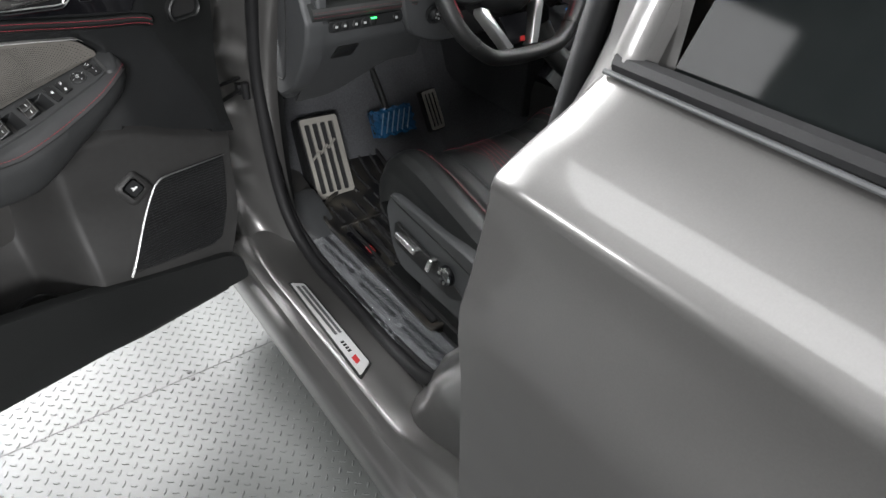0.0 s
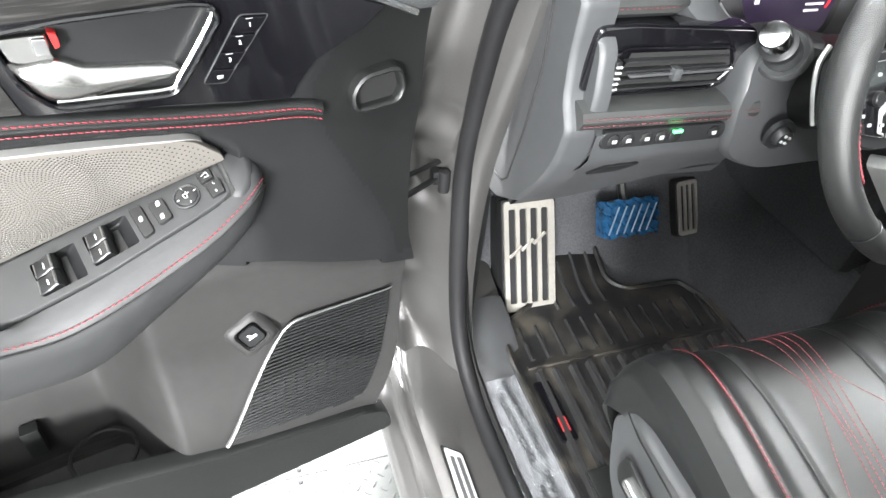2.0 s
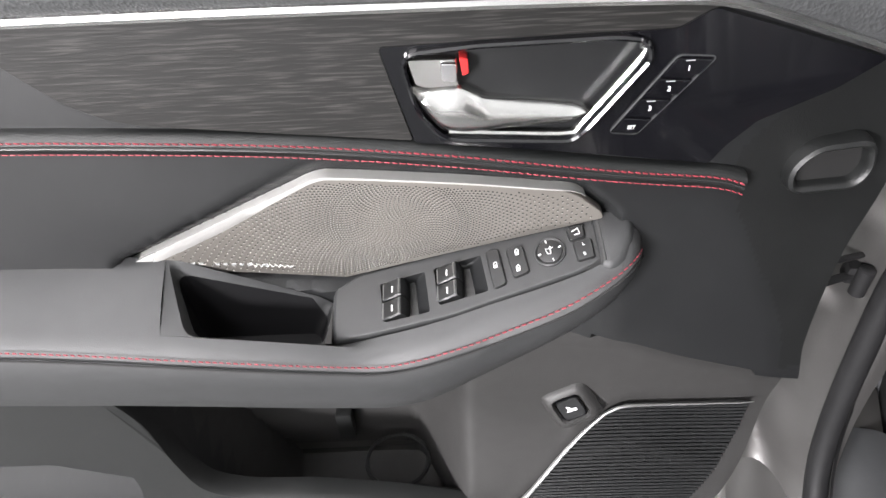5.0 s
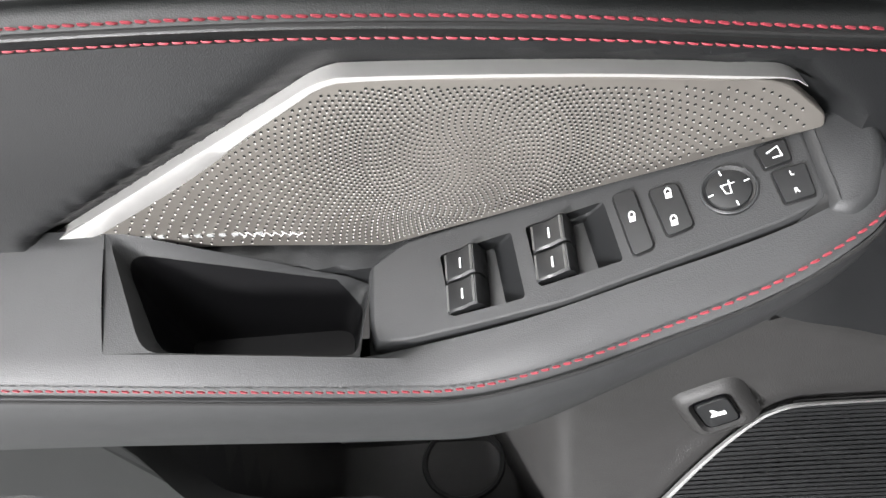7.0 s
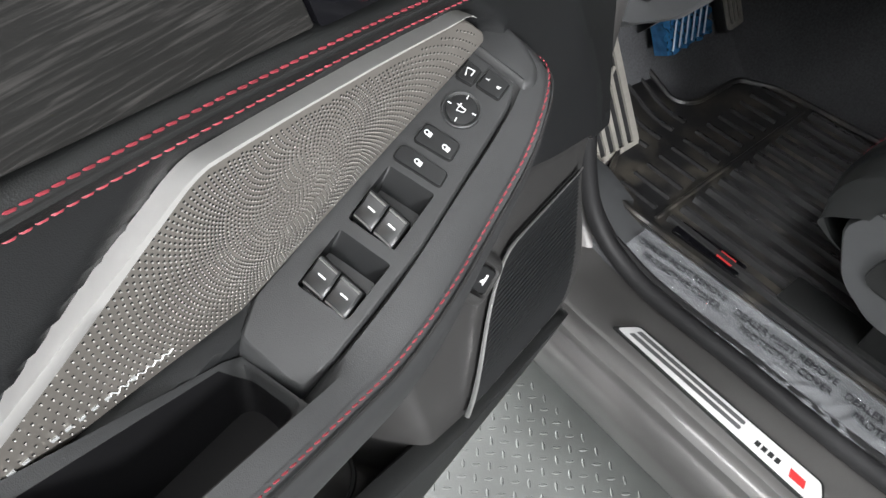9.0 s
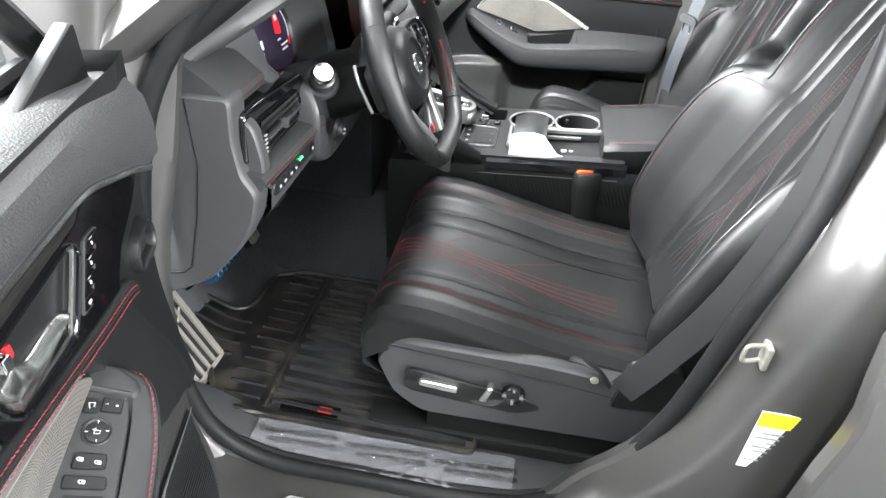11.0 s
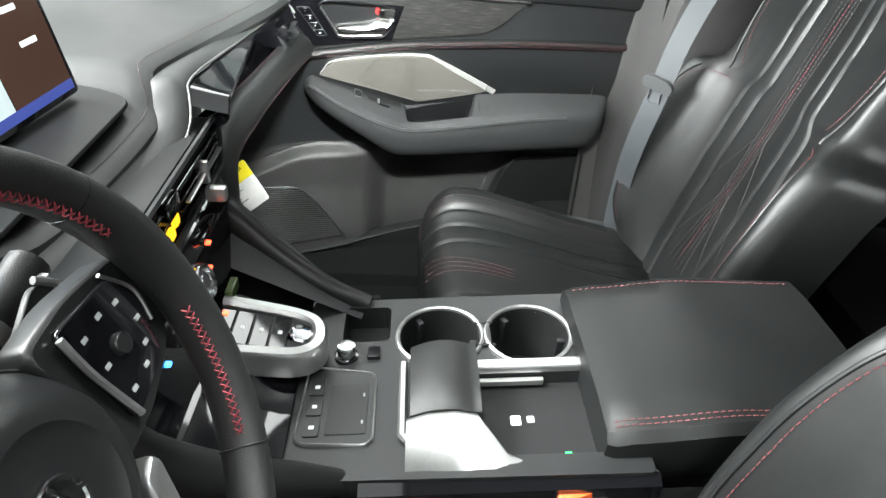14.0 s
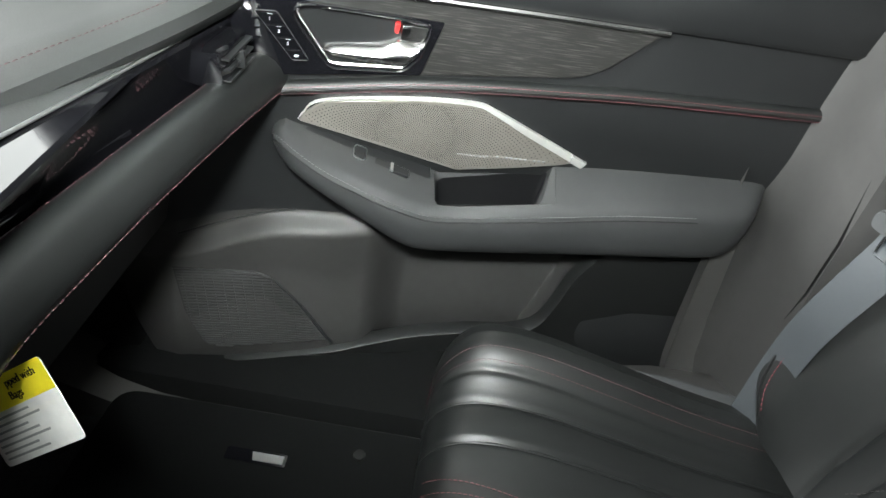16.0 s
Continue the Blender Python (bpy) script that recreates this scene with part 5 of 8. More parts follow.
def cushion_at(s, t):
    """Seat cushion surface; s across from the door side to the tunnel side, t from the front edge to the rear."""
    y, z = lerp(CY, t), lerp(CZ, t)
    a = abs(s)
    hw = 0.232 - 0.012 * step(0.3, 0.0, t)
    on = step(0.10, 0.34, t)
    z += on * (0.036 * step(0.56, 0.87, a) - 0.006 * (1 - step(0.0, 0.5, a)))
    # seams
    fan = (t - 0.2) * 0.25
    for c in (-0.46 + fan * 0.25, 0.30 + fan * 0.5, 0.55 + fan * 0.2, -0.70, 0.72):
        z -= 0.0040 * groove(s, c, 0.018) * step(0.02, 0.2, t)
        z += 0.0006 * (groove(s, c - 0.09, 0.06) + groove(s, c + 0.09, 0.06)) * on
    x = s * hw
    if a > 0.93:
        k = step(0.93, 1.10, a)
        z -= (0.022 * k + 0.085 * max(0.0, a - 1.0) / 0.25) * step(0.0, 0.3, t)
        x = math.copysign(hw * min(a, 1.0) + 0.020 * min(1.0, max(0.0, a - 0.97) / 0.08), s)
        y -= 0.012 * k * (1 - on)
    return Vector((x, y, z))


BACK_O, BACK_A = Vector((0, -0.405, 0.752)), radians(21)
BUP = Vector((0, -math.sin(BACK_A), math.cos(BACK_A)))
BFW = Vector((0, math.cos(BACK_A), math.sin(BACK_A)))


def back_at(s, t):
    """Backrest surface; t from the cushion to the shoulders."""
    a = abs(s)
    hw = lerp([(0, 0.215), (0.12, 0.242), (0.35, 0.258), (0.54, 0.254), (0.600, 0.246), (0.635, 0.214), (0.70, 0.208), (0.80, 0.208), (0.9, 0.195), (1.0, 0.158)], t)
    bf = lerp([(0, 0.35), (0.12, 0.85), (0.35, 1.0), (0.48, 0.93), (0.54, 0.84), (0.58, 0.72), (0.605, 0.56), (0.63, 0.30), (0.66, 0.21), (0.72, 0.17), (0.82, 0.12), (1.0, 0.05)], t)
    d = 0.092 * (0.55 * step(0.46, 0.80, a) + 0.45 * step(0.68, 0.93, a)) * bf - 0.010 * (1 - step(0, 0.5, a)) * step(0.1, 0.4, t)
    for c in (-0.50 + 0.10 * t, 0.50 - 0.10 * t, -0.30 + 0.05 * t, 0.30 - 0.05 * t):
        d -= 0.0036 * groove(s, c, 0.017)
        d += 0.0006 * (groove(s, c - 0.08, 0.055) + groove(s, c + 0.08, 0.055))
    # wing ends in a rolled seam under the shoulder
    d -= 0.003 * groove(t, 0.626 - 0.10 * (1 - a), 0.012) * step(0.55, 0.85, a)
    d -= 0.05 * step(0.88, 1.0, t) * step(0.88, 1.0, t)
    x = s * hw
    if a > 0.93:
        k = (a - 0.93) / 0.37
        d -= 0.03 * step(0.0, 0.4, k) + 0.13 * max(0.0, k - 0.15)
        x = math.copysign(hw * min(a, 1.02), s)
    up = 0.685 * t
    return BACK_O + Vector((x, 0, 0)) + BUP * up + BFW * d


def on_surface(f, pts, n=40, lift=0.001):
    out = []
    for p in spline([(a, b, 0) for a, b in pts], n):
        q = f(p.x, p.y)
        e = 0.01
        nn = (f(p.x + e, p.y) - q).cross(f(p.x, p.y + e) - q)
        out.append((q, nn.normalized()))
    return out


def surface_stitch(f, pts, size, gap, r, sign=-1, n=50):
    sm = on_surface(f, pts, n)
    path = [q + nn * sign * 0.0007 for q, nn in sm]
    look_up = dict((i, nn * sign) for i, (q, nn) in enumerate(sm))

    def normal(p):
        i = min(range(len(path)), key=lambda k: (path[k] - p).length_squared)
        return look_up[i]
    return stitches(path, normal, size, gap, r)


def seat(m, side, label, back_y, lean):
    """side: -1 puts the switch valance on the left; back_y and lean: where the backrest stands and how far it leans back."""
    BACK_O.y = back_y
    BUP.y, BUP.z, BFW.y, BFW.z = -math.sin(radians(lean)), math.cos(radians(lean)), math.cos(radians(lean)), math.sin(radians(lean))
    st = thing("front_seat", m, label, "car seat", "front seats")
    ss = [x * 0.013 - 1.30 for x in range(201)]
    cush = part("cushion", loft([[cushion_at(s * (1.25 / 1.30), t) for s in ss] for t in np.concatenate([np.linspace(0, 0.3, 26), np.linspace(0.315, 1.0, 40)])]), LEATHER, st, "black leather seat cushion")
    back = part("backrest", loft([[back_at(s, t) for s in ss] for t in np.linspace(0, 1, 130)]), LEATHER, st, "black leather backrest with high side wings")
    rear = loft([[BACK_O + Vector((x, 0, 0)) + BUP * (0.685 * t) + BFW * (-0.12 - 0.02 * math.cos(x * 6)) for x in np.linspace(-0.195, 0.195, 12)] for t in np.linspace(-0.05, 0.96, 10)])
    part("back_shell", rear, PLASTIC, st, "black seat back")
    # headrest on two posts
    for x in (-0.06, 0.06):
        a = BACK_O + Vector((x, 0, 0)) + BUP * 0.635 - BFW * 0.03
        part("headrest_post", tube([a, a + BUP * 0.14], 0.007, 8), CHROME, st)
    hr = []
    for k in np.linspace(-1, 1, 15):
        e = math.sqrt(max(0.0, 1 - abs(k) ** 4)) * 0.9 + 0.1
        c = BACK_O + BUP * (0.750 + 0.105 * k) + BFW * (0.015 - 0.012 * k)
        hr.append([c + Vector((0.135 * e * math.copysign(abs(math.cos(q)) ** 0.55, math.cos(q)), 0, 0)) + BFW * (0.052 * e * math.copysign(abs(math.sin(q)) ** 0.7, math.sin(q))) for q in [2 * math.pi * j / 28 for j in range(28)]])
    part("headrest", loft(hr, wrap=True, ends=True), LEATHER, st, "black leather headrest")
    # stitching of the cushion
    for s in (-0.76, -0.70, 0.76, 0.83):
        # Passenger stitching is dimmed and cut short for the shade on that cushion
        part("stitching", surface_stitch(cushion_at, [(s, 0.12), (s, 0.3), (s, 0.6), (s, 0.95)], 0.0055, 0.0016, 0.00065 if side < 0 else 0.00055), RED if side < 0 else SHADERED, cush, "red stitching")
    for i in range(4):
        o = (i - 1.5)
        line = [(o * 0.075, 0.20), (-0.02 + o * 0.062, 0.34), (-0.06 + o * 0.048, 0.52), (-0.09 + o * 0.06, 0.72), (-0.12 + o * 0.085, 0.92)]
        part("stitching", surface_stitch(cushion_at, line if side < 0 else line[:3], 0.0050, 0.0014, 0.00065), RED if side < 0 else DIMRED, cush, "red stitching")
    for pts in () if side > 0 else ([(-0.42, 0.20), (-0.30, 0.30), (-0.16, 0.42), (-0.10, 0.54)], [(-0.12, 0.40), (-0.24, 0.52), (-0.40, 0.68), (-0.44, 0.72)], [(0.04, 0.40), (0.16, 0.46), (0.30, 0.52)], [(-0.04, 0.60), (-0.20, 0.74), (-0.36, 0.90)], [(0.0, 0.60), (0.14, 0.68), (0.30, 0.78)]):
        part("stitching", surface_stitch(cushion_at, pts, 0.0050, 0.0014, 0.00055), RED, cush, "red stitching")
    for c in (-0.46, 0.30, 0.55):
        part("piping", tube([q - nn * 0.0004 for q, nn in on_surface(cushion_at, [(c - 0.01, 0.12), (c, 0.3), (c + 0.03, 0.6), (c + 0.04, 0.95)], 60)], 0.0014, 6), VINYL, cush, "grey seam piping")
    # stitching of the backrest
    for i in range(5):
        o = (i - 2)
        part("stitching", surface_stitch(back_at, [(o * 0.05, 0.98), (o * 0.045, 0.75), (o * 0.03, 0.5), (o * 0.035, 0.28), (o * 0.07, 0.1)], 0.005, 0.0018, 0.0005, -1), PALETH if i != 2 else RED, back, "fine red and grey stitching")
    for pts in ([(-0.06, 0.52), (-0.22, 0.38), (-0.40, 0.22)], [(0.06, 0.52), (0.22, 0.38), (0.40, 0.22)], [(-0.04, 0.36), (-0.16, 0.24), (-0.34, 0.10)], [(0.04, 0.36), (0.16, 0.24), (0.34, 0.10)]):
        part("stitching", surface_stitch(back_at, pts, 0.005, 0.0018, 0.0006, -1), PALETH, back, "fine grey stitching")
    for s in (-0.90, 0.90):
        part("piping", tube([q - nn * 0.0006 for q, nn in on_surface(back_at, [(s, 0.04), (s, 0.3), (s * 0.99, 0.50), (s * 0.93, 0.592)], 50)], 0.0022, 6), VINYL, back, "seam along the wing")
        part("stitching", surface_stitch(back_at, [(s * 0.96, 0.06), (s * 0.96, 0.3), (s * 0.96, 0.49), (s * 0.90, 0.575), (s * 0.66, 0.597)], 0.006, 0.002, 0.0007, -1), DIMRED, back, "red stitching")
        # upper panel's edge: dark piping with stitching inside it
        part("piping", tube([q - nn * 0.0008 for q, nn in on_surface(back_at, [(s * 0.80, 0.615), (s * 0.93, 0.66), (s * 1.0, 0.76), (s * 1.0, 0.88), (s * 0.96, 0.965)], 50)], 0.0030, 6), PLASTIC, back, "dark piping of the shoulder panel")
        part("stitching", surface_stitch(back_at, [(s * 0.78, 0.64), (s * 0.87, 0.68), (s * 0.935, 0.76), (s * 0.935, 0.88), (s * 0.90, 0.955)], 0.006, 0.002, 0.0006, -1), DIMRED, back, "red stitching")
    # side valance with its switches
    val = rounded([(0.100, 0.690), (0.070, 0.745), (0.030, 0.762), (-0.20, 0.762), (-0.34, 0.748), (-0.44, 0.735), (-0.46, 0.60), (0.0, 0.592), (0.065, 0.618)], 0.02, 4)
    vx = side * 0.252
    vto = lambda a, b, h: Vector((vx + side * h - side * 0.02 * step(0.0, 0.10, a), a, b))
    va = part("valance", slab(val, -0.03, 0.016, vto, 0.010), GREYPL, st, "grey plastic side valance")
    part("valance_line", tube([vto(a, b, 0.0165) for a, b in ((0.07, 0.735), (0.03, 0.742), (-0.15, 0.735), (-0.42, 0.70))], 0.0013, 5), PLASTIC, va)
    part("seat_frame", boxy(-0.21, 0.21, -0.42, 0.06, 0.565, 0.66, 0.01), PLASTIC, st, "black seat underframe")
    for x in (-0.2, 0.2):
        part("seat_rail", boxy(x - 0.03, x + 0.03, -0.62, 0.12, 0.462, 0.50, 0.006), PLASTIC, st, "black seat rail")
        part("rail_leg", boxy(x - 0.02, x + 0.02, -0.40, 0.0, 0.49, 0.60, 0.006), PLASTIC, st)
    if side < 0:
        # Stands slightly proud; the recess and its shade are only colour
        part("recess_shade", slab(rounded([(0.045, 0.645), (0.035, 0.700), (-0.05, 0.692), (-0.185, 0.672), (-0.215, 0.655), (-0.17, 0.632)], 0.02, 4), 0.012, 0.0175, vto, 0.002), PLASTIC, va, "near-black plate for the shade of the switch recess")
        part("slide_lever", slab(rounded([(0.012, 0.676), (0.010, 0.690), (-0.060, 0.686), (-0.060, 0.670)], 0.006, 4), 0.016, 0.030, vto, 0.004), SATINCH, va, "bright slide lever")
        part("recline_lever", slab(rounded([(-0.098, 0.665), (-0.112, 0.700), (-0.124, 0.698), (-0.112, 0.662)], 0.005, 4), 0.016, 0.032, vto, 0.004), SATINCH, va, "bright upright lever")
        rm = axes_m(vto(-0.158, 0.684, 0.0165), (0, side, 0), (0, 0, 1))
        dl = part("lumbar_dial", lathe([(0.021, 0), (0.021, 0.008), (0.019, 0.011), (0.014, 0.008), (0.006, 0.009), (0.0005, 0.009)], rm, 28), GLOSS, va, "round gloss black lumbar dial")
        for i in range(4):
            part("dial_mark", boxy(0.012, 0.019, -0.002, 0.002, 0.009, 0.0116, 0), SATIN, dl, smooth=False).data.transform(rm @ Matrix.Rotation(i * math.pi / 2, 4, "Z"))
        part("hinge_cover", slab(rounded([(-0.32, 0.69), (-0.34, 0.79), (-0.42, 0.80), (-0.46, 0.70)], 0.015, 4), 0.0, 0.020, vto, 0.006), PLASTIC, st, "black hinge cover")
    return st


seat(pose(-0.372, 0, 0), -1, "black leather driver's seat with red stitching and grey valance", -0.405, 21)
seat(pose(0.492, -0.195, -0.064, 3.5), 1, "black leather passenger seat with red stitching", -0.345, 11)


# ---- belts ----
def strap(pts, width, across, n=40):
    P = spline(pts, n)
    ac = Vector(across).normalized()
    rows = []
    for i, p in enumerate(P):
        t = (P[min(i + 1, n - 1)] - P[max(i - 1, 0)]).normalized()
        a = (ac - t * ac.dot(t)).normalized()
        nn = t.cross(a) * 0.0007
        rows.append([p - a * width / 2 + nn, p + a * width / 2 + nn, p + a * width / 2 - nn, p - a * width / 2 - nn])
    return loft(rows, wrap=True, ends=True)


pb = thing("seat_belt", pose(0.69, -0.56, 0.60), "grey webbing seat belt hanging beside the passenger seat", "seat belt", "seat belts")
W("webbing", strap([(0.722, -0.55, 0.60), (0.716, -0.545, 0.66), (0.700, -0.540, 0.85), (0.672, -0.553, 1.01), (0.668, -0.575, 1.14), (0.672, -0.63, 1.30), (0.680, -0.70, 1.50)], 0.045, (0.78, 0.62, 0)), BELTWEB, pb)
_tm = axes_m((0.668, -0.548, 1.035), (0.78, 0.62, 0.10), (0.0, 0.15, 1))
part("tongue", slab(rounded([(-0.031, -0.012), (0.031, -0.012), (0.034, 0.006), (0.02, 0.014), (-0.02, 0.014), (-0.034, 0.006)], 0.006, 3), -0.004, 0.006, lambda a, b, h: pb.matrix_world.inverted() @ (_tm @ Vector((a, b, h))), 0.002), GREYPL, pb, "grey tongue grip")
part("tongue_plate", frame_ring(rounded([(-0.014, -0.040), (0.014, -0.040), (0.015, -0.010), (-0.015, -0.010)], 0.004, 3), 0.006, -0.001, 0.0015, lambda a, b, h: pb.matrix_world.inverted() @ (_tm @ Vector((a, b, h)))), CHROME, pb, "bright steel latch plate")

bk = thing("belt_buckle", pose(-0.138, -0.270, 0.74), "black seat belt buckle with an orange release button", "belt buckle")
_bm = axes_m((0, 0, 0), (0.35, -0.94, 0), (0.12, 0.22, 1))
_bt = lambda a, b, h: _bm @ Vector((a, b, h))
rows = [[_bt(x * w, z, y * d) for x, y in ((-1, -0.8), (-0.8, -1), (0.8, -1), (1, -0.8), (1, 0.8), (0.8, 1), (-0.8, 1), (-1, 0.8))] for z, w, d in ((-0.03, 0.020, 0.012), (0.02, 0.024, 0.014), (0.09, 0.029, 0.017), (0.125, 0.029, 0.017), (0.130, 0.026, 0.014))]
part("buckle_body", loft(rows, wrap=True, ends=True), PLASTIC, bk)
part("release_button", loft([[_bt(x * w, z, -0.0035 + y * 0.008) for x, y in ((-1, -1), (1, -1), (1, 1), (-1, 1))] for z, w in ((0.122, 0.023), (0.134, 0.023), (0.136, 0.020))], wrap=True, ends=True), ORANGE, bk, "orange release button")
part("button_face", loft([[_bt(x * 0.023, z, -0.0195 + 0.003 * y) for x, y in ((-1, -0.4), (1, -0.4), (1, 1), (-1, 1))] for z in (0.108, 0.128)], wrap=True, ends=True), ORANGE, bk)
part("stalk", tube([_bt(0, -0.20, 0), _bt(0, -0.02, 0)], 0.016, 8, flat=0.5), PLASTIC, bk)

db = thing("seat_belt", pose(-0.70, -0.42, 0.62), "webbing seat belt anchored beside the driver's seat, darkened for shade", "seat belt", "seat belts")
W("webbing", strap([(-0.645, -0.335, 0.735), (-0.655, -0.38, 0.83), (-0.672, -0.435, 0.98), (-0.676, -0.475, 1.15), (-0.672, -0.505, 1.40), (-0.655, -0.53, 1.55)], 0.047, (0.35, 0.94, 0)), BELTSHADE, db)
W("anchor_plate", tube(spline([(-0.628, -0.245, 0.775), (-0.640, -0.262, 0.785), (-0.648, -0.290, 0.775), (-0.652, -0.312, 0.750)], 14), 0.008, 8, flat=0.5), PLASTIC, db, "black anchor plate")
W("anchor_bolt", lathe([(0.007, 0), (0.007, 0.003), (0.004, 0.004)], axes_m((-0.655, -0.285, 0.762), (0, -1, 0), (0, 0, 1)), 10), STEEL, db)

# ---- dashboard ----
dash = thing("dashboard", pose(CX, 0.45, 0.90), "grey and black stitched dashboard with gloss black trim", "dashboard")

EDGE = [(-0.69, 0.365, 1.232), (-0.66, 0.330, 1.258), (-0.62, 0.280, 1.288), (-0.56, 0.236, 1.318), (-0.45, 0.226, 1.330), (-0.34, 0.226, 1.316), (-0.27, 0.232, 1.288), (-0.18, 0.25, 1.225), (-0.11, 0.262, 1.155), (-0.03, 0.255, 1.112), (0.08, 0.246, 1.106), (0.20, 0.238, 1.108), (0.262, 0.238, 1.117), (0.285, 0.250, 1.140), (0.305, 0.258, 1.153), (0.36, 0.250, 1.153), (0.50, 0.222, 1.148), (0.68, 0.185, 1.142), (0.82, 0.17, 1.135)]
EY = [(x, y) for x, y, z in EDGE]
EZ = [(x, z) for x, y, z in EDGE]


def dash_top():
    rows = []
    for x in np.linspace(-0.70, 0.82, 110):
        y, z = lerp(EY, x), lerp(EZ, x)
        back = 1.165 - 0.02 * abs(x)
        rows.append([Vector((x, y + 0.018, z - 0.040)), Vector((x, y + 0.004, z - 0.030)), Vector((x, y - 0.003, z - 0.018)), Vector((x, y, z - 0.006)), Vector((x, y + 0.012, z + 0.002)), Vector((x, y + 0.04, z + 0.006)), Vector((x, y + 0.11, z * 0.75 + back * 0.25 + 0.006)), Vector((x, 0.48, z * 0.25 + back * 0.75 + 0.004)), Vector((x, 0.62, back - 0.01)), Vector((x, 0.86, 1.12))])
    return loft(rows)


W("dash_top", dash_top(), PADDED, dash, "soft grey-black dash top")
_e = [Vector((x, lerp(EY, x) + 0.017, lerp(EZ, x) + 0.0035)) for x in np.linspace(-0.69, 0.80, 130)]
W("stitching", stitches(_e, (0, -0.3, 1), 0.0050, 0.002, 0.0005), SHADERED, dash, "red stitching along the dash edge, in a shaded colour")
# bright rim under the pad edge, from the middle to the passenger side
_rim = spline([(-0.08, 0.236, 1.094), (0.08, 0.212, 1.086), (0.20, 0.204, 1.090), (0.248, 0.202, 1.105), (0.275, 0.207, 1.128), (0.292, 0.212, 1.138), (0.36, 0.213, 1.136), (0.52, 0.203, 1.1225), (0.70, 0.191, 1.109)], 80)
W("under_pad", loft([[p + Vector((0, 0.045, 0.004)), p + Vector((0, 0.02, 0.010)), p + Vector((0, 0.004, 0.004)), p] for p in _rim]), PADDED, dash, "grey lower pad")
W("bright_rim", tube(_rim, 0.0017, 6), CHEEK, dash, "fine bright rim")
# gloss black band on the passenger side
rows = []
for i, x in enumerate(np.linspace(0.268, 0.80, 34)):
    top = 1.136 - 0.075 * (x - 0.29) - 0.030 * step(0.29, 0.248, x)
    yb = 0.216 - 0.065 * (x - 0.29)
    wd = 0.054 * max(0.0, 0.610 - x) / 0.32
    rows.append([Vector((x, yb + 0.002, top + 0.001)), Vector((x, yb - wd * 0.5, top - wd * 0.10)), Vector((x, yb - wd, top - wd * 0.20)), Vector((x, yb - wd - 0.002, top - wd * 0.20 - 0.004)), Vector((x, yb - wd + 0.002, top - wd * 0.20 - 0.012)), Vector((x, yb + 0.012, top - 0.06)), Vector((x, yb + 0.010, top - 0.085)), Vector((x, yb + 0.03, 1.02))])
W("gloss_band", loft(rows), GLOSS, dash, "gloss black passenger trim")
W("band_line", tube([Vector((x, 0.216 - 0.065 * (x - 0.29) + 0.004, 1.136 - 0.075 * (x - 0.29) - 0.068)) for x in np.linspace(0.40, 0.62, 10)], 0.0022, 5), SATIN, dash, "thin bright line")
# padded lip that sweeps down to the console on both sides of the stack
for _s, _pts in ((1, [(0.86, 0.150, 1.024), (0.70, 0.168, 1.031), (0.475, 0.192, 1.032), (0.36, 0.199, 1.028), (0.293, 0.192, 1.004), (0.262, 0.176, 0.965), (0.232, 0.108, 0.915), (0.203, 0.035, 0.882), (0.188, -0.025, 0.866)]),
                 (-1, [(-0.155, 0.165, 0.985), (-0.150, 0.135, 0.955), (-0.132, 0.085, 0.915), (-0.104, 0.02, 0.875), (-0.086, -0.035, 0.845)])):
    P = spline(_pts, 70)
    rows = []
    for i, p in enumerate(P):
        k = i / 69
        t = (P[min(i + 1, 69)] - P[max(i - 1, 0)]).normalized()
        a = t.cross(Vector((0, 0.5, 1))).normalized()
        r = lerp([(0, 0.029), (0.35, 0.029), (0.5, 0.031), (0.75, 0.030), (1, 0.016)], k) if _s > 0 else lerp([(0, 0.03), (0.6, 0.022), (1, 0.012)], k)
        nn = a.cross(t).normalized()
        rows.append([p + nn * r * 1.0 * math.sin(q) + a * r * 0.75 * math.cos(q) for q in [2 * math.pi * j / 16 for j in range(16)]])
    W("padded_lip", loft(rows, wrap=True, ends=True), LEATHER, dash, "black padded knee lip")
    for o in ((-0.55, 0.50) if _s > 0 else (-0.5, -0.75)):
        W("stitching", stitches([rw[int(16 * ((o % 2) / 2))] for rw in rows], (0, -0.8, 0.4), 0.0058, 0.002, 0.0006), SHADERED if _s > 0 else DIMRED, dash, "red stitching")
W("console_flank", loft([[Vector((x, y, z)) for x, y, z in ((0.30 - 0.1 * k, 0.225 - 0.235 * k, 1.02 - 0.16 * k), (0.19 + 0.05 * (1 - k), 0.20 - 0.22 * k, 0.97 - 0.105 * k), (0.165 + 0.02 * (1 - k), 0.205 - 0.22 * k, 0.95 - 0.09 * k))] for k in np.linspace(0, 1, 12)]), GREYPL, dash, "grey console flank")
# passenger lower dash
rows = []
for x in np.linspace(0.26, 0.86, 16):
    rows.append([Vector((x, 0.185, 1.02)), Vector((x, 0.25, 0.985)), Vector((x, 0.30, 0.88)), Vector((x, 0.33, 0.76)), Vector((x, 0.55, 0.70)), Vector((x, 0.8, 0.72))])
W("glove_box", loft(rows), PLASTIC, dash, "black glove box")

# passenger end vent
pv = W("end_vent", boxy(0.715, 0.80, 0.158, 0.205, 1.048, 1.094, 0.016), GLOSS, dash, "gloss black end vent")
for i in range(3):
    W("vent_slat", boxy(0.722, 0.792, 0.153, 0.168, 1.058 + i * 0.012, 1.0605 + i * 0.012, 0.001), SATINPL, pv)
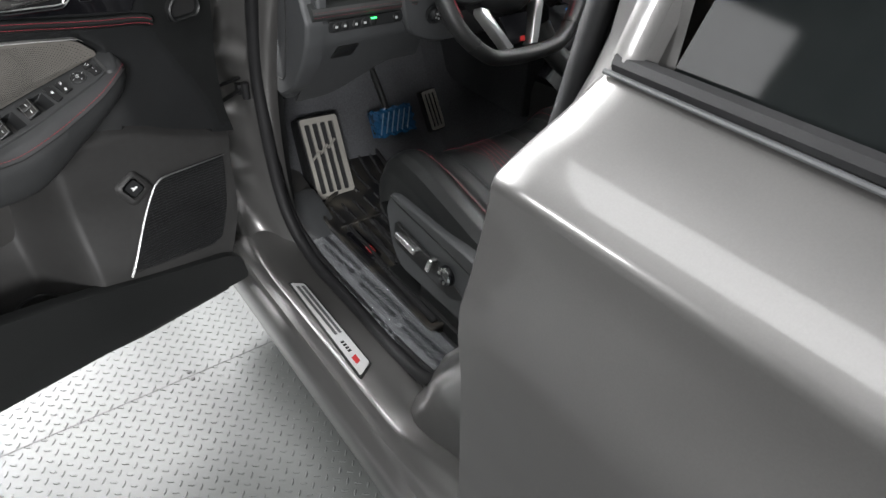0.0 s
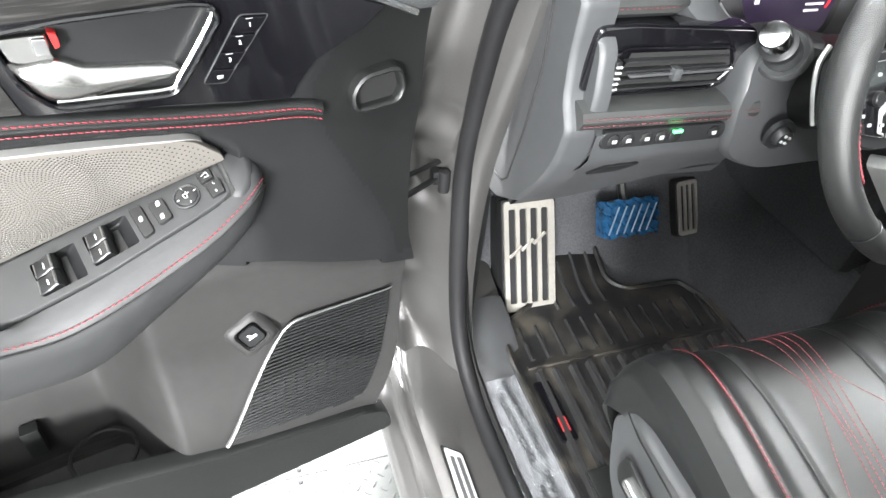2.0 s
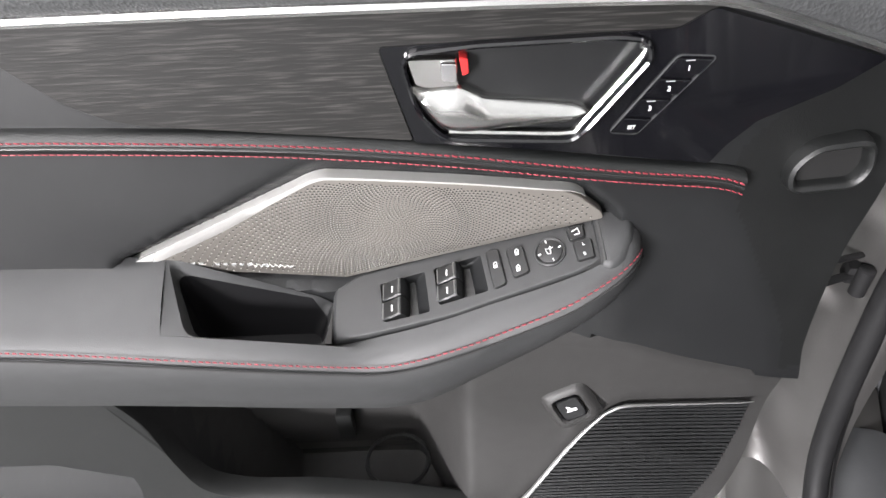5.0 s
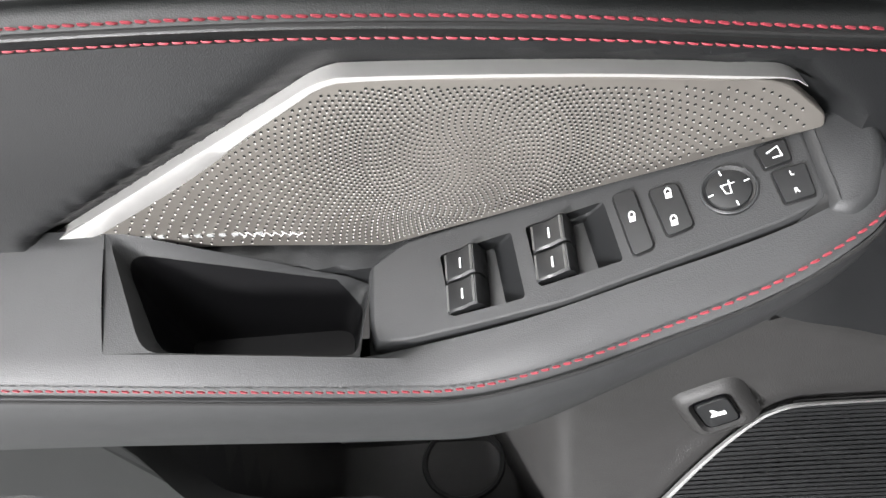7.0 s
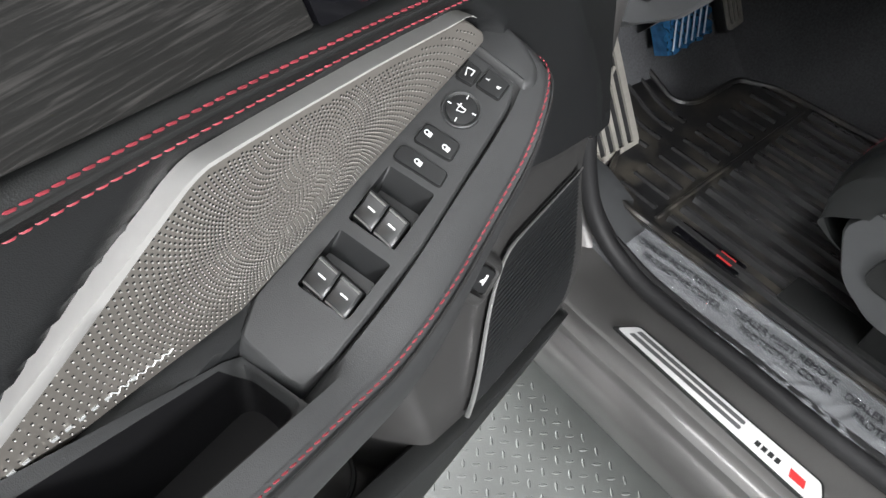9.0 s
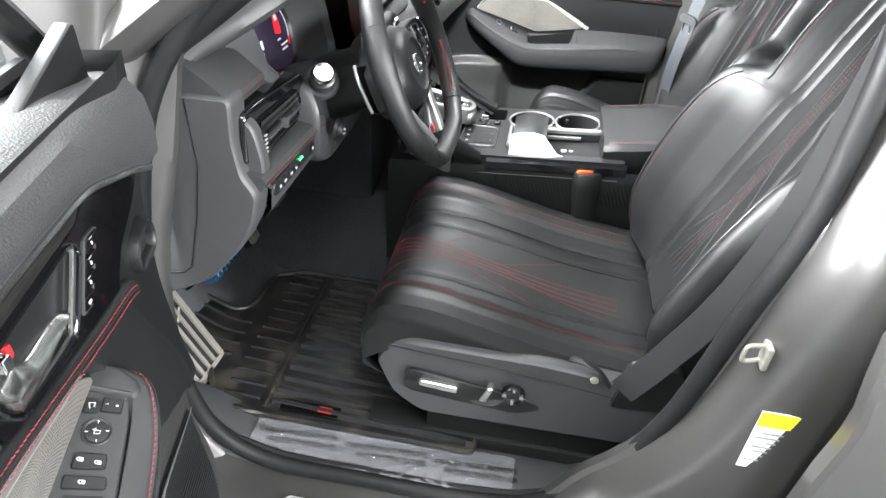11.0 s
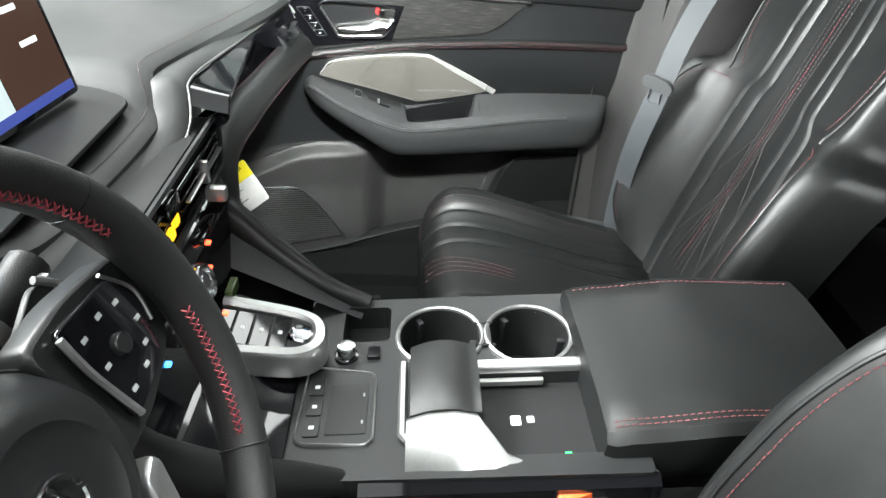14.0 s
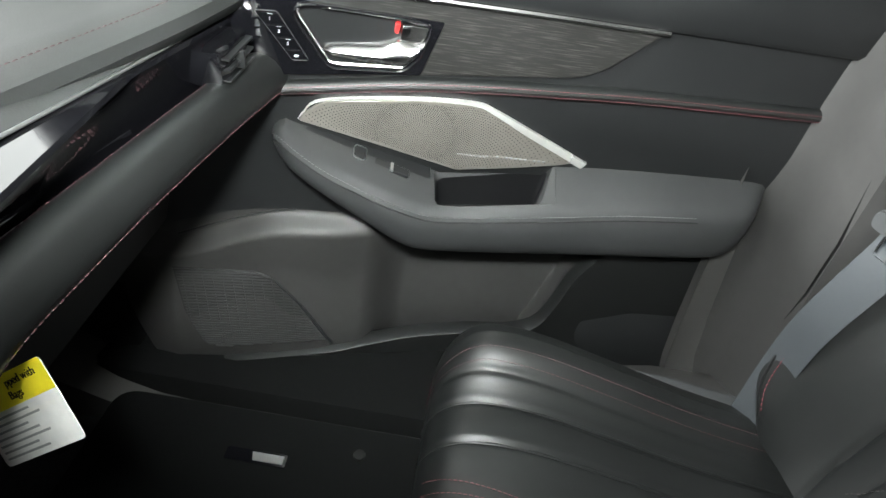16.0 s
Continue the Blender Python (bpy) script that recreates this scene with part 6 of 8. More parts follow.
W("vent_tab", boxy(0.752, 0.758, 0.149, 0.16, 1.062, 1.082, 0.002), SATINPL, pv)

# centre vents
cv = W("centre_vent", boxy(-0.075, 0.292, 0.192, 0.26, 1.028, 1.096, 0.008), SATINPL, dash, "black centre vents")
_cto = lambda a, b, h: Vector((a, 0.190 - h, b))
for x0, x1 in ((-0.07, 0.065), (0.118, 0.280)):
    # Depth of the vent is not cut; a near-black face gives its shade
    sh = bmesh.new()
    sh.faces.new([sh.verts.new(_cto(*p, 0.003)) for p in ((x0, 1.036), (x1, 1.036), (x1, 1.090), (x0, 1.090))])
    W("vent_shade_sheet", sh, HOLE, cv, "flat near-black sheet for the shade in the vent mouth")
    for i in range(4):
        W("vent_slat", boxy(x0, x1, 0.180, 0.186, 1.040 + i * 0.0135, 1.0425 + i * 0.0135, 0.001), GLOSS, cv)
    W("vent_tab", boxy((x0 + x1) / 2 - 0.004, (x0 + x1) / 2 + 0.004, 0.172, 0.19, 1.048, 1.078, 0.002), SATIN, cv, "bright vent tab")
    W("vent_blade", boxy(x0 + 0.01, x1 - 0.01, 0.174, 0.180, 1.060, 1.063, 0.001), SATIN, cv, "bright vent blade")
W("vent_bezel", tube([_cto(p[0], p[1], 0.006) for p in rounded([(-0.078, 1.026), (0.292, 1.026), (0.298, 1.070), (0.284, 1.098), (-0.078, 1.098)], 0.012, 4)], 0.004, 6, closed=True), GREYPL, cv, "grey vent bezel")
W("warning_key", boxy(0.074, 0.110, 0.178, 0.192, 1.066, 1.090, 0.003), GLOSS, cv, "gloss black warning key")
for i, (a, b) in enumerate(((0.078, 1.040), (0.096, 1.047))):
    W("airbag_lamp", boxy(a, a + 0.013, 0.182, 0.188, b, b + 0.012, 0.001), AMBER_LED, cv, "amber lit lamp")
# stack face below the vents
rows = []
for x in np.linspace(-0.12, 0.262, 24):
    rows.append([Vector((x, 0.196, 1.030)), Vector((x, 0.178, 1.022)), Vector((x, 0.172, 1.000)), Vector((x, 0.168, 0.978)), Vector((x, 0.166, 0.950)), Vector((x, 0.150, 0.915))])
W("stack_face", loft(rows), GLOSS, dash, "gloss black control stack")
for x in (0.0, 0.035, 0.125, 0.155):
    W("climate_key", boxy(x, x + 0.026, 0.166, 0.178, 1.004, 1.014, 0.002), GLOSS, dash, "gloss black climate key")
for x in (-0.075, 0.188):
    W("temperature_toggle", boxy(x - 0.008, x + 0.008, 0.150, 0.176, 1.030, 1.050, 0.006), SATIN, dash, "satin silver temperature toggle")
for x, z, mt in ((-0.05, 1.012, BLUE_LED), (-0.035, 0.968, BLUE_LED), (0.02, 0.970, RED_LED), (0.125, 0.972, RED_LED), (0.135, 1.002, RED_LED)):
    W("indicator_lamp", boxy(x - 0.003, x + 0.003, 0.162, 0.169, z - 0.0015, z + 0.0015, 0), mt, dash, "tiny lit indicator")
# Greenish glass reflection, put in as a small green slab
W("green_glint", boxy(0.118, 0.150, 0.140, 0.150, 0.925, 0.940, 0.002), mat("green_glint_paint", (0.05, 0.09, 0.02), 0.4), dash, "green slab standing in for a glass reflection")

# start knob
sk_m = axes_m((0.077, 0.165, 0.985), (1, 0, 0), (0, 0.35, 1))
W("drive_dial", lathe([(0.022, -0.004), (0.022, 0.010), (0.020, 0.014), (0.016, 0.012), (0.015, 0.008), (0.009, 0.008), (0.0085, 0.013), (0.0005, 0.013)], sk_m, 32), CHROME, dash, "chrome ringed drive dial")

# screen
sm_ = axes_m((0.068, 0.352, 1.222), (0.985, -0.10, 0.0), (0.0, 0.18, 1))
sto = lambda a, b, h: sm_ @ Vector((a, b, h))
scr = thing("centre_screen", pose(0.068, 0.352, 1.14), "wide centre screen showing a pale map", "screen")
_r = lambda x0, x1, y0, y1, r=0.004: rounded([(x0, y0), (x1, y0), (x1, y1), (x0, y1)], r, 3)
W("bezel", slab(_r(-0.172, 0.172, -0.078, 0.078, 0.008), -0.014, 0.0, sto, 0.002), GLOSS, scr, "gloss black bezel")
W("map_area", slab(_r(-0.165, 0.062, -0.060, 0.070, 0.001), 0.0, 0.0006, sto, 0.0001), SCREEN_MAP, scr, "pale lit map")
W("map_sky", slab(_r(-0.165, 0.062, 0.052, 0.0705, 0.001), 0.0006, 0.001, sto, 0.0001), glow("screen_sky", (0.35, 0.55, 0.85), 0.9), scr, "light blue map sky")
W("status_area", slab(_r(-0.165, 0.165, -0.071, -0.060, 0.001), 0.0, 0.0006, sto, 0.0001), SCREEN_BLUE, scr)
W("side_tile", slab(_r(0.064, 0.165, -0.060, 0.048, 0.001), 0.0, 0.0006, sto, 0.0001), SCREEN_DARK, scr, "dark brown side tile")
W("clock_tile", slab(_r(0.064, 0.165, 0.050, 0.070, 0.001), 0.0, 0.0006, sto, 0.0001), SCREEN_BLUE, scr)
for a, b in ((0.115, 0.030), (0.125, -0.006)):
    W("tile_text_bar", slab(_r(a - 0.014, a + 0.014, b - 0.003, b + 0.003, 0.0005), 0.0006, 0.0009, sto, 0.0001), SCREEN_INK, scr)
W("clock_digits_bar", slab(_r(0.138, 0.158, 0.056, 0.065, 0.0005), 0.0006, 0.0009, sto, 0.0001), SCREEN_INK, scr)
for i in range(5):
    W("map_road", tube([sto(-0.15 + 0.04 * i + 0.05 * k, -0.05 + 0.09 * k, 0.0008) for k in np.linspace(0, 1, 5)], 0.0007, 4), GREYINK, scr)
W("stand", boxy(-0.02, 0.16, 0.35, 0.42, 1.12, 1.165, 0.012), PLASTIC, scr, "black screen foot")
W("screen_hollow", slab(rounded([(-0.08, 0.268), (0.255, 0.268), (0.275, 0.33), (0.262, 0.40), (-0.08, 0.40)], 0.03, 5), 0.0, 0.004, lambda a, b, h: Vector((a, b, 1.128 + 0.10 * (b - 0.27) + h)), 0.003), SATINPL, dash, "black screen surround")

# instrument display in its hooded housing
cm_ = axes_m((-0.345, 0.365, 1.165), (1, 0.02, 0), (0.0, 0.25, 1))
kto2 = lambda a, b, h: cm_ @ Vector((a, b, h))
disp = rounded([(-0.088, 0.034), (-0.079, 0.0), (-0.066, -0.034), (-0.046, -0.048), (0.050, -0.063), (0.071, -0.055), (0.083, -0.024), (0.086, 0.008), (0.066, 0.050), (0.0, 0.074), (-0.072, 0.072)], 0.012, 4)
mouth = rounded([(-0.176, 0.050), (-0.172, 0.018), (-0.161, -0.008), (-0.132, -0.030), (-0.074, -0.064), (0.110, -0.096), (0.150, -0.066), (0.158, 0.010), (0.150, 0.070), (0.060, 0.118), (-0.150, 0.115)], 0.014, 4)
_hs = W("cluster_housing", band(inset(disp, -0.008), 0.006, inset(mouth, 0.010), 0.046, kto2), GREYPL, dash, "grey instrument housing")
W("screen_edge", band(disp, 0.0, inset(disp, -0.008), 0.006, kto2), SATINPL, _hs)
W("housing_mouth", band(inset(mouth, 0.010), 0.046, mouth, 0.060, kto2), GREYPL, _hs)
_lip = [kto2(a, b, 0.061) for a, b in ((-0.162, -0.006), (-0.148, -0.020), (-0.132, -0.030), (-0.105, -0.046), (-0.074, -0.064), (-0.02, -0.074), (0.05, -0.086))]
W("housing_lip", tube(spline(_lip, 40), 0.0016, 6), SATIN, dash, "fine bright lip of the housing")
rows = []
for k in np.linspace(0, 1, 16):
    a = kto2(lerp([(0, -0.176), (0.35, -0.170), (0.6, -0.160), (1, -0.105)], k), lerp([(0, 0.060), (0.35, 0.018), (0.6, -0.008), (1, -0.046)], k), 0.060)
    o = Vector((lerp([(0, -0.610), (0.35, -0.575), (0.6, -0.552), (1, -0.470)], k), lerp([(0, 0.352), (0.35, 0.318), (0.6, 0.290), (1, 0.262)], k), lerp([(0, 1.240), (0.35, 1.214), (0.6, 1.170), (1, 1.120)], k)))
    rows.append([a, a + Vector((-0.004, -0.006, -0.001)), a.lerp(o, 0.4) + Vector((0, -0.008, 0.0)), a.lerp(o, 0.8) + Vector((0, -0.004, 0)), o, o + Vector((0, 0.02, -0.02))])
W("housing_cheek", loft(rows), GREYPL, dash, "grey cheek beside the instrument housing")
ins = thing("instrument_display", pose(-0.345, 0.365, 1.10), "dark digital instrument display with red car graphic", "instrument display")
W("screen", slab(disp, -0.004, 0.001, kto2, 0.0004), SCREEN_BASE, ins, "dark purple-black screen")
W("car_graphic", slab(rounded([(0.020, 0.002), (0.046, -0.004), (0.050, 0.022), (0.044, 0.036), (0.034, 0.038), (0.026, 0.026)], 0.006, 3), 0.001, 0.0016, kto2, 0.0002), SCREEN_RED, ins, "lit red car outline")
W("car_roof_graphic", slab(_r(0.033, 0.044, 0.022, 0.035, 0.003), 0.0016, 0.0021, kto2, 0.0002), SCREEN_DIM, ins)
for a, b, w, h in ((-0.020, 0.055, 0.007, 0.004), (-0.046, 0.000, 0.006, 0.008), (-0.050, -0.016, 0.004, 0.003), (0.030, -0.010, 0.007, 0.0016), (0.048, -0.022, 0.016, 0.0016), (0.044, -0.030, 0.013, 0.0016)):
    W("display_bar", slab(_r(a - w, a + w, b - h, b + h, 0.001), 0.001, 0.0015, kto2, 0.0001), SCREEN_DIM, ins)
W("dial_arc", tube([kto2(0.036 + 0.042 * math.cos(q), 0.004 + 0.046 * math.sin(q), 0.0014) for q in np.linspace(-0.5, 1.3, 24)], 0.0009, 4), SCREEN_DIM, ins)
W("dial_red", tube([kto2(0.036 + 0.042 * math.cos(q), 0.004 + 0.046 * math.sin(q), 0.0016) for q in np.linspace(-0.75, -0.45, 8)], 0.0018, 4), SCREEN_RED, ins)

# driver's side lower dash: end cap, cover, ledge, vent, key strip
W("end_cap", slab(rounded([(0.26, 1.16), (0.50, 1.16), (0.56, 0.82), (0.44, 0.815), (0.29, 0.955), (0.245, 1.075)], 0.03, 5), 0.0, 0.02, lambda a, b, h: Vector((-0.655 - h, a, b)), 0.008), GREYPL, dash, "grey dash end cap")
for i in range(3):
    for j in range(2):
        W("cap_slot", boxy(-0.6765, -0.6745, 0.425 + j * 0.014, 0.435 + j * 0.014, 1.030 + i * 0.010, 1.036 + i * 0.010, 0), HOLE, dash, smooth=False)
rows = []
for x in np.linspace(-0.662, -0.395, 26):
    k = (x + 0.662) / 0.267
    zb = 0.818 + 0.105 * step(0.25, 0.85, k)
    yb = 0.42 - 0.10 * step(0.25, 0.85, k)
    rows.append([Vector((x, 0.262, 1.052)), Vector((x, 0.246, 1.046)), Vector((x, 0.250, 1.010)), Vector((x, 0.262, 0.992)), Vector((x, 0.30, 0.955)), Vector((x, 0.34 - 0.02 * k, 0.915)), Vector((x, yb - 0.012, zb + 0.012)), Vector((x, yb, zb)), Vector((x, yb + 0.06, zb + 0.02))])
W("knee_cover", loft(rows), GREYPL, dash, "grey lower knee cover")
rows = []
for x in np.linspace(-0.685, -0.45, 20):
    k = (x + 0.685) / 0.235
    yb = 0.252 - 0.012 * k
    rows.append([Vector((x, yb + 0.05, 1.082)), Vector((x, yb + 0.012, 1.081)), Vector((x, yb - 0.003, 1.076)), Vector((x, yb - 0.008, 1.066)), Vector((x, yb - 0.002, 1.054)), Vector((x, yb + 0.008, 1.048)), Vector((x, yb + 0.03, 1.044))])
W("vent_ledge", loft(rows, ends=True), PADDED, dash, "soft grey ledge under the vent")
for z, o in ((1.0705, -0.0086), (1.0610, -0.0078)):
    W("stitching", stitches([Vector((x, 0.252 - 0.012 * (x + 0.685) / 0.235 + o, z)) for x in np.linspace(-0.684, -0.452, 20)], (0, -1, 0.3), 0.0055, 0.002, 0.0006), DIMRED, dash, "red stitching")
# outer vent
vn = W("outer_vent", slab(rounded([(-0.684, 1.090), (-0.50, 1.084), (-0.462, 1.118), (-0.47, 1.158), (-0.632, 1.167), (-0.676, 1.164)], 0.010, 4), 0.0, 0.03, lambda a, b, h: Vector((a, 0.300 - 0.04 * (a + 0.67) - h, b)), 0.006), GLOSS, dash, "gloss black outer vent")
vto2 = lambda a, b, h: Vector((a, 0.269 - 0.04 * (a + 0.67) - h, b))
# Outer vent's inner shade, as a flat near-black face
sh = bmesh.new()
sh.faces.new([sh.verts.new(vto2(*p, 0.0018)) for p in ((-0.645, 1.092), (-0.515, 1.093), (-0.497, 1.118), (-0.505, 1.136), (-0.632, 1.137))])
W("vent_shade_sheet", sh, HOLE, vn, "flat near-black sheet for the shade in the vent mouth", False)
for i in range(4):
    W("vent_slat", boxy(-0.64, -0.505, 0.256, 0.266, 1.097 + i * 0.0105, 1.0995 + i * 0.0105, 0.001), SATINPL, vn)
W("vent_blade", boxy(-0.635, -0.50, 0.252, 0.260, 1.1135, 1.1165, 0.001), GREYPL, vn, "grey vent blade")
W("vent_tab", boxy(-0.580, -0.569, 0.248, 0.266, 1.107, 1.122, 0.003), GREYPL, vn)
W("vent_wheel", boxy(-0.657, -0.648, 0.252, 0.268, 1.096, 1.134, 0.003), PLASTIC, vn, "ribbed vent wheel")
for i in range(5):
    W("wheel_mark", boxy(-0.656, -0.649, 0.250, 0.2525, 1.101 + i * 0.0065, 1.103 + i * 0.0065, 0), GREYINK, vn, smooth=False)
W("vent_rim", tube([vto2(p[0], p[1], 0.002) for p in rounded([(-0.668, 1.088), (-0.515, 1.089), (-0.49, 1.116), (-0.50, 1.140), (-0.640, 1.142), (-0.655, 1.13)], 0.008, 3)], 0.0018, 5, closed=True), GLOSS, vn, "gloss black vent rim")
rows = []
for x in [*np.linspace(-0.690, -0.575, 12), -0.566, -0.560, -0.556]:
    e = 0.012 * step(-0.575, -0.555, x)
    rows.append([Vector((x, y + e * 0.8, z - e * q)) for y, z, q in ((0.312, 1.164, -0.6), (0.290, 1.167, -0.5), (0.281, 1.174, -0.2), (0.2795, 1.183, 0.2), (0.286, 1.193, 0.6), (0.315, 1.216, 1.0), (0.350, 1.238, 1.0), (0.400, 1.250, 1.0))])
W("vent_pad", loft(rows, ends=True), PADDED, dash, "soft grey pad above the outer vent")
for y, z in ((0.2790, 1.1800), (0.2820, 1.1900)):
    W("stitching", stitches([Vector((x, y, z)) for x in np.linspace(-0.688, -0.572, 16)], (0, -1, 0.4), 0.0052, 0.002, 0.00055), DIMRED, dash, "red stitching")
# key strip
kst = W("key_strip", slab(_r(-0.655, -0.482, 1.027, 1.050, 0.010), -0.004, 0.004, lambda a, b, h: Vector((a, 0.249 - 0.02 * (a + 0.65) - h, b)), 0.002), SATINPL, dash, "black strip of round keys")
for i, x in enumerate((-0.638, -0.619, -0.594, -0.574, -0.555, -0.500)):
    yk = 0.2445 - 0.02 * (x + 0.65)
    k = W("strip_key", lathe([(0.0085, 0), (0.0085, 0.0012), (0.007, 0.002), (0.0005, 0.0018)], axes_m((x, yk, 1.0385), (1, 0, 0), (0, 0, 1)), 20), PLASTIC, kst)
    if i in (0, 1, 2, 3, 5):
        W("key_mark", boxy(x - 0.003, x + 0.003, yk - 0.0026, yk - 0.0018, 1.0360, 1.0410, 0.0008), GREYINK, kst)
W("key_lamp", boxy(-0.560, -0.547, 0.2395, 0.2425, 1.0435, 1.0465, 0.0005), GREEN_LED, kst, "small green lamp")
W("coin_flap", slab(_r(-0.628, -0.578, 0.955, 0.992, 0.004), 0.0, 0.004, lambda a, b, h: Vector((a, 0.262 + (0.992 - b) * 1.0 - h, b)), 0.001), PLASTIC, dash, "small black flap")
W("flap_mark", boxy(-0.618, -0.590, 0.2905, 0.2935, 0.9685, 0.9705, 0), SATIN, dash, smooth=False)

# column shroud, stalks, knee key
rows = []
for k in np.linspace(0, 1, 9):
    c = Vector((-0.335, 0.285 - 0.125 * k, 1.070 + 0.055 * k))
    rows.append([c + Vector((math.cos(q) * 0.072 * (1 - 0.15 * k), 0.0, math.sin(q) * 0.066 * (1 - 0.1 * k))) for q in [2 * math.pi * j / 20 for j in range(20)]])
W("column_shroud", loft(rows, wrap=True, ends=True), PLASTIC, dash, "black column shroud")
W("column_panel", slab(rounded([(-0.470, 0.995), (-0.40, 0.965), (-0.20, 0.965), (-0.17, 1.05), (-0.18, 1.11), (-0.30, 1.125), (-0.430, 1.150), (-0.482, 1.140), (-0.496, 1.08)], 0.03, 5), -0.05, 0.0, lambda a, b, h: Vector((a, 0.230 + 0.15 * max(0.0, 1.06 - b) + 0.5 * max(0.0, b - 1.10) - h, b)), 0.012), GREYPL, dash, "grey column panel")
km_ = axes_m((-0.414, 0.223, 1.037), (1, 0, 0), (0, -0.1, 1))
kn = W("adjuster_knob", lathe([(0.021, -0.002), (0.020, 0.004), (0.014, 0.003), (0.013, 0.010), (0.011, 0.012), (0.0005, 0.012)], km_, 26), SATINPL, dash, "round black adjuster knob")
for i in range(4):
    W("knob_mark", lathe([(0.0022, 0), (0.002, 0.002)], km_ @ Matrix.Translation((0.0055 * math.cos(i * 1.57 + 0.4), 0.0055 * math.sin(i * 1.57 + 0.4), 0.012)), 8), GREYINK, kn)
_sa, _sb = Vector((-0.441, 0.240, 1.132)), Vector((-0.503, 0.213, 1.176))
_ax = (_sb - _sa).normalized()
_sm = axes_m(_sa, _ax.cross(Vector((0, 0, 1))), _ax.cross(_ax.cross(Vector((0, 0, 1)))))
_sg = 1 if (_sm.to_3x3() @ Vector((0, 0, 1))).dot(_ax) > 0 else -1
lst = W("left_stalk", lathe([(0.030, 0.004 * _sg), (0.030, 0.012 * _sg), (0.027, 0.016 * _sg), (0.021, 0.014 * _sg), (0.0195, 0.034 * _sg), (0.0005, 0.036 * _sg)], _sm, 28), GREYPL, dash, "light stalk in its grey collar")
W("stalk_ring", lathe([(0.0205, 0.034 * _sg), (0.0205, 0.046 * _sg), (0.0165, 0.048 * _sg)], _sm, 28), SATINPL, lst)
W("stalk_tip", lathe([(0.0160, 0.046 * _sg), (0.0160, 0.072 * _sg), (0.0145, 0.076 * _sg), (0.0005, 0.077 * _sg)], _sm, 28), CHROME, lst, "bright stalk tip")
rst = W("right_stalk", tube(spline([(-0.27, 0.20, 1.130), (-0.20, 0.20, 1.150), (-0.135, 0.195, 1.166)], 12), 0.015, 12), PLASTIC, dash, "black wiper stalk with white marks")
W("stalk_band", tube([Vector((-0.20, 0.20, 1.150)), Vector((-0.188, 0.199, 1.153))], 0.0165, 12), SATIN, rst)
for x in (-0.175, -0.160, -0.148):
    W("stalk_mark", boxy(x - 0.0015, x + 0.0015, 0.176, 0.1835, 1.155 + 0.25 * (x + 0.175), 1.160 + 0.25 * (x + 0.175), 0), GREYINK, rst, smooth=False)
W("start_ring", tube([Vector((-0.150 + 0.018 * math.cos(q), 0.232, 1.075 + 0.018 * math.sin(q))) for q in np.linspace(0, 6.28, 24, endpoint=False)], 0.002, 5, closed=True), RED_LED, dash, "red lit start ring")
W("start_key", lathe([(0.016, 0), (0.016, 0.004), (0.0005, 0.005)], axes_m((-0.150, 0.236, 1.075), (1, 0, 0), (0, 0, 1)), 24), GLOSS, dash, "gloss black start key")
# firewall behind the pedals
W("toe_board", loft([[Vector((x, y, z)) for y, z in ((0.60, 0.55), (0.70, 0.66), (0.78, 0.9), (0.80, 1.13))] for x in np.linspace(-0.70, 0.86, 12)]), CARPET, dash, "dark carpeted toe board")
W("under_dash", boxy(-0.66, 0.10, 0.42, 0.80, 0.90, 1.10, 0.02), PLASTIC, dash, "black parts under the dash")
W("kick_trim", boxy(-0.70, -0.665, 0.475, 0.80, 0.46, 0.86, 0.015), PLASTIC, dash, "black kick trim in the footwell")
_end = rounded([(0.276, 1.196), (0.279, 1.13), (0.272, 1.078), (0.252, 1.052), (0.264, 1.0), (0.288, 0.955), (0.348, 0.882), (0.41, 0.846), (0.80, 0.835), (0.80, 1.17), (0.41, 1.192)], 0.014, 4)
_cap = W("end_cover", slab(_end, 0.655, 0.698, lambda a, b, h: Vector((-h, a, b)), 0.010), GREYPL, dash, "grey end cover of the dashboard")
W("cover_seam", tube([Vector((-0.6985, a, b)) for a, b in ((0.340, 1.19), (0.336, 1.09), (0.352, 1.0), (0.376, 0.905), (0.392, 0.890), (0.48, 0.876), (0.60, 0.868))], 0.0016, 5), HOLE, _cap, "dark joint round the cover")
for _i in range(3):
    for _j in range(2):
        W("cover_slot", boxy(-0.6995, -0.694, 0.382 + _j * 0.020, 0.398 + _j * 0.020, 1.070 + _i * 0.011, 1.076 + _i * 0.011, 0), HOLE, _cap, "small dark slot", False)
W("cowl_side", boxy(0.79, 0.90, 0.40, 0.82, 0.40, 1.12, 0.015), PLASTIC, dash)
W("dash_foot", boxy(-0.10, 0.20, 0.24, 0.78, 0.70, 1.02, 0.03), CARPET, dash, "black centre carrier under the dash")


# ---- steering wheel ----
WC = Vector((-0.313, 0.101, 1.144))
WUP = Vector((0, 0.400, 0.917)).normalized()
WR = Vector((1, 0, 0))
WN = WR.cross(WUP)
wm = Matrix((WR, WUP, WN)).transposed().to_4x4()
wm.translation = WC
sw = thing("steering_wheel", wm, "black leather flat-bottomed steering wheel with red stitching", "steering wheel")


def rim_at(q, grow=0.0):
    r = 0.180 + grow
    x, y = r * math.cos(q) * 1.03, r * math.sin(q)
    low = -0.158 - grow
    if y < low:
        y = low + (y - low) * 0.35
    return Vector((x, y, 0.0))


N = 96
rows = []
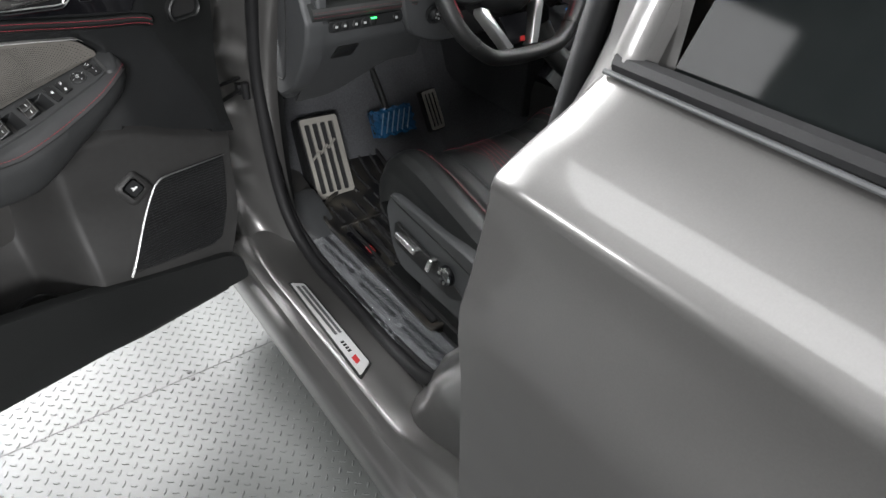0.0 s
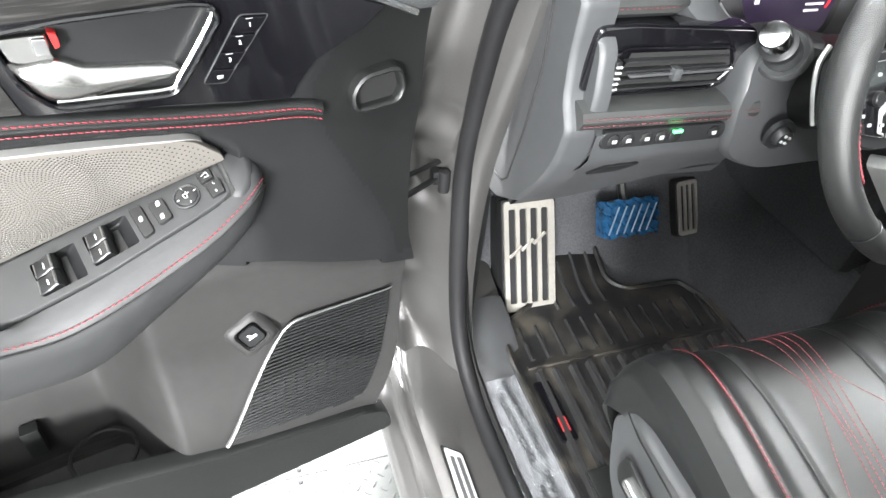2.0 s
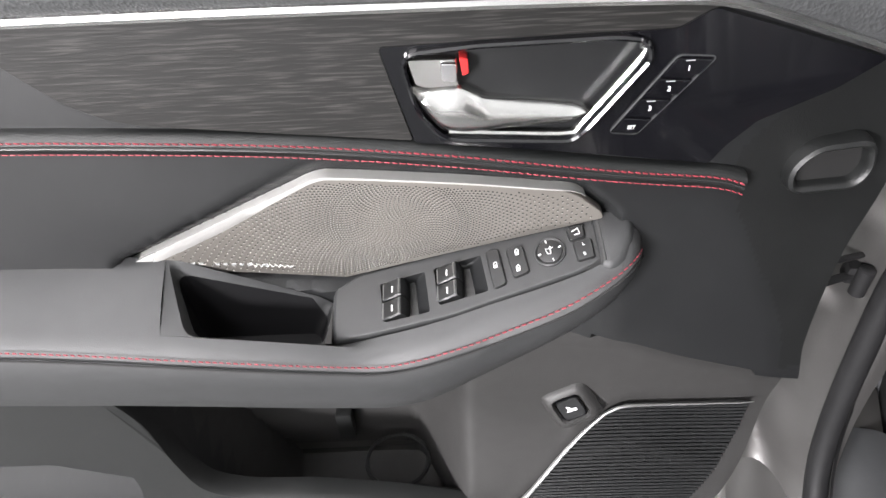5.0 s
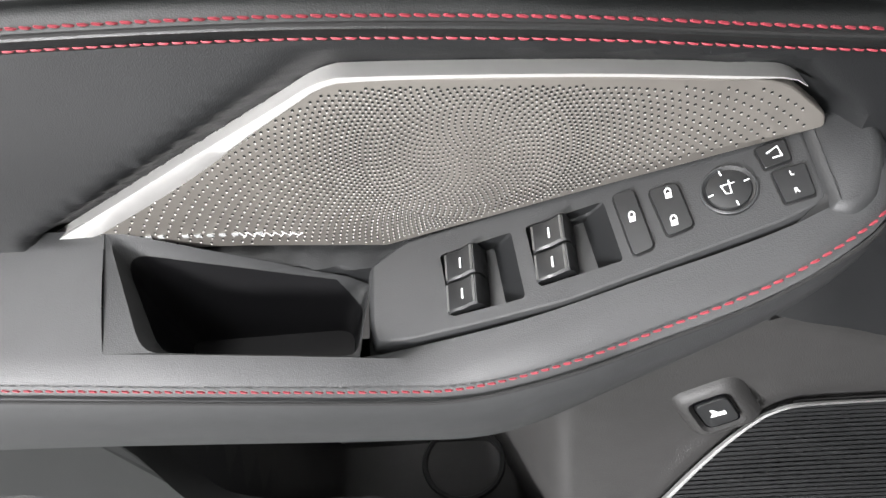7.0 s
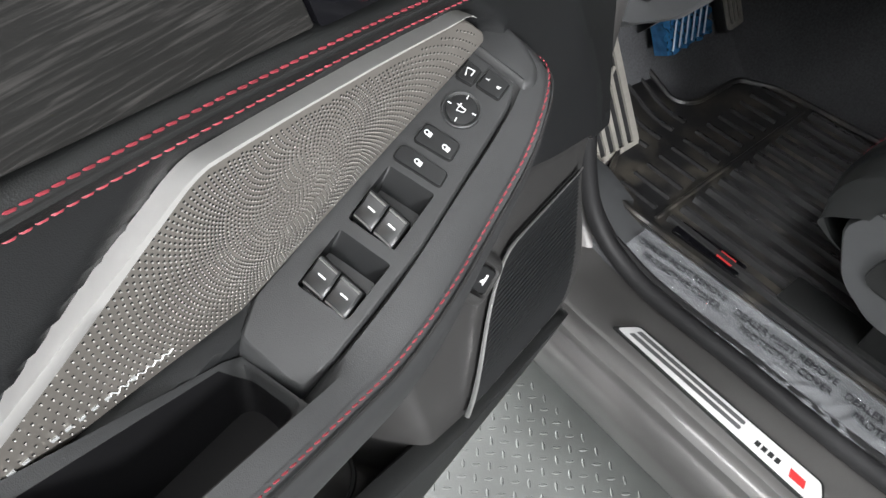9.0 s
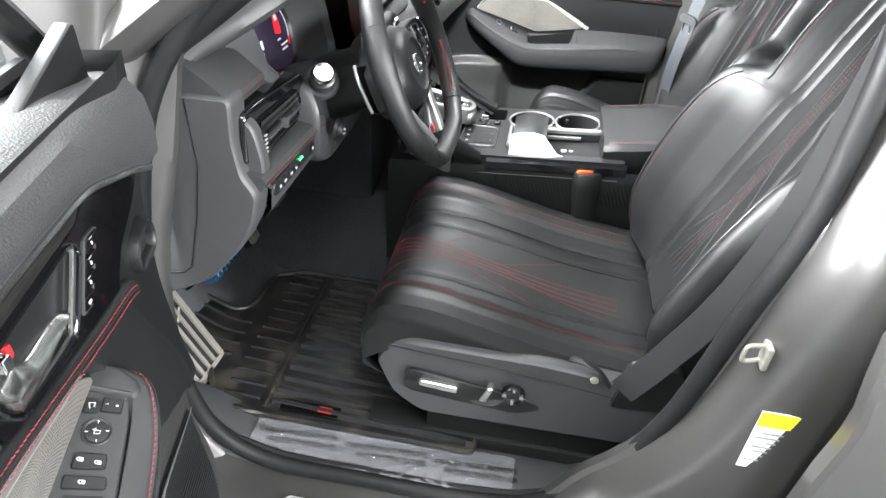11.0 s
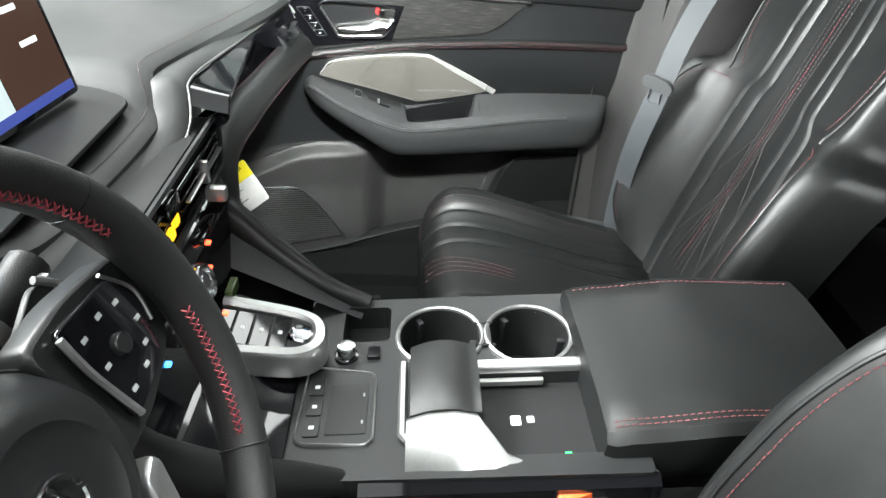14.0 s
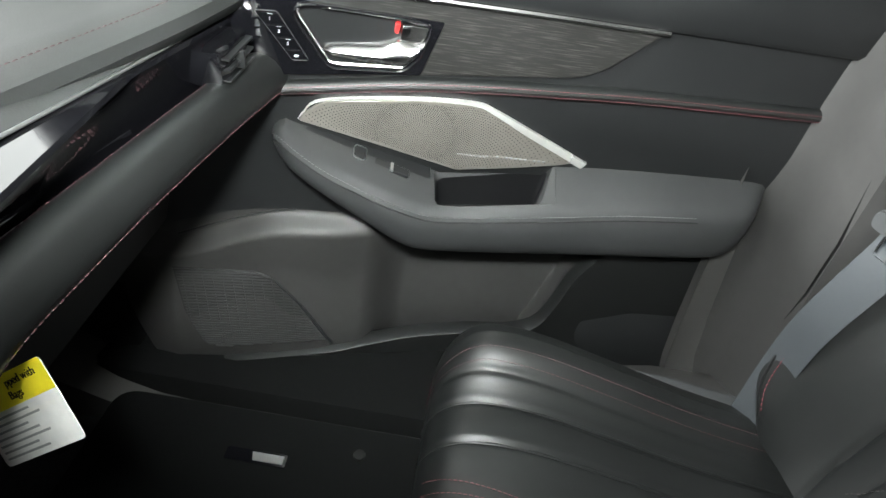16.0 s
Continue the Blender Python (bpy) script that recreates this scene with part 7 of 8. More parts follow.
for i in range(N):
    q = 2 * math.pi * i / N
    p, t = rim_at(q), (rim_at(q + 0.02) - rim_at(q - 0.02)).normalized()
    a = Vector((t.y, -t.x, 0))
    rr = 0.0165 + 0.002 * math.exp(-((math.sin(q) - 0.35) / 0.3) ** 2)
    rows.append([p + a * rr * 0.95 * math.cos(k) + Vector((0, 0, 1)) * rr * 1.15 * math.sin(k) for k in [2 * math.pi * j / 18 for j in range(18)]])
part("rim", loft(rows + [rows[0]], wrap=True), RIMSKIN, sw, "black leather rim")
# laced red stitching on the inner side of the rim
for a0, a1 in ((0.42, 1.45), (-0.72, -0.06), (1.69, 2.72), (3.20, 3.60)):
    path = [rim_at(q, -0.0150) + Vector((0, 0, 0.0085)) for q in np.linspace(a0, a1, 60)]
    part("stitching", join(stitches(path, lambda p: (-p.x, -p.y, 0.09), 0.0056, 0.0004, 0.0010, 0.55), stitches([p + Vector((0, 0, -0.0012)) for p in path], lambda p: (-p.x, -p.y, 0.09), 0.0056, 0.0004, 0.0010, -0.55)), RED, sw, "red laced stitching")
for q in (0.60, 2.54, -0.78, 3.92):
    c, tt = rim_at(q), (rim_at(q + 0.02) - rim_at(q - 0.02)).normalized()
    a = Vector((tt.y, -tt.x, 0))
    part("rim_seam", tube([c + a * 0.0165 * math.cos(k) + Vector((0, 0, 0.0196)) * math.sin(k) for k in np.linspace(0, 6.283, 22, endpoint=False)], 0.0009, 5, closed=True), PLASTIC, sw)
# airbag cover: round dome with a dished face
def ovals(rx, ry, h, cy=-0.004, n=48):
    return [Vector((rx * math.cos(2 * math.pi * k / n), cy + ry * math.sin(2 * math.pi * k / n), h)) for k in range(n)]


part("airbag_cover", loft([ovals(rx, ry, h) for rx, ry, h in ((0.098, 0.082, -0.075), (0.092, 0.080, -0.044), (0.086, 0.077, -0.030), (0.076, 0.070, -0.014), (0.066, 0.062, -0.004), (0.056, 0.054, 0.000), (0.049, 0.047, 0.001), (0.044, 0.042, -0.003), (0.036, 0.034, -0.004))], wrap=True, ends=True), VINYL, sw, "black domed airbag cover")
part("cover_seam", tube([p + Vector((0, 0, 0.0006)) for p in ovals(0.0875, 0.0778, -0.032)], 0.0012, 5, closed=True), HOLE, sw)
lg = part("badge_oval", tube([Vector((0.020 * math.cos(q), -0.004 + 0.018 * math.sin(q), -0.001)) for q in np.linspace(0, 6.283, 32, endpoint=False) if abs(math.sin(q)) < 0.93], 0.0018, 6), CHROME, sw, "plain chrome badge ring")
for sx in (-1, 1):
    part("badge_bar", tube([Vector((sx * 0.0115, -0.020, -0.001)), Vector((sx * 0.004, 0.013, -0.001))], 0.0022, 6), CHROME, lg)
part("badge_crossbar", tube([Vector((-0.008, -0.010, -0.001)), Vector((0.008, -0.010, -0.001))], 0.0012, 5), CHROME, lg)
# side spokes with key pods
for sx in (-1, 1):
    sp_ = [(sx * 0.070, 0.052), (sx * 0.120, 0.054), (sx * 0.176, 0.046), (sx * 0.178, -0.018), (sx * 0.156, -0.036), (sx * 0.110, -0.050), (sx * 0.070, -0.050)]
    part("spoke", slab(rounded(sp_, 0.012, 4), -0.044, -0.022, lambda a, b, h: Vector((a, b, h + 0.10 * max(0.0, abs(a) - 0.10))), 0.006), SATINPL, sw, "black side spoke")
    pto = lambda a, b, h: Vector((a, b, h - 0.022 + 0.10 * max(0.0, abs(a) - 0.10)))
    pod = [(sx * 0.090, 0.046), (sx * 0.150, 0.042), (sx * 0.162, 0.012), (sx * 0.146, -0.028), (sx * 0.094, -0.038)]
    pd_ = part("key_pod", slab(rounded(pod, 0.008, 3), 0.0, 0.005, pto, 0.002), GLOSS, sw, "gloss black key pod")
    part("pod_edge", tube(spline([pto(sx * 0.090, 0.042, 0.006), pto(sx * 0.0905, 0.010, 0.006), pto(sx * 0.098, -0.036, 0.006)], 20), 0.0028, 6), SATIN, pd_, "satin silver arc")
    part("pod_edge", tube(spline([pto(sx * 0.148, 0.046, 0.003), pto(sx * 0.164, 0.020, 0.003), pto(sx * 0.160, -0.006, 0.003)], 16), 0.0016, 6), SATIN, pd_)
    part("thumb_wheel", slab([(sx * 0.122 + 0.008 * math.cos(q), 0.006 + 0.008 * math.sin(q)) for q in np.linspace(0, 6.283, 14, endpoint=False)], 0.004, 0.010, pto, 0.002), SATINPL, pd_, "round black thumb wheel")
    for a, b in ((0.104, 0.028), (0.124, 0.030), (0.142, 0.026), (0.148, 0.006), (0.104, 0.004), (0.108, -0.022), (0.128, -0.020), (0.140, -0.010)):
        part("pod_mark", slab(_r(sx * a - 0.0028, sx * a + 0.0028, b - 0.0018, b + 0.0018, 0.0006), 0.005, 0.0058, pto, 0.0002), GREYINK, pd_)
    low = [(sx * 0.022, -0.148), (sx * 0.042, -0.150), (sx * 0.046, -0.142), (sx * 0.086, -0.070), (sx * 0.082, -0.058), (sx * 0.064, -0.064), (sx * 0.056, -0.082)]
    part("lower_spoke", slab(rounded(low, 0.004, 3), -0.034, -0.008, lambda a, b, h: Vector((a, b, h - 0.010 * step(-0.13, -0.07, b))), 0.005), SATIN, sw, "satin silver lower spoke")
part("spoke_insert", slab(rounded([(-0.040, -0.082), (0.040, -0.082), (0.020, -0.142), (-0.020, -0.142)], 0.004, 3), -0.036, -0.022, lambda a, b, h: Vector((a, b, h)), 0.002), GLOSS, sw, "gloss black insert")
part("red_badge", slab([(0.006, -0.138), (0.018, -0.138), (0.020, -0.128), (0.008, -0.128)], -0.022, -0.019, lambda a, b, h: Vector((a, b, h)), 0.0004), REDPL, sw, "small plain red badge")
for sx in (-1, 1):
    pdl = part("shift_paddle", slab(rounded([(sx * 0.095, 0.040), (sx * 0.146, 0.058), (sx * 0.162, 0.040), (sx * 0.158, -0.020), (sx * 0.120, -0.040)], 0.012, 4), -0.060, -0.055, lambda a, b, h: Vector((a, b, h)), 0.002), PLASTIC, sw, "black shift paddle")
    part("paddle_edge", tube(spline([(sx * 0.148, 0.058, -0.056), (sx * 0.162, 0.040, -0.054), (sx * 0.163, 0.010, -0.054), (sx * 0.156, -0.022, -0.056)], 20), 0.0032, 6), SATIN, pdl, "bright paddle edge")
part("hub", lathe([(0.07, -0.10), (0.085, -0.07), (0.07, -0.05)], Matrix.Identity(4), 28), PLASTIC, sw)

# ---- centre console ----
con = thing("centre_console", pose(CX, -0.15, 0.55), "black and silver centre console with cup holders", "centre console")


def cto(a, b, h):
    return Vector((a, b, 0.870 - 0.075 * b + h))


def circle(cx, cy, r, n=36, ry=None):
    return [Vector((cx + r * math.cos(2 * math.pi * k / n), cy + (ry or r) * math.sin(2 * math.pi * k / n))) for k in range(n)]


CUPS = ((0.114, -0.121), (0.112, -0.236))
top = rounded([(-0.100, 0.052), (-0.104, -0.34), (0.195, -0.34), (0.192, 0.052)], 0.008, 3)
tray_o = _r(0.108, 0.176, -0.056, 0.006, 0.010)
qi_o = rounded([(-0.076, -0.160), (0.044, -0.160), (0.044, -0.300), (-0.076, -0.300)], 0.006, 3)
cup_o = [circle(x, y, 0.052) for x, y in CUPS]
bm = ring_plate(top, [tray_o, qi_o, *cup_o], 0.0, cto)
W("top_plate", join(bm, band(top, 0.0, inset(top, -0.004), -0.03, cto)), SATINPL, con, "satin black console top", False)
for x in (-0.108, 0.198):
    s_ = -1 if x < 0 else 1
    W("side_panel", loft([[cto(x, y, -0.022), cto(x + s_ * 0.008, y, -0.05), cto(x + s_ * 0.006, y, -0.12), cto(x + s_ * 0.012, y, -0.30)] for y in np.linspace(0.20, -0.66, 16)]), PLASTIC, con, "black console side")
# fine slanted ribs on the side panel
rb = None
for i in range(46):
    y = -0.05 - i * 0.0085
    t = tube([cto(-0.1165, y, -0.045), cto(-0.116, y - 0.022, -0.105)], 0.0012, 4)
    rb = t if rb is None else join(rb, t)
tagged(W("side_ribs", rb, PLASTIC, con, "fine slanted ribs on the console side"), kind="stuff")
W("side_line", tube([cto(-0.1165, y, -0.038) for y in np.linspace(0.0, -0.33, 10)], 0.0016, 5), GLOSS, con)
# wells
for (x, y), o in zip(CUPS, cup_o):
    cup = W("cup_holder", join(band(o, 0.0, circle(x, y, 0.047), -0.035, cto), band(circle(x, y, 0.047), -0.035, circle(x, y, 0.038), -0.075, cto)), PLASTIC, con, "black cup well")
    f = bmesh.new()
    f.faces.new([f.verts.new(cto(p.x, p.y, -0.075)) for p in circle(x, y, 0.038)])
    W("cup_floor", f, RUBBER, cup)
    W("cup_ring", loft([[cto(p.x, p.y, h) for p in circle(x, y, r, 44)] for r, h in ((0.0585, 0.0), (0.058, 0.003), (0.0555, 0.0042), (0.053, 0.003), (0.0515, -0.004))], wrap=True), SATIN, cup, "satin silver cup ring")
    for a in (0.6, 2.7, 4.7):
        W("cup_spring", boxy(-0.006, 0.006, -0.004, 0.004, -0.045, -0.008, 0.002), SATINPL, cup).data.transform(con.matrix_world.inverted() @ Matrix.Translation(cto(x, y, 0)) @ Matrix.Rotation(a, 4, "Z") @ Matrix.Translation((0.0455, 0, 0)) @ con.matrix_world)
W("ring_bridge", slab(_r(0.095, 0.131, -0.187, -0.171, 0.002), -0.01, 0.003, cto, 0.001), SATINPL, con)
for sx in (0.092, 0.134):
    W("bridge_edge", tube([cto(sx, -0.167, 0.0025), cto(sx, -0.191, 0.0025)], 0.0018, 6), SATINPL, con)
tr = W("coin_tray", band(tray_o, 0.0, inset(tray_o, 0.006), -0.035, cto), PLASTIC, con, "small open tray")
f = bmesh.new()
f.faces.new([f.verts.new(cto(p.x, p.y, -0.035)) for p in inset(tray_o, 0.006)])
W("tray_floor", f, RUBBER, tr)
qi = W("charging_tray", band(qi_o, 0.0, inset(qi_o, 0.004), -0.018, cto), SATINPL, con, "sunk charging tray")
f = bmesh.new()
f.faces.new([f.verts.new(cto(p.x, p.y, -0.018)) for p in inset(qi_o, 0.004)])
W("tray_floor", f, RUBBER, qi)
W("charge_mark", slab(_r(-0.022, -0.008, -0.212, -0.200, 0.002), -0.018, -0.0172, cto, 0.0002), WHITEINK, qi)
W("charge_mark", slab(_r(-0.019, -0.009, -0.228, -0.219, 0.002), -0.018, -0.0172, cto, 0.0002), GREYINK, qi)
W("charge_lamp", slab(_r(-0.066, -0.062, -0.262, -0.255, 0.001), -0.018, -0.0165, cto, 0.0002), GREEN_LED, qi, "small green lamp")
W("tray_bar", slab(_r(0.044, 0.060, -0.340, -0.158, 0.002), -0.006, 0.010, cto, 0.004), SATIN, con, "satin silver bar beside the tray")
W("tray_bar", slab(_r(0.034, 0.041, -0.245, -0.162, 0.002), -0.012, -0.004, cto, 0.002), SATIN, con)
# touch pad
pad_o = rounded([(-0.056, 0.036), (-0.048, 0.046), (0.058, 0.042), (0.062, 0.032), (0.050, -0.036), (0.042, -0.043), (-0.052, -0.043), (-0.060, -0.034)], 0.006, 3)
tp_ = W("touch_pad", slab(inset(pad_o, 0.004), 0.0, 0.003, cto, 0.0015), SATINPL, con, "black touch pad")
W("pad_frame", frame_ring(pad_o, 0.005, 0.0, 0.005, cto), SATIN, tp_, "satin silver pad frame")
W("pad_surface", slab(_r(-0.044, 0.030, -0.034, 0.012, 0.003), 0.003, 0.0042, cto, 0.0006), PLASTIC, tp_)
for i in range(3):
    W("pad_key", slab(_r(-0.046 + i * 0.030, -0.020 + i * 0.030, 0.018, 0.036, 0.003), 0.003, 0.0046, cto, 0.0008), SATINPL, tp_)
    W("key_mark", slab(_r(-0.036 + i * 0.030, -0.031 + i * 0.030, 0.024, 0.030, 0.001), 0.0046, 0.005, cto, 0.0001), WHITEINK, tp_)
for x in (-0.030, 0.010):
    W("pad_mark", slab(_r(x, x + 0.005, -0.030, -0.028, 0.0003), 0.0042, 0.0046, cto, 0.0001), GREYINK, tp_, smooth=False)
vk = W("volume_knob", lathe([(0.0115, 0), (0.0115, 0.016), (0.0105, 0.0185), (0.008, 0.018), (0.0005, 0.018)], pose(*cto(0.082, -0.002, 0.0)), 28), CHROME, con, "chrome volume knob")
W("knob_base", lathe([(0.0155, 0), (0.015, 0.003), (0.012, 0.004)], pose(*cto(0.082, -0.002, 0.0)), 28), GLOSS, vk)
W("track_switch", slab(_r(0.074, 0.093, -0.045, -0.028, 0.003), 0.0, 0.006, cto, 0.002), GLOSS, con, "gloss black track switch")
# palm rest with its silver cheek
grip = []
for k in np.linspace(0, 1, 14):
    y = -0.082 - 0.078 * k
    hgt = 0.034 + 0.010 * math.sin(math.pi * min(1, k * 1.1)) + 0.004 * k
    grip.append([cto(x, y, h) for x, h in ((0.064, 0.0), (0.066, hgt * 0.7), (0.060, hgt * 0.95), (0.045, hgt), (0.0, hgt), (-0.030, hgt * 0.95), (-0.042, hgt * 0.82), (-0.046, hgt * 0.55), (-0.046, 0.0))])
W("palm_rest", loft(grip, ends=True), LEATHER, con, "black padded palm rest")
W("palm_frame", tube([cto(a, b, 0.006) for a, b in ((0.060, -0.074), (0.0, -0.074), (-0.050, -0.074), (-0.058, -0.080))], 0.005, 6), SATIN, con, "silver edge before the palm rest")
ch = []
for x0, x1, z0, z1, y in ((-0.056, -0.092, 0.036, 0.0, -0.078), (-0.052, -0.098, 0.040, -0.006, -0.100), (-0.050, -0.102, 0.040, -0.008, -0.130), (-0.050, -0.104, 0.034, -0.009, -0.155), (-0.080, -0.106, 0.004, -0.010, -0.188), (-0.086, -0.108, -0.003, -0.011, -0.215), (-0.088, -0.109, -0.004, -0.012, -0.30), (-0.100, -0.110, -0.005, -0.012, -0.345)):
    ch.append([cto(x0 + 0.006, y, z0 - 0.004), cto(x0, y, z0), cto((x0 + x1) / 2, y, (z0 + z1) / 2), cto(x1, y, z1), cto(x1 - 0.002, y, z1 - 0.010)])
W("silver_cheek", loft(ch), CHEEK, con, "satin silver cheek")
W("cheek_under", loft([[cto(-0.100, y, -0.004), cto(-0.114, y, -0.010), cto(-0.116, y, -0.026), cto(-0.108, y, -0.034)] for y in np.linspace(-0.03, -0.345, 10)]), GLOSS, con, "gloss black edge below the cheek")
# shifter island, rising to the stack
rows = []
for y in np.linspace(0.052, 0.168, 10):
    z = 0.872 + 0.045 * step(0.05, 0.16, y)
    rows.append([Vector((-0.115 - 0.02 * (y - 0.05) / 0.11, y, z - 0.05)), Vector((-0.10, y, z)), Vector((0.19, y, z)), Vector((0.225, y, z - 0.02))])
W("shifter_base", loft(rows), GLOSS, con, "gloss black shifter base")


def sh_at(a, b, h):
    return Vector((a, b, 0.905 + 0.16 * (b - 0.03) + h))


U = spline([(0.030, 0.150, 0), (0.034, 0.10, 0), (0.040, 0.055, 0), (0.055, 0.034, 0), (0.075, 0.029, 0), (0.098, 0.036, 0), (0.108, 0.058, 0), (0.112, 0.10, 0), (0.114, 0.150, 0)], 60)
shf = W("shifter_frame", loft([[sh_at(p.x + n_.x * w_, p.y + n_.y * w_, h) for w_, h in ((0.009, -0.025), (0.009, 0.004), (0.006, 0.010), (-0.004, 0.011), (-0.008, 0.006), (-0.008, -0.01))] for p, n_ in [(U[i], Vector((-(U[min(i + 1, 59)] - U[max(i - 1, 0)]).y, (U[min(i + 1, 59)] - U[max(i - 1, 0)]).x, 0)).normalized() * -1) for i in range(60)]]), SATIN, con, "satin silver shifter frame")
W("shifter_bed", slab(_r(0.040, 0.104, 0.040, 0.155, 0.01), -0.02, 0.0, sh_at, 0.002), SATINPL, shf, "black key bed")
for i in range(4):
    W("shift_key", slab(_r(0.044, 0.100, 0.066 + i * 0.022, 0.085 + i * 0.022, 0.002), 0.0, 0.005, sh_at, 0.001), GLOSS, shf, "gloss black shift key")
    W("key_mark", slab(_r(0.069, 0.075, 0.073 + i * 0.022, 0.078 + i * 0.022, 0.0005), 0.005, 0.0054, sh_at, 0.0001), WHITEINK, shf)
W("drive_key", lathe([(0.0145, 0), (0.0145, 0.008), (0.013, 0.0095), (0.011, 0.006), (0.0005, 0.006)], axes_m(sh_at(0.072, 0.052, 0.0), (1, 0, 0), (0, 1, 0.16)), 30), CHROME, shf, "chrome ringed drive key")
for a in (0.048, 0.092):
    W("shift_lamp", slab(_r(a - 0.004, a + 0.004, 0.140, 0.147, 0.001), 0.005, 0.0062, sh_at, 0.0003), RED_LED, shf, "orange-red lit lamp")
# armrest lid
lid = []
for k in np.linspace(0, 1, 18):
    y = -0.300 - 0.30 * k
    z = 0.926 + 0.018 * step(0, 0.5, k) - 0.004 * (1 - step(0.0, 0.06, k))
    lid.append([Vector((x, y, zz)) for x, zz in ((-0.078, z - 0.082), (-0.086, z - 0.050), (-0.084, z - 0.012), (-0.074, z - 0.002), (-0.03, z + 0.003), (0.05, z + 0.004), (0.13, z + 0.003), (0.172, z - 0.002), (0.182, z - 0.012), (0.182, z - 0.050), (0.176, z - 0.082))])
ld = thing("armrest_lid", pose(CX, -0.45, 0.87), "black leather centre armrest lid with red stitching", "armrest")
front_row = [Vector((p.x * 0.97 + 0.0015, p.y + 0.010, p.z * 0.97 + 0.026)) for p in lid[0]]
W("lid", loft([front_row, *lid], ends=True), LEATHER, ld)
for dx in (0.0, 0.007):
    W("stitching", stitches([r[3] + Vector((0.006 + dx, 0, 0.0015)) for r in lid], (0, 0, 1), 0.006, 0.002, 0.0008), DIMRED, ld, "red stitching")
W("stitching", stitches([r[7] + Vector((-0.008, 0, 0.001)) for r in lid], (0, 0, 1), 0.006, 0.002, 0.0008), DIMRED, ld, "red stitching")
W("bin", boxy(-0.072, 0.172, -0.64, -0.335, 0.60, 0.850, 0.01), PLASTIC, ld, "black console bin")


# ---- footwell ----
def pedal(name, m, w, h, label, material, slots):
    p = thing(name, m, label, "pedal")
    o = _r(-w, w, -h, h, 0.008)
    zto = lambda a, b, hh: Vector((a, -hh, b))
    holes = [_r(a0, a1, -h * 0.86, h * 0.86, 0.004) for a0, a1 in slots]
    f1 = ring_plate(o, holes, 0.006, zto)
    f1 = join(f1, band(o, 0.0, o, 0.006, zto))
    for hl in holes:
        f1 = join(f1, band(hl, 0.006, hl, 0.0, zto))
    part("pad", f1, material, p, "bright drilled metal pad", False)
    part("rubber_back", slab(_r(-w - 0.004, w + 0.004, -h - 0.004, h + 0.004, 0.008), -0.02, 0.001, zto, 0.003), RUBBER, p, "black rubber backing")
    return p


rest = pedal("foot_rest", Matrix.Translation((-0.530, 0.545, 0.575)) @ Matrix.Rotation(radians(-32), 4, "X") @ Matrix.Rotation(radians(3), 4, "Y"), 0.055, 0.112, "bright metal foot rest with long slots on black rubber", STEEL, [(-0.045 + i * 0.0235, -0.030 + i * 0.0235) for i in range(4)])
part("support", boxy(-0.06, 0.055, 0.018, 0.10, -0.13, 0.12, 0.01), PLASTIC, rest, "black foot rest mount")
for _i in range(3):
    part("cross_bar", tube([Vector((-0.044 + _i * 0.026, -0.005, 0.000 + _i * 0.012)), Vector((-0.018 + _i * 0.026, -0.005, 0.022 + _i * 0.012))], 0.0035, 6), STEEL, rest)
gas = pedal("accelerator_pedal", Matrix.Translation((-0.148, 0.575, 0.615)) @ Matrix.Rotation(radians(-28), 4, "X") @ Matrix.Rotation(radians(-4), 4, "Y"), 0.024, 0.060, "bright metal accelerator pedal with slots", STEEL, [(-0.017, -0.009), (-0.004, 0.004), (0.009, 0.017)])
part("arm", tube([Vector((0, 0.02, 0.03)), Vector((0, 0.08, 0.16)), Vector((0, 0.12, 0.26))], 0.010, 8), PLASTIC, gas)
br = thing("brake_pedal", Matrix.Translation((-0.297, 0.575, 0.615)) @ Matrix.Rotation(radians(-26), 4, "X"), "brake pedal wrapped in wrinkled blue plastic film", "pedal")
rr = []
for a in np.linspace(-0.066, 0.066, 24):
    rr.append([Vector((a + 0.004 * math.sin(b * 300), -0.010 - 0.006 * math.cos(b * 20) - 0.0028 * math.sin((a * 1.5 + b) * 190), b + 0.003 * math.sin(a * 170))) for b in np.linspace(-0.040, 0.040, 16)] + [Vector((a, 0.015, 0.036)), Vector((a, 0.015, -0.036))])
part("film", loft(rr, wrap=True, ends=True), BLUEFILM, br, "wrinkled blue protective film")
for i in range(6):
    a = -0.045 + i * 0.018
    part("film_stripe", tube([Vector((a - 0.012, -0.0215, -0.030)), Vector((a + 0.012, -0.0215, 0.028))], 0.0020, 4), mat("pale_film_print", (0.10, 0.16, 0.22), 0.4), br, "pale print on the film")
part("arm", tube([Vector((0.0, 0.015, 0.03)), Vector((0.0, 0.06, 0.2)), Vector((0.0, 0.09, 0.32))], 0.010, 8), PLASTIC, br)


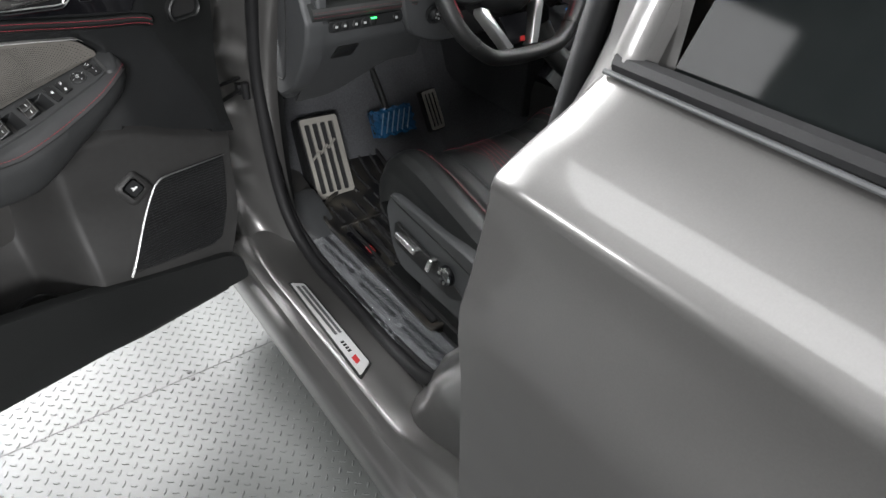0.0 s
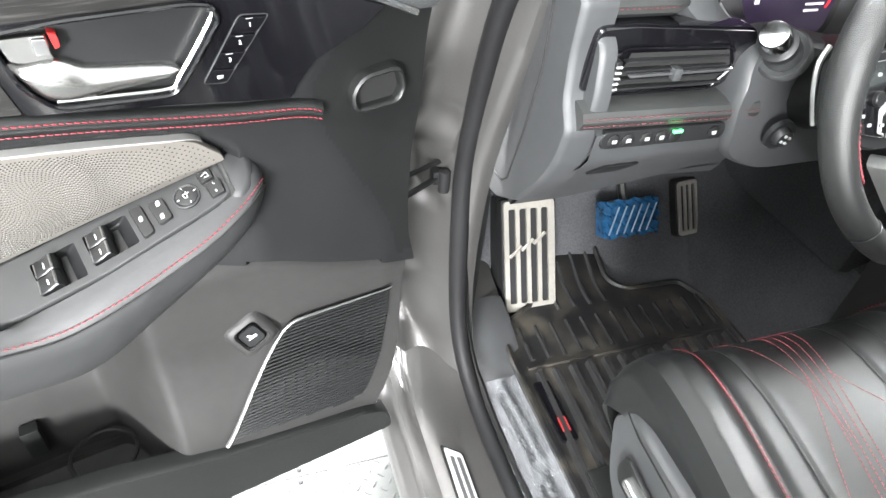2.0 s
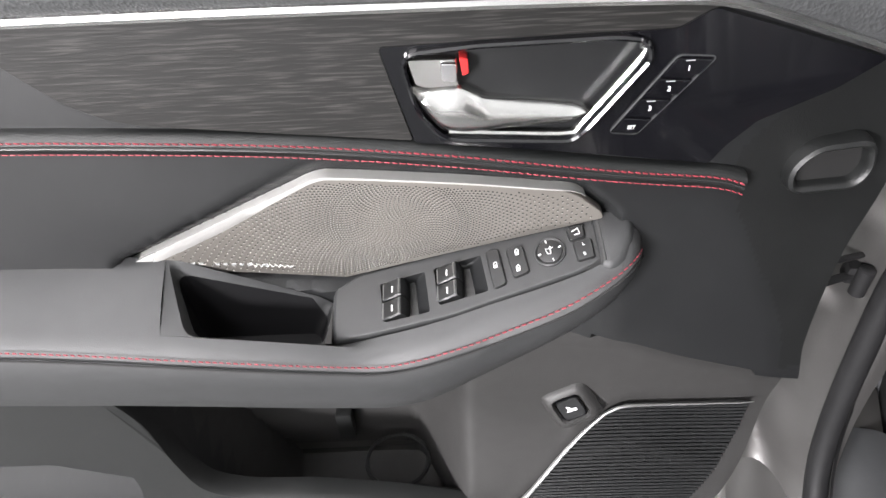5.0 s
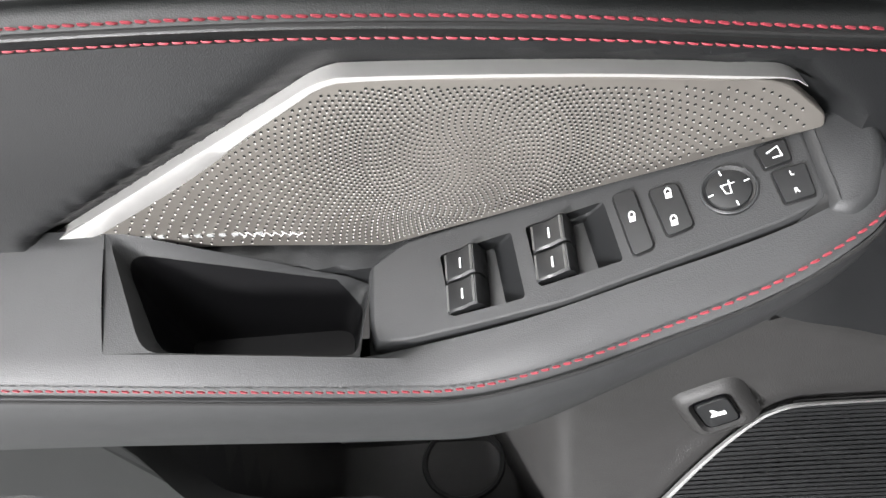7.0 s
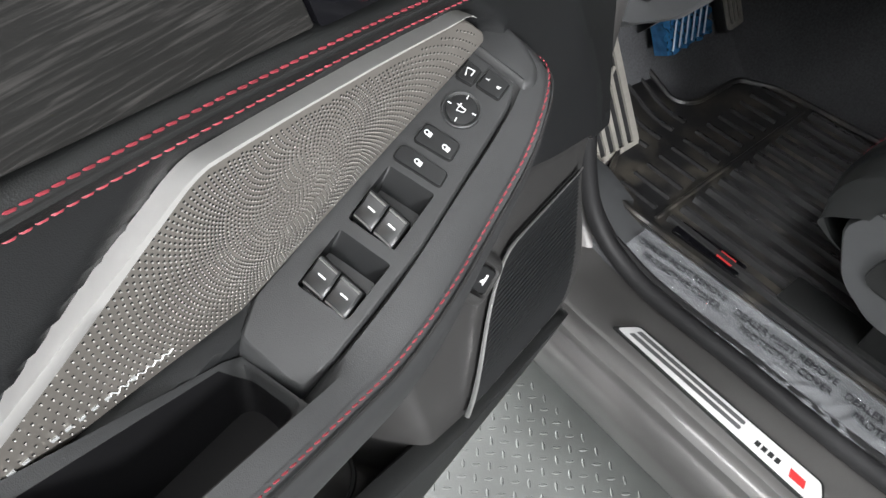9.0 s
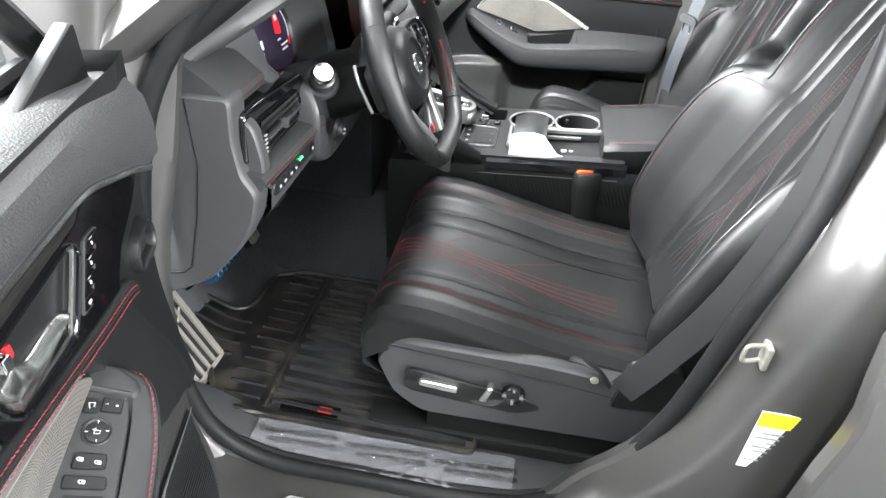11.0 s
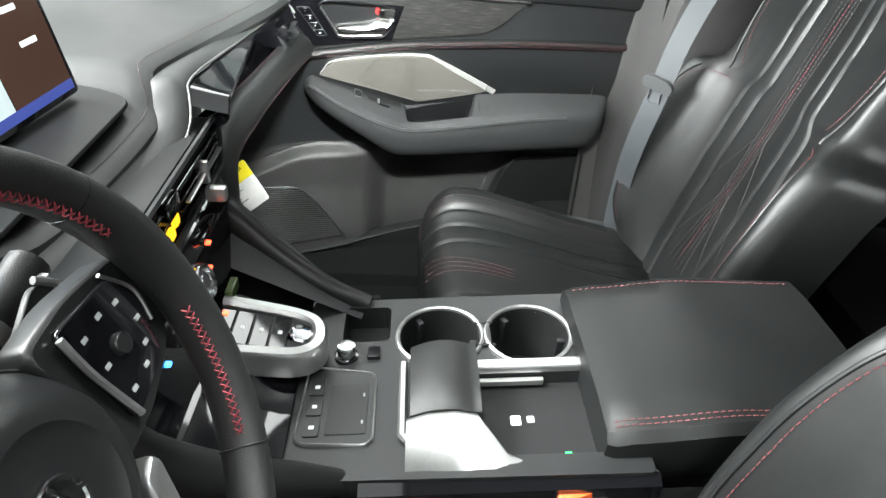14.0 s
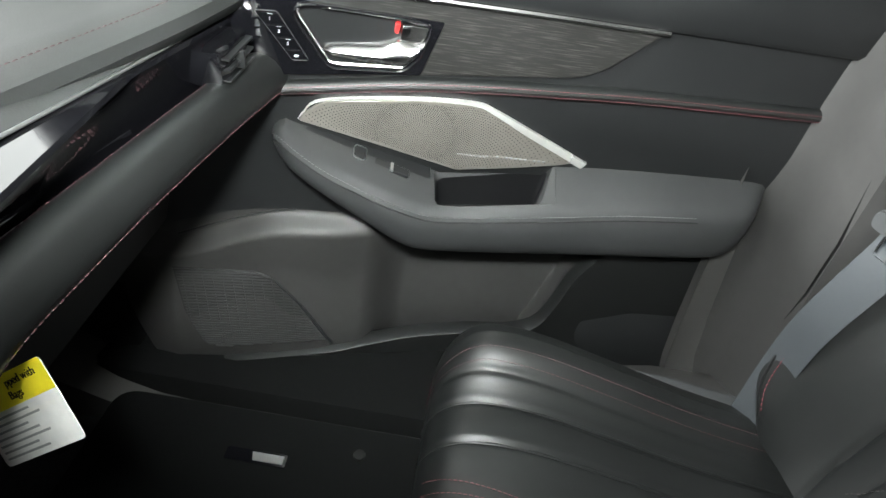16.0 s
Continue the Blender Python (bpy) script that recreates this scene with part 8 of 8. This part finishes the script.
def grime(m, amount=0.5):
    """Dry brown dust lying in patches over a rubber surface."""
    n, l = m.node_tree.nodes, m.node_tree.links
    b = n["Principled BSDF"]
    tc = n.new("ShaderNodeTexCoord")
    nz = n.new("ShaderNodeTexNoise")
    nz.inputs["Scale"].default_value, nz.inputs["Detail"].default_value = 14.0, 10
    l.new(tc.outputs["Object"], nz.inputs["Vector"])
    cr = n.new("ShaderNodeValToRGB")
    cr.color_ramp.elements[0].position, cr.color_ramp.elements[1].position = 0.46, 0.78
    l.new(nz.outputs["Fac"], cr.inputs[0])
    mx = n.new("ShaderNodeMix")
    mx.data_type = "RGBA"
    mx.inputs[7].default_value = (0.17, 0.15, 0.115, 1)
    old = b.inputs["Base Color"].links[0].from_socket
    l.new(old, mx.inputs[6])
    fac = n.new("ShaderNodeMath")
    fac.operation = "MULTIPLY"
    fac.inputs[1].default_value = amount
    l.new(cr.outputs[0], fac.inputs[0])
    l.new(fac.outputs[0], mx.inputs[0])
    l.new(mx.outputs[2], b.inputs["Base Color"])
    return m


# Glossier than the mat, and lighter in colour for the highlights ribs catch
RIBRUB = mat("shiny_rubber_rib", (0.022, 0.022, 0.0225), 0.24, var=0.2, scale=50)
MATRUB = grime(mat("dusty_black_rubber", (0.009, 0.009, 0.0095), 0.42, var=0.15, scale=50), 0.34)


def floor_mat(m, label, ribs=True):
    fm = thing("floor_mat", m, label, "floor mat", "floor mats")
    o = rounded([(-0.245, -0.42), (0.235, -0.42), (0.235, 0.10), (0.20, 0.17), (0.075, 0.175), (0.045, 0.20), (0.035, 0.36), (-0.115, 0.36), (-0.13, 0.19), (-0.235, 0.13), (-0.245, 0.05)], 0.02, 4)
    z_at = lambda y: 0.10 * step(0.17, 0.42, y)
    fto = lambda a, b, h: Vector((a, b, h + z_at(b)))
    part("base", slab(o, -0.012, 0.004, fto, 0.002), MATRUB, fm, "dusty black rubber tray")
    part("rim", tube([fto(p[0], p[1], 0.008) for p in inset(o, 0.006)], 0.006, 6, closed=True), MATRUB, fm, "raised rubber rim")
    if ribs:
        for i in range(13):
            x = -0.205 + i * 0.0345
            for y0, y1, rr_ in ((-0.40, 0.010, 0.0085), (0.040, 0.120, 0.0042)):
                part("rib", tube([fto(x + 0.05 * (y - 0.0), y, 0.004) for y in np.linspace(y0, y1, 8)], rr_, 6, flat=1.2), RIBRUB, fm)
        for i in range(4):
            x = -0.095 + i * 0.036
            part("rib", tube([fto(x, y, 0.005) for y in np.linspace(0.15, 0.33, 8)], 0.005, 6), RIBRUB, fm)
        part("cross_rib", tube([fto(x, 0.025, 0.004) for x in np.linspace(-0.22, 0.21, 8)], 0.004, 6), MATRUB, fm)
    return fm


dm_ = floor_mat(pose(-0.385, 0.315, 0.482), "black ribbed rubber floor mat with brown dust")
part("badge_plate", slab(_r(-0.226, -0.196, -0.135, -0.01, 0.004), 0.004, 0.010, lambda a, b, h: Vector((a, b, h)), 0.002), GLOSS, dm_, "black badge plate")
part("badge", slab([(-0.217, -0.118), (-0.203, -0.118), (-0.202, -0.090), (-0.216, -0.090)], 0.010, 0.0125, lambda a, b, h: Vector((a, b, h)), 0.0006), REDPL, dm_, "plain red badge")
pm_ = thing("floor_mat", pose(0.50, 0.18, 0.474), "dark carpet floor mat in the passenger footwell", "floor mat", "floor mats")
part("base", slab(rounded([(-0.22, -0.35), (0.22, -0.35), (0.22, 0.22), (-0.20, 0.22)], 0.04, 5), -0.01, 0.012, lambda a, b, h: Vector((a, b, h)), 0.004), MATCARPET, pm_, "dark carpet")
part("badge_plate", slab(_r(0.126, 0.148, -0.085, 0.010, 0.004), 0.012, 0.015, lambda a, b, h: Vector((a, b, h)), 0.001), GLOSS, pm_)
part("badge", slab([(0.130, -0.080), (0.144, -0.080), (0.144, -0.030), (0.130, -0.034)], 0.015, 0.0165, lambda a, b, h: Vector((a, b, h)), 0.0004), SATIN, pm_, "plain silver badge")
part("mat_clip", lathe([(0.010, 0.012), (0.009, 0.016), (0.0005, 0.017)], pose(0.17, -0.19, 0), 14), PLASTIC, pm_)

# ---- sill: tread plate, inner cover with its film ----
tp2 = thing("sill_tread_plate", pose(-0.79, 0.07, 0.449), "black framed silver tread plate on the sill", "tread plate")
pl = [(-0.802, 0.252), (-0.768, 0.226), (-0.770, -0.082), (-0.812, -0.108)]
pto_ = lambda a, b, h: tp2.matrix_world.inverted() @ Vector((a, b, 0.449 + h))
part("frame", slab(rounded(pl, 0.005, 3), -0.003, 0.004, pto_, 0.0015), PLASTIC, tp2, "black plastic frame")
part("plate", slab(rounded(inset(pl, 0.0075), 0.006, 3), 0.003, 0.0055, pto_, 0.0008), mat("sill_silver", (0.72, 0.72, 0.72), 0.30, 0.6, var=0.06, scale=200), tp2, "brushed silver plate")
STRIPE = mat("dark_brushed_stripe", (0.16, 0.16, 0.165), 0.35, 0.8, var=0.1, scale=200)
for o in (0.0, 0.0105):
    part("plate_stripe", slab(rounded([(-0.793 + o, 0.226 - o * 0.5), (-0.7865 + o, 0.222 - o * 0.5), (-0.7885 + o, 0.030), (-0.795 + o, 0.030)], 0.002, 2), 0.0050, 0.0058, pto_, 0.0002), STRIPE, tp2, "dark brushed stripe")
for i in range(4):
    part("name_bar", slab([(-0.796, 0.006 - i * 0.010), (-0.788, 0.006 - i * 0.010), (-0.788, -0.001 - i * 0.010), (-0.796, -0.001 - i * 0.010)], 0.005, 0.0058, pto_, 0.0001), PLASTIC, tp2, smooth=False)
part("red_mark", slab([(-0.799, -0.048), (-0.787, -0.044), (-0.788, -0.066), (-0.799, -0.070)], 0.005, 0.0064, pto_, 0.0002), REDPL, tp2, "plain red mark")

ic = thing("sill_cover", pose(-0.66, 0.07, 0.45), "dark plastic inner sill cover", "sill cover")
W("cover", loft([[Vector((x, y, z + 0.05 * step(0.34, 0.48, y))) for x, z in ((-0.722, 0.440), (-0.715, 0.462), (-0.70, 0.470), (-0.62, 0.476), (-0.602, 0.470), (-0.598, 0.455))] for y in np.linspace(0.50, -0.45, 24)]), GREYPL, ic)
fl_ = thing("protective_film", pose(-0.66, 0.07, 0.472), "wrinkled clear protective film with printed words on the sill", "film")
FILM = bpy.data.materials.new("clear_wrinkled_film")
FILM.use_nodes = True
_n, _l = FILM.node_tree.nodes, FILM.node_tree.links
_p = _n["Principled BSDF"]
_p.inputs["Base Color"].default_value = (0.26, 0.27, 0.285, 1)
_p.inputs["Roughness"].default_value = 0.14
_p.inputs["Alpha"].default_value = 0.40
_nz = _n.new("ShaderNodeTexNoise")
_nz.inputs["Scale"].default_value, _nz.inputs["Detail"].default_value, _nz.inputs["Distortion"].default_value = 38, 5, 1.2
_tc = _n.new("ShaderNodeTexCoord")
_l.new(_tc.outputs["Object"], _nz.inputs["Vector"])
_bp = _n.new("ShaderNodeBump")
_bp.inputs["Strength"].default_value, _bp.inputs["Distance"].default_value = 0.9, 0.004
_l.new(_nz.outputs["Fac"], _bp.inputs["Height"])
_l.new(_bp.outputs[0], _p.inputs["Normal"])
rows = []
for y in np.linspace(0.338, -0.185, 150):
    row = []
    for x in np.linspace(-0.708 - 0.012 * step(0.0, -0.2, y), -0.618, 30):
        ridge = 1 - abs(noise.noise(Vector((x * 60 + 3 * y, y * 42 + 14 * x, 0.3))))
        crease = 1 - abs(noise.noise(Vector((x * 130, y * 105 - 50 * x, 2.3))))
        row.append(Vector((x, y, 0.4733 + 0.06 * (x + 0.70) + 0.0030 * ridge ** 4 + 0.0016 * crease ** 3 + 0.05 * step(0.34, 0.48, y))))
    rows.append(row)
W("sheet", loft(rows), FILM, fl_)
INK = mat("film_print_ink", (0.008, 0.008, 0.010), 0.6, spec=0.2)
for i, y in enumerate((0.246, 0.064, -0.112)):
    for j, (tx, x) in enumerate((("DEALER MUST REMOVE", -0.655), ("PROTECTIVE COVER", -0.674))):
        bmx = axes_m((x - 0.0, y - 0.012 * j, 0.4800 + 0.06 * (x + 0.70)), (0.05, -1, 0), (1, 0.05, 0.06))
        words(tx, 0.0155, fl_.matrix_world.inverted() @ bmx, INK, fl_)

# ---- hanging warning card ----
tg_ = thing("warning_card", pose(0.36, 0.168, 0.95), "yellow and white printed card hanging under the dash", "card")
_g = axes_m((0.383, 0.191, 0.932), (0.0, -0.78, 0.63), (0.39, 0.40, 0.83))
gto = lambda a, b, h: tg_.matrix_world.inverted() @ (_g @ Vector((a, b, h)))
part("card", slab(_r(-0.072, 0.036, -0.036, 0.036, 0.005), -0.0004, 0.0004, gto, 0.0002), CARD, tg_)
part("yellow_band", slab(rounded([(-0.072, 0.009), (0.036, 0.009), (0.036, 0.036), (-0.072, 0.036)], [0, 0, 0.005, 0.005], 3), 0.0004, 0.0007, gto, 0.0001), YELLOW, tg_, "yellow head of the card")
words("pped with", 0.0100, tg_.matrix_world.inverted() @ _g @ Matrix.Translation((0.004, 0.028, 0.0009)), INK, tg_)
words("Bags", 0.0100, tg_.matrix_world.inverted() @ _g @ Matrix.Translation((-0.010, 0.017, 0.0009)), INK, tg_)
for i in range(7):
    part("text_bar", slab(_r(-0.066, -0.006 + 0.012 * math.sin(i * 2.1), 0.003 - i * 0.0056, 0.0050 - i * 0.0056, 0.0003), 0.0004, 0.0006, gto, 0.0001), GREYINK, tg_, smooth=False)

# ---- passenger-side pillar lining ----
W("pillar_lining", loft([[Vector((x - 0.10 * step(1.1, 1.6, z), y - 0.10 * step(1.0, 1.6, z), z)) for x, y in ((1.00, -0.560), (0.985, -0.572), (0.93, -0.585), (0.86, -0.592), (0.83, -0.605), (0.815, -0.64), (0.805, -0.72), (0.83, -0.80))] for z in np.linspace(0.45, 1.66, 26)]), DOORPL, body, "dark grey pillar lining")
# Out of view; added as a fixture for the two cabin spots
rl_ = thing("added_roof_housing", pose(0.05, -0.06, 1.585), "unseen grey roof housing, added round the cabin fill spots", "roof console")
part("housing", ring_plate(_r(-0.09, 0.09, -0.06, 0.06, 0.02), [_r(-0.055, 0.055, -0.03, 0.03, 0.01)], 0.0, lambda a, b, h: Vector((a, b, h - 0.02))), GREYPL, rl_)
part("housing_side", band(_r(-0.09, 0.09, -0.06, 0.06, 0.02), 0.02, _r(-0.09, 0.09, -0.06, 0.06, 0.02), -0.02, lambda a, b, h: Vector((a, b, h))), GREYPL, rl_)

# ---- rear of the cabin: unseen, added to keep the background black ----
rb_ = thing("rear_bench", pose(CX, -1.2, 0.45), "black leather rear bench, unseen, added to close off the cabin", "car seat")
W("bench_cushion", loft([[Vector((x, y, z)) for y, z in ((-0.86, 0.55), (-0.84, 0.66), (-0.90, 0.72), (-1.20, 0.70), (-1.34, 0.68))] for x in np.linspace(-0.62, 0.72, 14)]), LEATHER, rb_)
W("bench_back", loft([[Vector((x, y, z)) for y, z in ((-1.30, 0.66), (-1.33, 0.80), (-1.44, 1.15), (-1.50, 1.22), (-1.58, 1.20))] for x in np.linspace(-0.62, 0.72, 14)]), LEATHER, rb_)
for _s in (-1, 1):
    W("rear_lining", loft([[Vector((CX + _s * (0.80 - 0.02 * math.sin(z * 9)), y, z)) for z in np.linspace(0.45, 1.27, 10)] for y in np.linspace(-0.60, -1.58, 6)]), PLASTIC, rb_, "black rear door lining")
# Black wall stands in for the darkness behind the bench
W("blackout_wall", boxy(-0.70, 0.80, -1.76, -1.70, 0.40, 1.66, 0.01), PLASTIC, rb_, "black wall added for the dark rear of the cabin")
